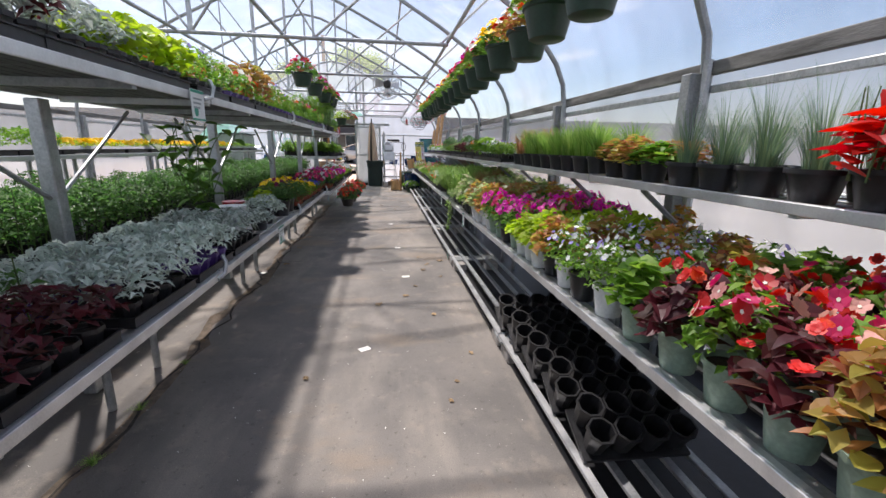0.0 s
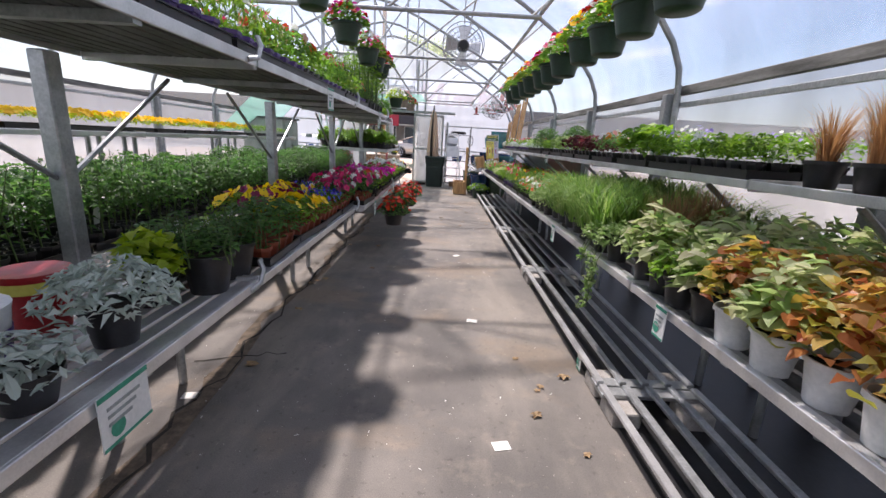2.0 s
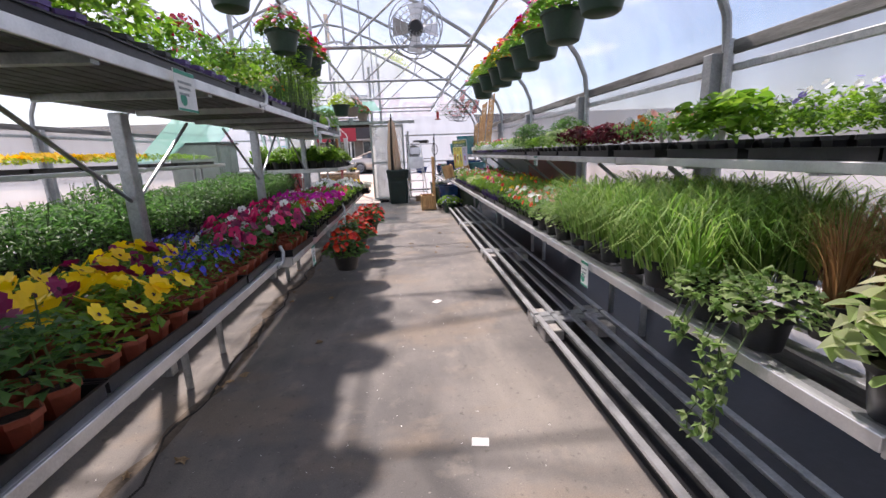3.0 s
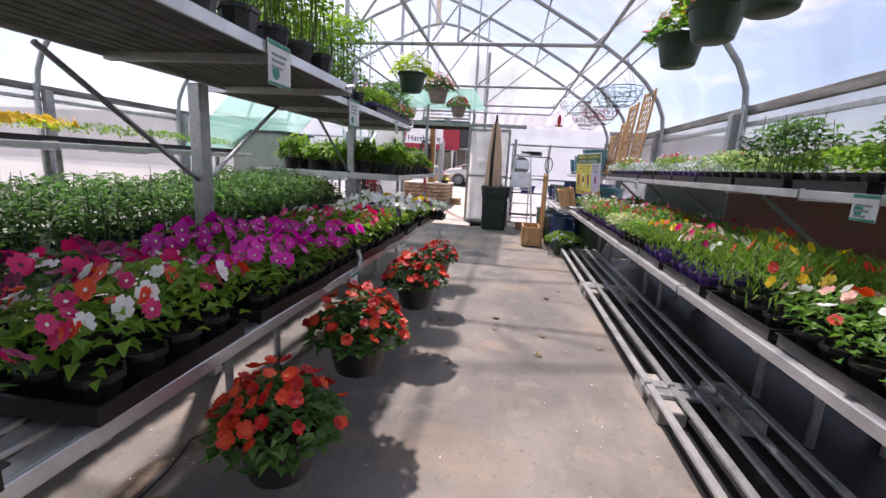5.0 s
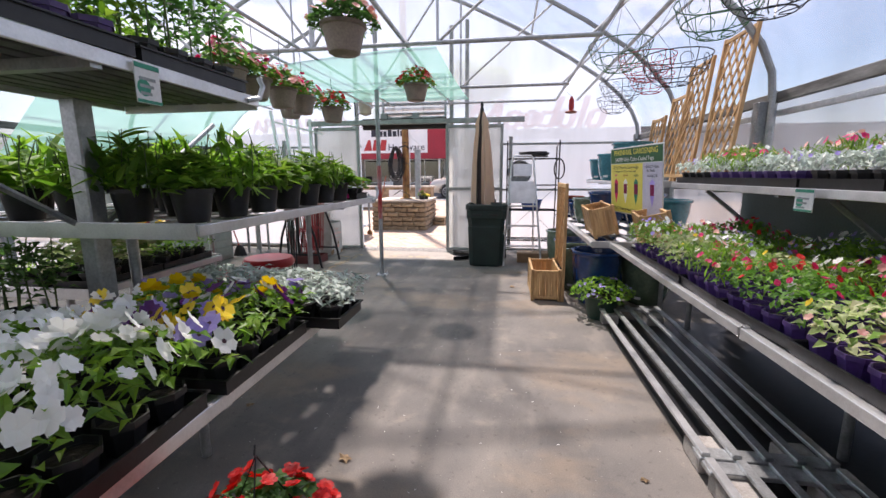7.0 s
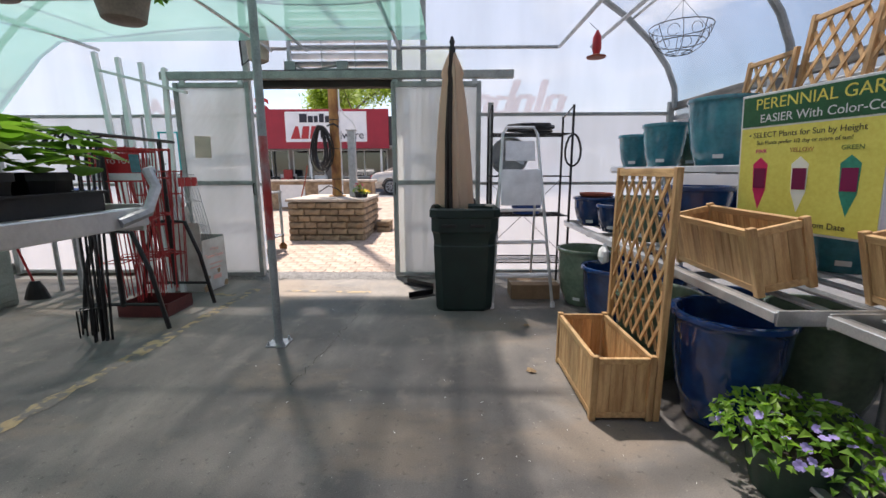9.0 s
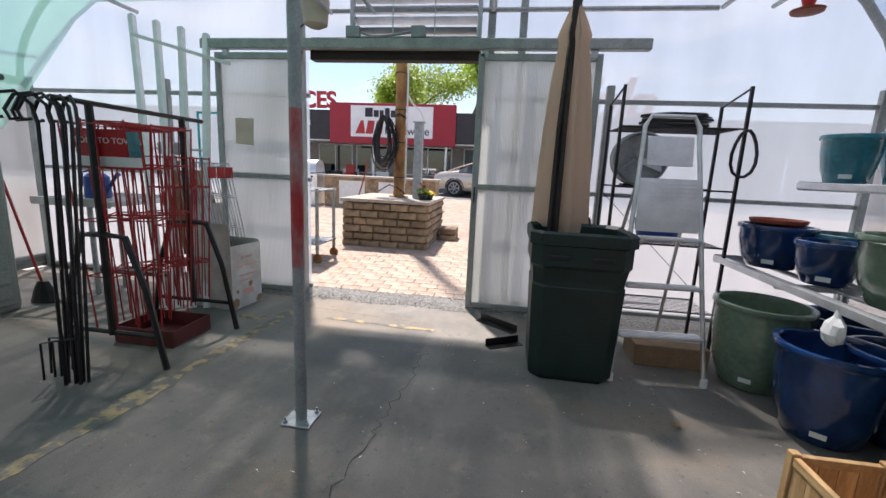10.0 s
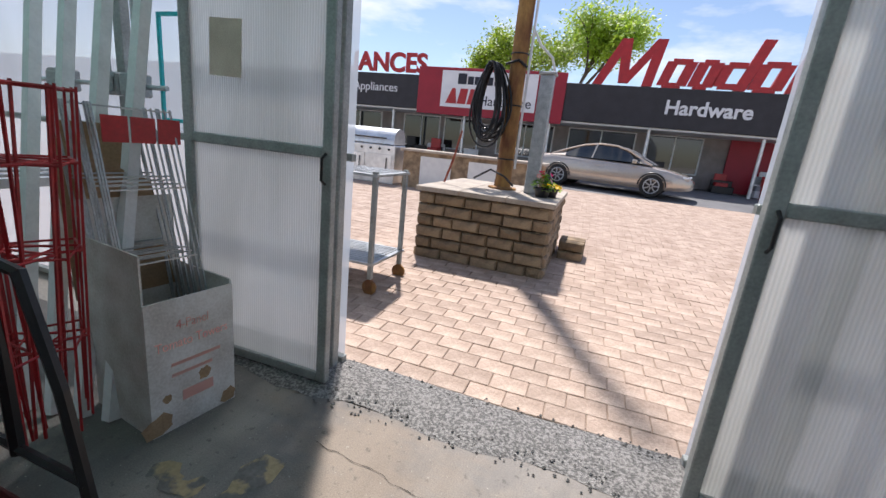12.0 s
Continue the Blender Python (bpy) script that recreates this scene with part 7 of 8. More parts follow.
# big tub with violet label on the aisle bench, large-leaved vine
t = thing("plant_tub", "white and violet printed plant tub on the bench", "tub", at=(-1.02, 3.7, BZ + 0.002))
g = Geo()
g.lathe([(0.10, 0), (0.125, 0.2), (0.13, 0.22), (0.12, 0.22), (0.0, 0.2)], 20)
part("body", g, M["white_pot"], t, smooth=True)
g = Geo()
g.lathe([(0.1105, 0.06), (0.1225, 0.15)], 20)
g.f = g.f[:20]
g.m = g.m[:20]
part("label", g, M["purple_pot"], t)
potted("silver", -0.80, 3.98, BZ + 0.002, "black_pot", 0.09, 0.14, spread=1.3, tall=1.5)
potted("silver", -0.76, 3.62, BZ + 0.002, "black_pot", 0.08, 0.10, spread=0.9)
potted("lime", -0.90, 4.32, BZ + 0.002, "black_pot", 0.09, 0.14, spread=0.9, tall=1.3)
for k in range(4):
    potted("herb_dark", -0.76 - 0.24 * (k % 2), 4.50 + 0.22 * (k // 2), BZ + 0.002, "black_pot", 0.11, 0.18, spread=0.9, tall=0.6)
t = thing("plant_tub", "red printed nursery tub on the bench", "tub", at=(-1.12, 4.05, BZ + 0.002))
g = Geo()
g.lathe([(0.085, 0), (0.105, 0.2), (0.11, 0.22), (0.10, 0.22), (0.0, 0.2)], 20)
part("body", g, M["red"], t, smooth=True)
g = Geo()
g.lathe([(0.1025, 0.155), (0.107, 0.195)], 20)
g.f, g.m = g.f[:20], g.m[:20]
part("label", g, M["signyellow"], t, "yellow printed band")
t = thing("climbing_vine", "large leaved vine sprawling from a pot on the bench", "potted plant", at=(-1.16, 3.45, BZ + 0.002))
g = pot_geo(0.1, 0.16, 0.1, 14)
part("pot", g, [M["black_pot"], M["soil"]], t)
rv = random.Random(4)
g = Geo()
gs = Geo()
for k in range(9):
    p = Vector((0, 0, 0.16))
    d = Vector((rv.uniform(-0.5, 0.5), rv.uniform(-0.5, 0.5), rv.uniform(1.0, 1.8))).normalized()
    pts = [p.copy()]
    for s in range(8):
        d = (d + Vector((rv.uniform(-0.3, 0.3), rv.uniform(-0.3, 0.3), 0.05))).normalized()
        p = p + d * 0.105
        pts.append(p.copy())
        ax = Vector((rv.uniform(-1, 1), rv.uniform(-1, 1), rv.uniform(-0.5, 0.2))).normalized()
        leaf_faces(g, p, ax, ax.cross(Vector((0, 0.2, 1))).normalized(), rv.uniform(0.09, 0.14), rv.uniform(0.08, 0.12), 0)
    gs.tube(pts, 0.004, 4)
part("leaves", g, G1, t)
part("stems", gs, STEM, t)

# ---- outside ----
# seam of loose asphalt at the threshold
g = Geo()
rs = random.Random(3)
n = 60
x0, x1 = -4.2, 1.6
for i in range(n):
    x = x0 + (x1 - x0) * i / (n - 1)
    a, b = 18.235 + 0.03 * math.sin(i * 0.7) + rs.uniform(-0.012, 0.012), 18.60 + 0.012 * math.sin(i * 0.4)
    for q, z in ((0, 0.001), (0.25, 0.018), (0.6, 0.022), (1, 0.012)):
        g.v.append((x, a + (b - a) * q, z + rs.uniform(-0.002, 0.003)))
for i in range(n - 1):
    for k in range(3):
        a = 4 * i + k
        g.f.append((a, a + 4, a + 5, a + 1))
        g.m.append(0)
solo("threshold_seam", g, M["gravel"], "rough crumbling asphalt seam across the doorway", "threshold", kind="structure", smooth=True)
g = Geo()
for i in range(420):
    x, y, s = rs.uniform(-2.6, -0.6), rs.uniform(18.18, 18.62), rs.uniform(0.004, 0.011)
    z = 0.006 if y < 18.26 else 0.016
    g.add([(x - s, y, z), (x, y - s * 0.8, z), (x + s, y, z), (x, y + s * 0.9, z), (x, y, z + s)], [(0, 1, 4), (1, 2, 4), (2, 3, 4), (3, 0, 4)])
solo("loose_grit", g, M["gravel"], "loose grey grit scattered along the seam", "gravel", kind="stuff")

# paving: a bed, the nearest pavers as pieces, the rest joined
pv = thing("pavement", "tan concrete pavers laid in staggered rows", "pavement", kind="structure")
g = Geo()
g.add([(-16, 18.59, rise(18.6) + 0.0), (12, 18.59, rise(18.6)), (12, 29.6, rise(29.6)), (-16, 29.6, rise(29.6))], [(0, 1, 2, 3)])
part("bed", g, M["paver_bed"], pv)
PW, PD = 0.215, 0.145


def paver_geo(w, d, h=0.010):
    q = Geo()
    c = 0.004
    q.add([(-w / 2, -d / 2, -0.01), (w / 2, -d / 2, -0.01), (w / 2, d / 2, -0.01), (-w / 2, d / 2, -0.01),
           (-w / 2, -d / 2, h - c), (w / 2, -d / 2, h - c), (w / 2, d / 2, h - c), (-w / 2, d / 2, h - c),
           (-w / 2 + c, -d / 2 + c, h), (w / 2 - c, -d / 2 + c, h), (w / 2 - c, d / 2 - c, h), (-w / 2 + c, d / 2 - c, h)],
          [(0, 1, 5, 4), (1, 2, 6, 5), (2, 3, 7, 6), (3, 0, 4, 7), (4, 5, 9, 8), (5, 6, 10, 9), (6, 7, 11, 10), (7, 4, 8, 11), (8, 9, 10, 11)])
    return q


pm = paver_geo(PW - 0.004, PD - 0.004).mesh("paver", [M["paver"]])
rest = Geo()
tm = paver_geo(PW - 0.004, PD - 0.004)
slope = math.degrees(math.atan(0.03))
rp_ = random.Random(12)
later = []
r_i = 0
y = 18.60 + PD / 2
while y < 29.5:
    x = -15.9 + (PW / 2 if r_i % 2 else 0) + rp_.uniform(-0.02, 0.02)
    while x < 11.9:
        m = pose(x, y, rise(y) + rp_.uniform(-0.002, 0.003), slope + rp_.uniform(-0.5, 0.5), rp_.uniform(-0.6, 0.6), rp_.uniform(-0.7, 0.7))
        if -3.9 < x < 0.4 and y < 21.9:
            later.append(m)
        elif -9.0 < x < 6.0 or y < 24:
            rest.add([m @ Vector(p) for p in tm.v], tm.f)
        x += PW
    y += PD
    r_i += 1
RESTPAVE = tagged(part("paver_field", rest, M["paver"], pv), kind="stuff")

# road strip
g = Geo()
g.box(-40, 29.6, -0.3, 40, 35.2, 0.0)
g.v = [(x, y, z + rise(y) + 0.004) for x, y, z in g.v]
solo("road", g, M["road"], "grey asphalt drive in front of the shops", "road", kind="structure")

# stone pedestal
ped = thing("stone_pedestal", "square planter pedestal of tan retaining blocks", "pedestal", at=(-3.09, 20.80, rise(20.8)))
PWD, PDP, CH = 1.40, 1.60, 0.122
g = Geo()
g.box(0.06, 0.06, 0, PWD - 0.06, PDP - 0.06, 0.74)
part("core", g, M["crack"], ped)


def stone_mesh(L, seed):
    r = random.Random(seed)
    q = Geo()
    h, d, c = CH - 0.012, 0.12, 0.016
    fr = [(0, 0), (L, 0), (L, h), (0, h)]
    vs = [(x, d, z) for x, z in fr] + [(x, 0.012, z) for x, z in fr]
    inn = [(c, c), (L - c, c), (L - c, h - c), (c, h - c)]
    vs += [(x + r.uniform(-0.004, 0.004), -0.012 + r.uniform(-0.008, 0.006), z + r.uniform(-0.004, 0.004)) for x, z in inn]
    vs.append((L / 2, -0.02 + r.uniform(-0.008, 0.006), h / 2))
    fs = [(0, 1, 5, 4), (1, 2, 6, 5), (2, 3, 7, 6), (3, 0, 4, 7), (4, 5, 9, 8), (5, 6, 10, 9), (6, 7, 11, 10), (7, 4, 8, 11), (8, 9, 12), (9, 10, 12), (10, 11, 12), (11, 8, 12)]
    q.add(vs, fs)
    return q


rb = random.Random(21)
SM = {}
for c in range(6):
    for side, L, m0 in ((0, PWD, pose(0, 0, 0)), (1, PDP, pose(PWD, 0, 0, 0, 0, 90)), (2, PWD, pose(PWD, PDP, 0, 0, 0, 180)), (3, PDP, pose(0, PDP, 0, 0, 0, 270))):
        x = 0.0
        first = 0.18 if (c + side) % 2 else 0.30
        while x < L - 0.02:
            w = first if x == 0 else rb.choice((0.28, 0.30, 0.22, 0.34))
            if x + w > L - 0.12:
                w = L - x
            key = (round(w, 2), rb.randrange(2))
            if key not in SM:
                SM[key] = stone_mesh(key[0] - 0.008, int(key[0] * 100) + key[1]).mesh("stone", [M["stone"]])
            part("stone", SM[key], None, ped, m=m0 @ pose(x, rb.uniform(-0.008, 0.004), CH * c + 0.002))
            x += w
for i in range(3):
    for j in range(3):
        g = Geo()
        w, d = (PWD + 0.08) / 3, (PDP + 0.08) / 3
        g.box(-0.04 + w * i + 0.004, -0.04 + d * j + 0.004, CH * 6 + 0.004, -0.04 + w * (i + 1) - 0.004, -0.04 + d * (j + 1) - 0.004, CH * 6 + 0.055, b=0.006)
        part("cap_stone", g, M["capstone"], ped)
st = thing("stone_step", "small stack of tan blocks beside the pedestal", "stone step", at=(-1.62, 21.75, rise(21.75)))
for k in range(2):
    part("stone", SM[next(iter(SM))], None, st, m=pose(0, 0, 0.12 * k))
    g = Geo()
    g.box(0, 0.1, 0.12 * k, 0.3, 0.35, 0.12 * k + 0.115, b=0.008)
    part("block", g, M["stone"], st)

# rusty pole with cable coil, conduit and steel box
TOPZ = rise(20.8) + CH * 6 + 0.055
pl = thing("utility_pole", "rusty yellowed steel pole with coiled cable and conduit", "pole", at=(-2.38, 21.65, TOPZ))
g = Geo()
g.tube([(0, 0, 0.02), (0, 0, 5.8)], [0.095, 0.085], 16)
part("shaft", g, M["rustpole"], pl, smooth=True)
g = Geo()
g.lathe([(0.17, 0), (0.17, 0.02), (0.10, 0.03), (0.10, 0.10)], 16)
part("base_flange", g, M["rustpole"], pl, smooth=True)
rl_ = random.Random(61)
for k in range(16):
    g = Geo()
    hw, hz, sx = rl_.uniform(0.09, 0.21), rl_.uniform(0.34, 0.46), rl_.uniform(-0.03, 0.03)
    yy = -0.05 - 0.012 * k
    pts = []
    for j in range(25):
        a = j * 2 * math.pi / 24 + 1.571
        pts.append((-0.24 + sx + hw * math.cos(a) * (1.0 - 0.35 * math.sin(a)), yy + 0.015 * math.sin(2 * a + k), 1.38 - hz + hz * math.sin(a)))
    g.tube(pts, 0.012, 5, caps=False)
    part("cable_loop", g, M["black"], pl, smooth=True)
g = Geo()
g.tube([(-0.12, -0.1, 1.38), (0.02, -0.12, 1.42), (0.11, -0.06, 1.36)], 0.016, 6)
part("cable_hook", g, M["steel_dark"], pl)
g = Geo()
g.tube([(0.125, -0.04, 0.25), (0.13, -0.04, 3.0)], 0.014, 8)
part("conduit", g, M["white"], pl, smooth=True)
g = Geo()
g.tube([(0.13, -0.04, 1.75), (0.22, -0.04, 1.6), (0.36, 0.02, 1.48), (0.42, 0.1, 1.3)], 0.014, 8)
part("service_cable", g, M["card"], pl, smooth=True)
for z in (0.35, 0.95, 1.5, 2.1):
    g = Geo()
    g.tube([(0.1 * math.cos(k * 0.5236), 0.1 * math.sin(k * 0.5236), z) for k in range(13)], 0.008, 5)
    part("band", g, M["steel_dark"], pl)
g = Geo()
g.tube([(-0.62, -0.35, 0.02), (-0.55, -0.3, 0.3), (-0.50, -0.25, 0.62)], 0.014, 6)
part("loose_handle", g, M["terra_pot"], pl)
g = Geo()
g.tube([(-0.3, -0.25, 0.10), (-0.12, -0.2, 0.22), (0.05, -0.2, 0.16), (0.16, -0.18, 0.06)], 0.012, 6)
part("loose_cable", g, M["black"], pl, smooth=True)
pb = thing("meter_box", "tall galvanised steel cable box on the pedestal", "electrical box", at=(-2.02, 21.55, TOPZ))
g = Geo()
g.box(-0.075, -0.06, 0, 0.075, 0.06, 1.28, b=0.008)
part("box", g, M["galv"], pb)
g = Geo()
g.box(-0.095, -0.08, 1.281, 0.095, 0.08, 1.31, b=0.006)
part("lid", g, M["galv"], pb)
potted("impatiens_hot", -1.86, 21.28, TOPZ, "black_pot", 0.09, 0.10, spread=0.8)
potted("yellowtray", -1.78, 21.40, TOPZ, "black_pot", 0.08, 0.10, spread=0.8)

# cart by the door
ct = thing("plant_cart", "grey steel nursery cart with wire decks on castors", "cart", at=(-3.95, 19.55, rise(19.55)))
for x in (0, 1.0):
    for y in (0, 0.55):
        g = Geo()
        g.box(x - 0.018, y - 0.018, 0.14, x + 0.018, y + 0.018, 1.02)
        part("post", g, M["doorframe"], ct)
        w_ = Geo()
        w_.lathe([(0.045, -0.014), (0.065, -0.01), (0.065, 0.01), (0.045, 0.014)], 14)
        w_.turned(pose(x, y, 0.068, 90))
        part("castor", w_, M["rustpole"], ct, smooth=True)
        g = Geo()
        g.box(x - 0.016, y - 0.022, 0.075, x + 0.016, y + 0.022, 0.139)
        part("fork", g, M["rustpole"], ct)
for z in (0.26, 0.98):
    g = Geo()
    g.box(-0.03, -0.03, z, 1.03, 0.58, z + 0.02)
    part("deck_rim", g, M["galv"], ct)
    g = Geo()
    for k in range(12):
        g.tube([(0.0, 0.02 + 0.046 * k, z + 0.026), (1.0, 0.02 + 0.046 * k, z + 0.026)], 0.005, 4)
    part("deck_wire", g, M["alu"], ct)

# grill and counter
gr = thing("gas_grill", "large stainless gas grill with closed hood", "grill", at=(-6.55, 25.9, rise(25.9)))
g = Geo()
g.box(-0.75, -0.3, 0, 0.75, 0.3, 0.9, b=0.02)
part("cabinet", g, M["alu"], gr)
for x in (-0.36, 0.36):
    g = Geo()
    g.box(x - 0.33, -0.315, 0.08, x + 0.33, -0.301, 0.68, b=0.006)
    dr = part("door", g, M["alu"], gr)
    h_ = Geo()
    h_.tube([(x + 0.2, -0.34, 0.3), (x + 0.2, -0.34, 0.6)], 0.012, 6)
    part("handle", h_, M["steel_dark"], dr)
g = Geo()
for k in range(9):
    a = math.pi * k / 8
    g.v.extend([(-0.72, -0.30 * math.cos(a), 0.92 + 0.36 * math.sin(a) ** 0.7), (0.72, -0.30 * math.cos(a), 0.92 + 0.36 * math.sin(a) ** 0.7)])
g.f = [(2 * k, 2 * k + 1, 2 * k + 3, 2 * k + 2) for k in range(8)] + [tuple(range(0, 18, 2)), tuple(reversed(range(1, 18, 2)))]
g.m = [0] * len(g.f)
part("hood", g, M["alu"], gr, smooth=True)
g = Geo()
g.tube([(-0.55, -0.36, 1.05), (0.55, -0.36, 1.05)], 0.018, 8)
part("hood_handle", g, M["steel_dark"], gr)
for k in range(6):
    g = Geo()
    g.lathe([(0.028, 0), (0.024, 0.03)], 10)
    g.turned(pose(-0.6 + 0.24 * k, -0.305, 0.80, 90))
    part("knob", g, M["steel_dark"], gr)
rt = thing("red_side_table", "slim red metal side table", "table", at=(-7.9, 25.5, rise(25.5)))
g = Geo()
g.box(-0.45, -0.25, 0.68, 0.45, 0.25, 0.71, b=0.008)
part("top", g, M["red"], rt)
for x in (-0.42, 0.42):
    for y in (-0.22, 0.22):
        g = Geo()
        g.box(x - 0.015, y - 0.015, 0, x + 0.015, y + 0.015, 0.679)
        part("leg", g, M["red"], rt)
co_ = thing("stone_counter", "low outdoor counter of tan stone with white panels", "counter", at=(-5.6, 25.9, rise(25.9)))
g = Geo()
g.box(0, -0.25, 0, 3.2, 0.4, 0.82, b=0.01)
part("body", g, M["stone"], co_)
g = Geo()
g.box(-0.06, -0.31, 0.821, 3.26, 0.46, 0.88, b=0.012)
part("top", g, M["capstone"], co_)
for x in (0.45, 1.6):
    g = Geo()
    g.box(x, -0.27, 0.08, x + 0.75, -0.251, 0.74, b=0.006)
    part("panel", g, M["card"], co_)


# parked coupe
def car(m):
    t = thing("coupe_car", "champagne coloured two door coupe parked by the shops", "car", at=m)
    # lower body: half width, underside, shoulder and top height along its length
    low = [(-2.37, 0.58, 0.36, 0.56, 0.62), (-2.30, 0.76, 0.28, 0.66, 0.80), (-2.05, 0.84, 0.24, 0.74, 0.93), (-1.6, 0.88, 0.22, 0.78, 0.965), (-0.9, 0.90, 0.22, 0.78, 0.95), (0.0, 0.905, 0.22, 0.76, 0.92),
           (0.8, 0.90, 0.22, 0.74, 0.90), (1.2, 0.885, 0.22, 0.72, 0.875), (1.75, 0.85, 0.23, 0.66, 0.80), (2.15, 0.77, 0.26, 0.58, 0.70), (2.33, 0.62, 0.30, 0.50, 0.60), (2.40, 0.46, 0.34, 0.46, 0.52)]
    g = Geo()
    for x, w, b, sh, top in low:
        half = [(w * 0.90, b), (w, b + 0.10), (w * 1.015, (b + sh) / 2), (w, sh), (w * 0.955, (sh + top) / 2 + 0.02), (w * 0.86, top - 0.012), (w * 0.45, top + 0.012)]
        g.v.extend([(x, -q, z) for q, z in half] + [(x, q, z) for q, z in reversed(half)])
    n = 14
    for i in range(len(low) - 1):
        for k in range(n):
            j = (k + 1) % n
            g.f.append((i * n + k, (i + 1) * n + k, (i + 1) * n + j, i * n + j))
    g.f += [tuple(range(n)), tuple(reversed(range((len(low) - 1) * n, len(low) * n)))]
    g.m = [0] * len(g.f)
    part("body", g, M["carpaint"], t, smooth=True)
    # cabin: roof arch and glass below it
    arch = [(-1.75, 0.70, 0.945), (-1.25, 0.67, 1.14), (-0.75, 0.63, 1.31), (-0.25, 0.61, 1.375), (0.2, 0.61, 1.36), (0.55, 0.63, 1.25), (0.92, 0.67, 1.06), (1.28, 0.72, 0.88)]
    belt = [0.80, 0.835, 0.85, 0.855, 0.855, 0.85, 0.835, 0.80]
    g = Geo()
    for (x, w, z), q in zip(arch, belt):
        bz = min(z, 0.925)
        g.v.extend([(x, -q, bz), (x, -w, z - 0.02), (x, -w * 0.6, z + 0.015), (x, w * 0.6, z + 0.015), (x, w, z - 0.02), (x, q, bz)])
    for i in range(len(arch) - 1):
        for k in range(5):
            g.f.append((i * 6 + k, (i + 1) * 6 + k, (i + 1) * 6 + k + 1, i * 6 + k + 1))
            side = k in (0, 4)
            g.m.append(1 if (side and 1 <= i <= 5) or (not side and i in (0, 1, 4, 5, 6)) else 0)
    part("cabin", g, [M["carpaint"], M["glass"]], t, "champagne roof over dark glass", smooth=True)
    for s in (-1, 1):
        for pts in ([(1.26, 0.79, 0.90), (0.90, 0.69, 1.07), (0.55, 0.645, 1.25), (0.2, 0.625, 1.35), (-0.25, 0.625, 1.37), (-0.75, 0.645, 1.30), (-1.25, 0.69, 1.13), (-1.7, 0.76, 0.95)],
                    [(-0.42, 0.86, 0.93), (-0.36, 0.64, 1.345)]):
            g = Geo()
            g.tube([(x, s * y, z) for x, y, z in pts], 0.028, 6)
            part("pillar", g, M["carpaint"], t, smooth=True)
        g = Geo()
        g.box(0.74, s * 0.96 - 0.09, 0.90, 0.88, s * 0.96 + 0.09, 1.01, b=0.025)
        part("mirror", g, M["carpaint"], t)
        g = Geo()
        g.box(-0.30, s * 0.925 - 0.01, 0.72, -0.12, s * 0.925 + 0.01, 0.75, b=0.004)
        part("door_handle", g, M["carpaint"], t)
        g = Geo()
        g.box(-2.0, s * 0.922 - 0.008, 0.46, 1.9, s * 0.922 + 0.008, 0.50, b=0.003)
        part("side_strip", g, M["carpaint"], t)
        g = Geo()
        g.box(2.0, s * 0.62 - 0.14, 0.585, 2.29, s * 0.62 + 0.14, 0.665, b=0.02)
        part("headlight", g, M["alu"], t)
        g = Geo()
        g.box(-2.36, s * 0.52 - 0.18, 0.64, -2.27, s * 0.52 + 0.18, 0.78, b=0.015)
        part("tail_light", g, M["red"], t)
        for x in (-1.38, 1.36):
            w = part("wheel", Geo().lathe([(0.21, -0.10), (0.30, -0.11), (0.325, -0.08), (0.325, 0.08), (0.30, 0.11), (0.21, 0.10)], 24).turned(pose(0, 0, 0, 90)), M["tyre"], t, smooth=True, m=pose(x, s * 0.83, 0.325))
            q = Geo()
            q.tube([(0.205 * math.cos(k * 0.2618), s * 0.108, 0.205 * math.sin(k * 0.2618)) for k in range(25)], 0.016, 5, caps=False)
            for k in range(7):
                a = k * 0.8976
                q.tube([(0.03 * math.cos(a), s * 0.118, 0.03 * math.sin(a)), (0.20 * math.cos(a), s * 0.112, 0.20 * math.sin(a))], [0.022, 0.016], 5)
            part("rim", q, M["galv"], w, smooth=True)
            q = Geo()
            q.tube([(0.37 * math.cos(k * 0.2618), s * 0.085, 0.37 * math.sin(k * 0.2618)) for k in range(13)], 0.022, 6)
            part("wheel_arch", q, M["steel_dark"], w, smooth=True)
    return t


car(pose(-0.95, 31.15, rise(31.1) + 0.004, 0, 0, -12))

# shops
bd = thing("shop_building", "low row of shops with charcoal fascia and red sign", "building", at=(0, 36.0, rise(36)))
g = Geo()
g.box(-45, 0, 0, 45, 12, 3.3)
part("wall", g, M["storewall"], bd)
g = Geo()
g.box(-45, -2.2, 2.05, 45, 0.0, 3.40, b=0.02)
part("fascia", g, M["fascia"], bd, "charcoal fascia band")
g = Geo()
g.box(-45, -2.1, 1.98, 45, -0.01, 2.045)
part("soffit", g, M["card"], bd)
for x in (-14, -10.2, -6.9, -3.4, 0.2, 3.8, 7.4, 11, 15):
    g = Geo()
    g.tube([(x, -1.9, -0.05), (x, -1.9, 1.975)], 0.06, 10)
    part("column", g, M["alu"], bd, smooth=True)
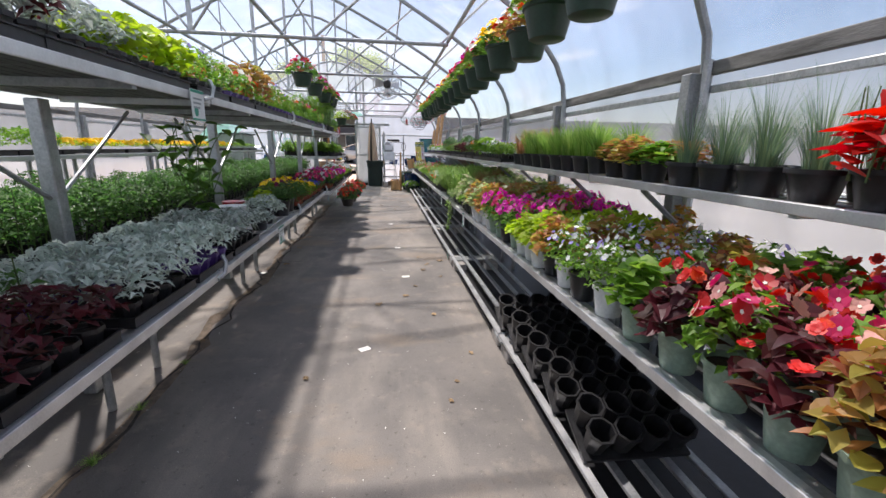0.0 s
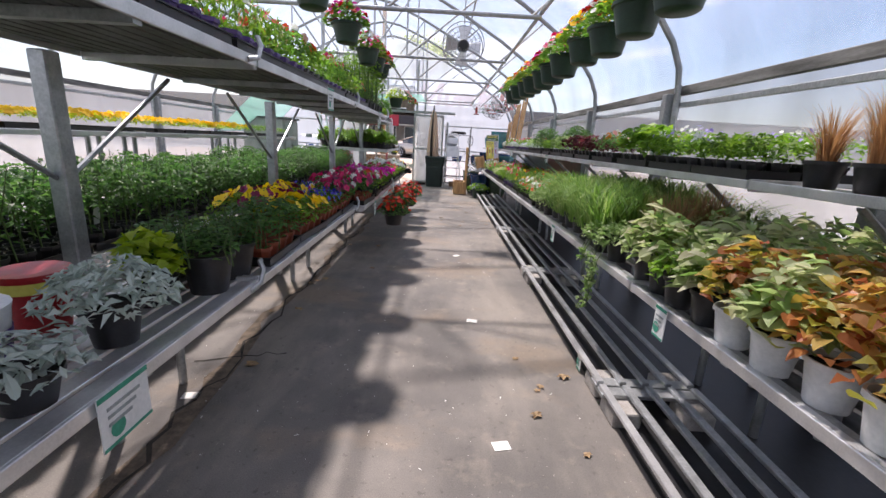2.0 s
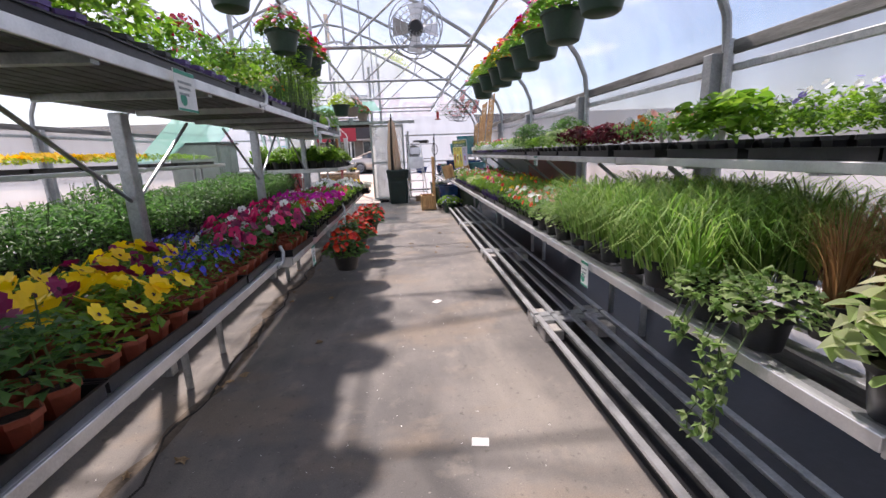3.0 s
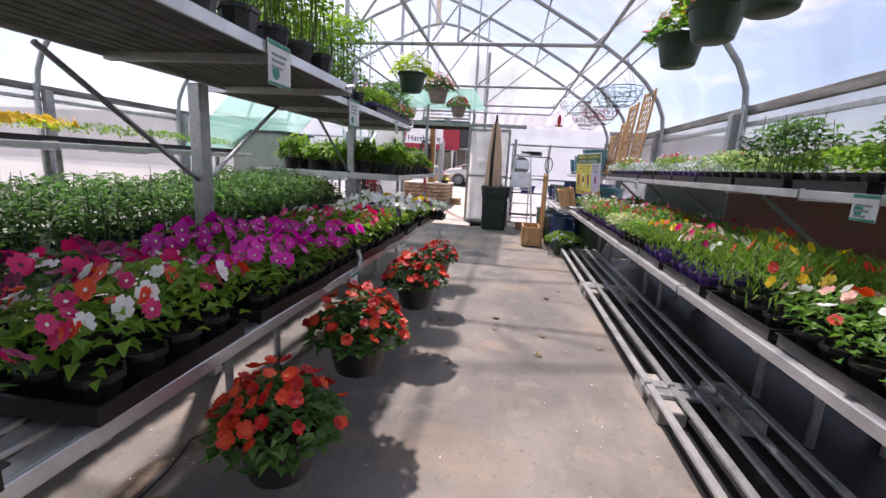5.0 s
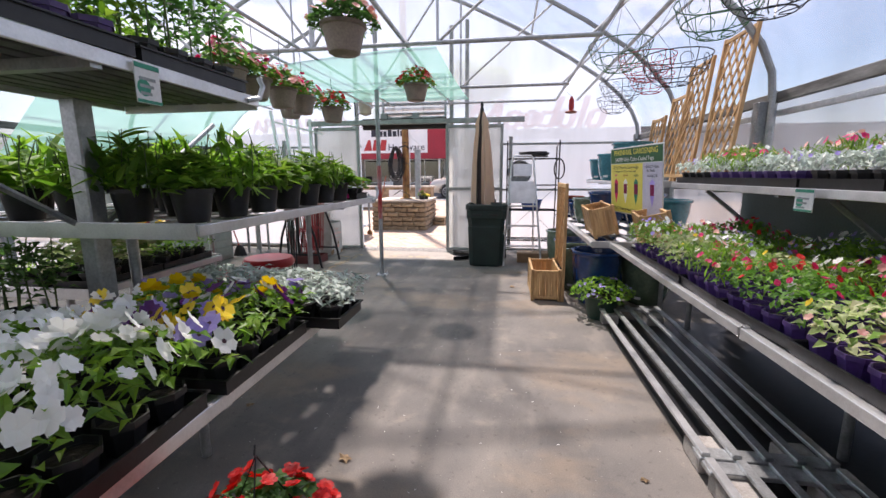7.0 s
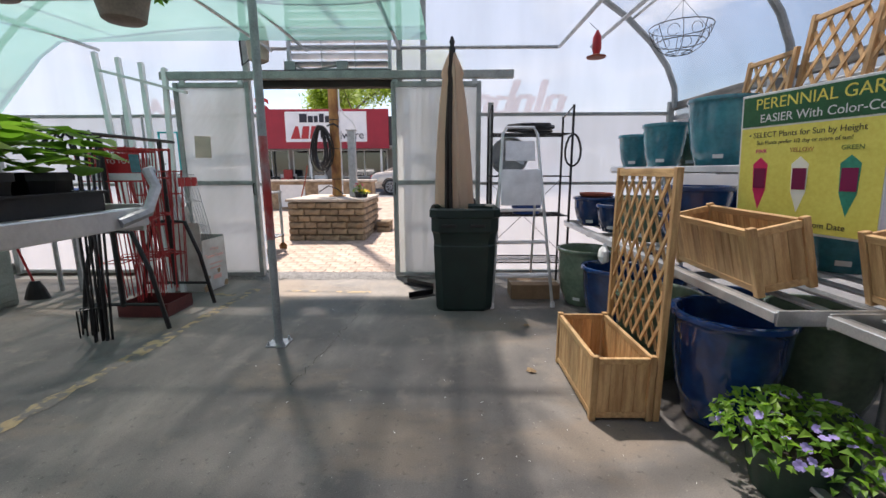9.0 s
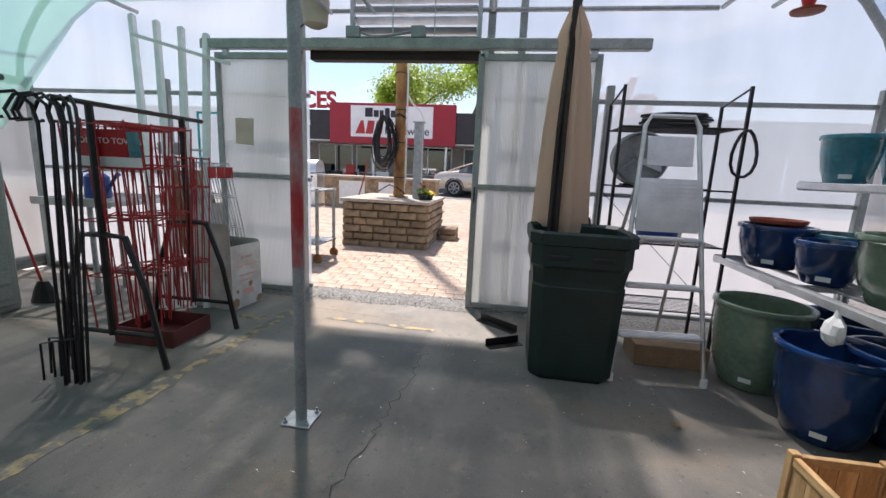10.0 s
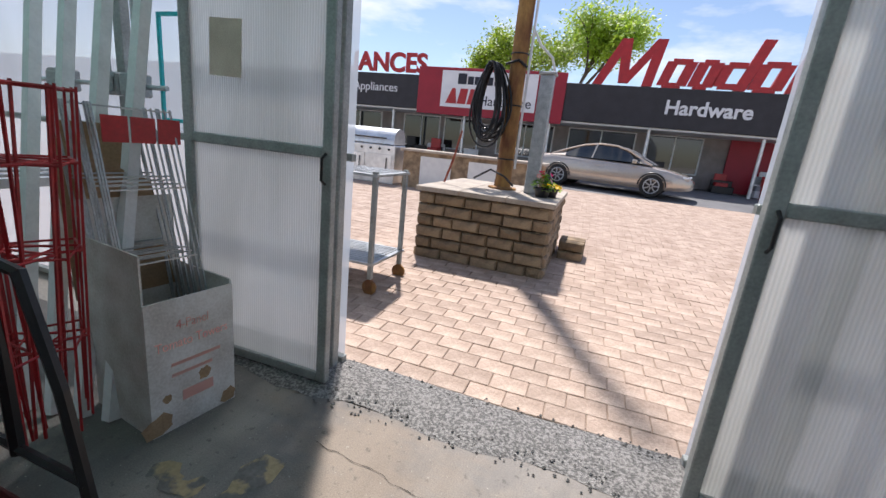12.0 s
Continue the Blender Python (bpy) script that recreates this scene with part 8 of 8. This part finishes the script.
for x, w, mt in ((-13, 2.4, "glass"), (-9.6, 1.8, "glass"), (-7.6, 1.6, "glass"), (-4.6, 2.4, "glass"), (-1.4, 2.6, "glass"), (1.4, 1.9, "glass"), (9.5, 2.6, "glass"), (13, 2.5, "glass")):
    wn_ = Geo()
    wn_.box(x - w / 2, -0.03, 0.55, x + w / 2, -0.001, 1.9)
    o = part("window", wn_, M["glass"], bd)
    for a in ((x - w / 2 - 0.05, 0.5, x - w / 2, 1.95), (x + w / 2, 0.5, x + w / 2 + 0.05, 1.95), (x - w / 2, 0.5, x + w / 2, 0.549), (x - w / 2, 1.901, x + w / 2, 1.95), (x - 0.025, 0.55, x + 0.025, 1.9)):
        q = Geo()
        q.box(a[0], -0.06, a[1], a[2], -0.031 if a[0] == x - 0.025 else -0.001, a[3])
        part("window_frame", q, M["card"], o)
g = Geo()
g.box(3.3, -0.12, 0.0, 5.6, -0.001, 2.0)
part("red_panel", g, M["sign_red"], bd, "deep red timber panel")
dd = Geo()
dd.box(5.9, -0.1, 0, 8.4, -0.001, 1.98)
do = part("entrance_door", dd, M["alu"], bd, "white framed glass entrance doors")
for x in (6.0, 7.2):
    q = Geo()
    q.box(x, -0.13, 0.15, x + 1.1, -0.101, 1.7)
    part("pane", q, M["glass"], do)
rs_ = random.Random(31)
for k in range(26):
    x = rs_.uniform(-12, 5.5)
    g = Geo()
    w, h = rs_.uniform(0.2, 0.45), rs_.uniform(0.35, 0.95)
    g.box(-w, -0.25, 0, w, 0.25, h * 0.55, b=0.02)
    g.box(-w, 0.12, h * 0.55, w, 0.22, h, b=0.02)
    solo("display_item", g, M[rs_.choice(["steel_dark", "red", "white", "black", "greypost", "white"])], "garden machine or chair set out before the shop", "shop display", "shop displays", m=pose(x, 35.1 + rs_.uniform(-0.5, 0.4), rise(35.1) + 0.0))
# red sign with white panel and plain emblem shapes
sg_ = thing("shop_sign", "large red sign board with white panel", "sign", at=(-8.95, 33.72, 2.42))
g = Geo()
g.box(0, 0, 0, 6.0, 0.12, 1.84, b=0.01)
part("board", g, M["sign_red"], sg_)
g = Geo()
g.box(1.05, -0.03, 0.32, 4.95, -0.002, 1.72, b=0.005)
part("white_panel", g, M["sign_white"], sg_)
for k, (x, w, h) in enumerate(((1.75, 0.36, 0.40), (2.16, 0.24, 0.3), (2.45, 0.18, 0.3), (2.70, 0.22, 0.40), (2.98, 0.22, 0.3), (3.26, 0.1, 0.40), (3.42, 0.24, 0.3))):
    g = Geo()
    g.box(x, -0.05, 1.22, x + w, -0.031, 1.22 + h)
    part("name_bar", g, M["letters"], sg_)
for k, x in enumerate((1.28, 1.78, 2.2)):
    g = Geo()
    g.add([(x, -0.045, 0.46), (x + 0.48, -0.045, 0.46), (x + 0.40, -0.045, 1.05), (x + 0.26, -0.045, 1.05)] if k == 0 else [(x, -0.045, 0.46), (x + 0.36, -0.045, 0.46), (x + 0.44, -0.045, 1.05), (x + 0.12, -0.045, 1.05)], [(0, 1, 2, 3)])
    part("emblem", g, M["red"], sg_)
text_part("lettering", "Hardware", 0.52, M["letters"], sg_, pose(3.75, -0.035, 0.62) @ up90, 0.01)
# fascia lettering
fl = thing("fascia_letters", "white raised fascia lettering", "sign", at=(0, 33.79, rise(36) + 2.72))
text_part("lettering", "Hardware", 0.66, M["sign_white"], fl, pose(1.85, -0.02, 0.02) @ up90, 0.015, weight=0.016)
text_part("lettering", "Appliances", 0.50, M["sign_white"], fl, pose(-11.0, -0.02, 0.1) @ up90, 0.015)
rl = thing("roof_letters", "red letters standing on the shop roof", "sign", at=(0, 33.9, rise(36) + 3.40))
text_part("lettering", "APPLIANCES", 1.05, M["red"], rl, pose(-11.6, 0, 0.42) @ up90, 0.05, weight=0.03)
# slanting plain shapes standing for the roof name
for k, (x, w, h, kind) in enumerate(((-1.9, 1.9, 1.55, "m"), (0.15, 0.85, 0.95, "u"), (1.15, 0.6, 0.95, "r"), (1.85, 0.9, 1.6, "d"), (2.9, 0.9, 0.95, "a"), (3.95, 0.32, 1.6, "l"), (4.4, 0.9, 0.95, "e"))):
    # a plain slanting block or frame for each character of the shop's name
    if kind == "m":
        bars = [((0, 0), (0.22, 1)), ((0.22, 1), (0.45, 0.05)), ((0.45, 0.05), (0.82, 1)), ((0.82, 1), (0.88, 0))]
    elif kind == "l":
        bars = [((0.5, 1), (0.4, 0))]
    elif kind == "d":
        bars = [((1.05, 1), (0.85, 0)), ((0.1, 0.08), (0.75, 0.08)), ((0.15, 0.5), (0.75, 0.5)), ((0.1, 0.08), (0.15, 0.5))]
    else:
        bars = [((0.1, 0.08), (0.8, 0.08)), ((0.15, 0.9), (0.85, 0.9)), ((0.1, 0.08), (0.15, 0.9)), ((0.8, 0.08), (0.85, 0.9))]
    g = Geo()
    for a, b in bars:
        pa, pb = Vector((x + a[0] * w + 0.24 * a[1] * h, 0.02 + a[1] * h)), Vector((x + b[0] * w + 0.24 * b[1] * h, 0.02 + b[1] * h))
        hw = 0.09 if abs(a[1] - b[1]) < 0.1 else 0.17
        off = Vector((0, hw)) if abs(a[1] - b[1]) < 0.1 else Vector((hw, 0))
        cn = [pa - off, pa + off, pb + off, pb - off]
        dp = 0.006 * bars.index((a, b))
        g.add([(p.x, yy, p.y) for yy in (-0.06 - dp, 0.06 + dp) for p in cn], [(0, 1, 2, 3), (7, 6, 5, 4), (0, 4, 5, 1), (1, 5, 6, 2), (2, 6, 7, 3), (3, 7, 4, 0)])
    part("name_shape", g, M["red"], rl)
# blue pavement sign
bs = thing("pavement_sign", "blue and white pavement sign by the entrance", "sign", at=pose(5.2, 33.3, rise(33.3), -8))
g = Geo()
g.box(-0.38, -0.02, 0, 0.38, 0.02, 1.25, b=0.01)
part("board", g, M["bluebox"], bs)
for z, w in ((1.1, 0.3), (0.98, 0.26), (0.86, 0.3)):
    g = Geo()
    g.box(-w, -0.03, z - 0.035, w, -0.021, z + 0.035)
    part("text_bar", g, M["card"], bs)
g = Geo()
g.lathe([(0.12, 0), (0.18, 0.08), (0.17, 0.3), (0.08, 0.4), (0.09, 0.46)], 14)
g.turned(pose(0, -0.03, 0.2) @ Matrix.Diagonal((1, 0.06, 1, 1)))
part("picture", g, M["card"], bs)


# trees behind the shops
LEAFT = leafy("spring tree leaves", [(0.17, 0.27, 0.025), (0.27, 0.38, 0.04), (0.36, 0.46, 0.06)], 0.4)


def tree(x, y, h, seed, spread):
    r = random.Random(seed)
    t = thing("tree", "tall spring green tree with an open crown", "tree", "trees", (x, y, 1.0))
    g = Geo()
    tips = []

    def grow(p, d, L, rad, lev):
        q = p + d * L
        g.tube([p, p + d * L * 0.5 + Vector((r.uniform(-0.1, 0.1), r.uniform(-0.1, 0.1), 0)) * L * 0.4, q], [rad, rad * 0.85, rad * 0.65], 6, caps=False)
        if lev >= 2:
            tips.append((q, L))
        if lev < 4:
            for k in range(3 if lev < 3 else 2):
                nd = (d + Vector((r.uniform(-1, 1), r.uniform(-1, 1), r.uniform(-0.1, 0.7))) * 0.75).normalized()
                grow(q, nd, L * r.uniform(0.6, 0.8), rad * 0.58, lev + 1)

    grow(Vector((0, 0, 0)), Vector((0, 0, 1)), h * 0.32, h * 0.022, 0)
    part("trunk", g, M["bark"], t)
    c = Geo()
    for p, L in tips:
        for k in range(150):
            o = Vector((r.gauss(0, 1), r.gauss(0, 1), r.gauss(0, 0.8))) * spread
            ax = Vector((r.uniform(-1, 1), r.uniform(-1, 1), r.uniform(-0.6, 0.6))).normalized()
            s = r.uniform(0.16, 0.34)
            side = ax.orthogonal().normalized()
            b = p + o
            c.add([b, b + ax * s * 0.5 + side * s * 0.35, b + ax * s, b + ax * s * 0.5 - side * s * 0.35], [(0, 1, 2, 3)])
    part("crown", c, LEAFT, t)
    return t


tree(-4.4, 54, 13.0, 5, 0.62)
tree(-10.4, 55, 11.0, 9, 0.60)
tree(-13.5, 60, 10.0, 14, 0.6)

# ---- floor marks and litter ----
def smear(name, pts, w, mat, label, cat, z=0.004):
    r = random.Random(len(pts) * 7)
    g = Geo()
    for i, (x, y) in enumerate(pts):
        a = Vector(pts[max(0, i - 1)])
        b = Vector(pts[min(len(pts) - 1, i + 1)])
        d = (b - a).normalized()
        nrm = Vector((-d.y, d.x))
        ww = w * r.uniform(0.35, 1.1)
        for s in (-1, 1):
            g.v.append((x + nrm.x * ww * s * r.uniform(0.6, 1), y + nrm.y * ww * s * r.uniform(0.6, 1), z))
        if i:
            g.f.append((2 * i - 2, 2 * i - 1, 2 * i + 1, 2 * i))
            g.m.append(0)
    return solo(name, g, mat, label, cat, kind="structure")


rc = random.Random(8)
smear("dirt_band", [(-1.07 + 0.05 * math.sin(i * 0.5) + rc.uniform(-0.03, 0.03), -1.0 + 0.2 * i) for i in range(62)], 0.085, M["dirt"], "band of brown dirt swept along the floor crack", "dirt", 0.002)
smear("floor_crack", [(-1.05 + 0.035 * math.sin(i * 0.9) + rc.uniform(-0.03, 0.03), -1.0 + 0.12 * i) for i in range(108)], 0.016, M["crack"], "long crack filled with dirt along the aisle floor", "crack")
smear("floor_crack", [(-0.75 - 0.06 * i + rc.uniform(-0.02, 0.02), 5.35 - 0.02 * i + rc.uniform(-0.03, 0.03)) for i in range(10)], 0.010, M["crack"], "short crack running off the long one", "crack")
smear("floor_crack", [(-0.98 - 0.004 * i + rc.uniform(-0.03, 0.03), 17.2 - 0.045 * i + rc.uniform(-0.015, 0.015)) for i in range(38)], 0.003, M["crack"], "thin crack in the asphalt before the door", "crack")
smear("floor_crack", [(-2.3 + 0.04 * i, 17.95 - 0.005 * i + rc.uniform(-0.012, 0.012)) for i in range(35)], 0.0022, M["crack"], "thin crack across the sunlit threshold", "crack")
smear("paint_line", [(-2.55 + 0.006 * i, 15.0 + 0.1 * i) for i in range(29)], 0.085, M["yellow_paint"], "worn yellow painted line on the floor", "paint line", 0.003)
smear("paint_line", [(-2.0 + 0.1 * i, 17.72 - 0.006 * i) for i in range(11)], 0.05, M["yellow_paint"], "scrap of worn yellow paint by the door", "paint line", 0.003)
LM = []
for s in range(3):
    r = random.Random(50 + s)
    g = Geo()
    vs = [(0, 0, 0.012)] + [((0.03 + 0.018 * (k % 2)) * math.cos(k * 0.628), (0.02 + 0.014 * (k % 2)) * math.sin(k * 0.628), r.uniform(0.002, 0.022)) for k in range(10)]
    g.add(vs, [(0, k, k % 10 + 1) for k in range(1, 11)])
    LM.append(g.mesh("dry_leaf", [M["leafdry"]]))
for k in range(46):
    if k < 26:
        x, y = rc.choice((rc.uniform(-1.2, -0.85), rc.uniform(0.6, 1.22))), rc.uniform(0.5, 13)
    else:
        x, y = rc.uniform(-1.9, 0.9), rc.uniform(1, 17)
    ob = new("dry_leaf", LM[k % 3])
    ob.matrix_basis = pose(x, y, 0.001, 0, 0, rc.uniform(0, 360)) @ Matrix.Diagonal((*([rc.uniform(0.5, 1.1)] * 3), 1))
    tagged(ob, "curled dry brown leaf on the floor", "leaf", "fallen leaves")
tg_ = Geo()
tg_.box(-0.045, -0.032, 0, 0.045, 0.032, 0.002)
tgm = tg_.mesh("paper_tag", [M["paper"]])
for x, y, rz in ((0.67, 4.5, 12), (-1.10, 4.8, 8), (0.62, 6.05, -10), (0.25, 2.6, 30), (0.55, 8.2, 50)):
    ob = new("paper_tag", tgm)
    ob.matrix_basis = pose(x, y, 0.002, 0, 0, rz)
    tagged(ob, "white paper plant tag dropped on the floor", "paper tag", "paper tags")
smear("paint_line", [(-2.75 + 0.03 * i, 17.55 + 0.02 * math.sin(i)) for i in range(9)], 0.06, M["yellow_paint"], "flaked yellow paint on the floor by the box", "paint line", 0.003)
g = Geo()
for k in range(560):
    x, y, s = rc.uniform(-1.5, 1.25), rc.uniform(-1, 17.5), rc.uniform(0.0025, 0.006)
    a = rc.uniform(0, 3)
    q = s * rc.uniform(1, 3.0)
    c_, s_ = math.cos(a), math.sin(a)
    g.add([(x - q * c_, y - q * s_, 0.002), (x + s * s_ * 0.5, y - s * c_ * 0.5, 0.004), (x + q * c_, y + q * s_, 0.002), (x - s * s_ * 0.5, y + s * c_ * 0.5, 0.004)], [(0, 1, 2, 3)])
solo("floor_litter", g, M["paper"], "pale crumbs and bits of stalk scattered on the floor", "litter", kind="stuff")
for k, (y, s) in enumerate(((1.1, 1.0), (1.5, 0.9), (1.95, 0.8), (2.5, 0.6), (0.7, 1.0))):
    g = blades(70 + k, 0.07 * s, 0.07 * s, 60, 0.004, 0.7)
    solo("weed_tuft", g, GRASS, "small weed growing from the floor crack", "weed", "weeds", m=pose(-1.06 + 0.02 * (k % 2), y, 0.002))

# the pavers nearest to the door
for m in later[:300]:
    part("paver", pm, None, pv, m=m)
if len(later) > 300:
    q = Geo()
    for m in later[300:]:
        q.add([m @ Vector(p) for p in tm.v], tm.f)
    tagged(part("paver_strip", q, M["paver"], pv), kind="stuff")
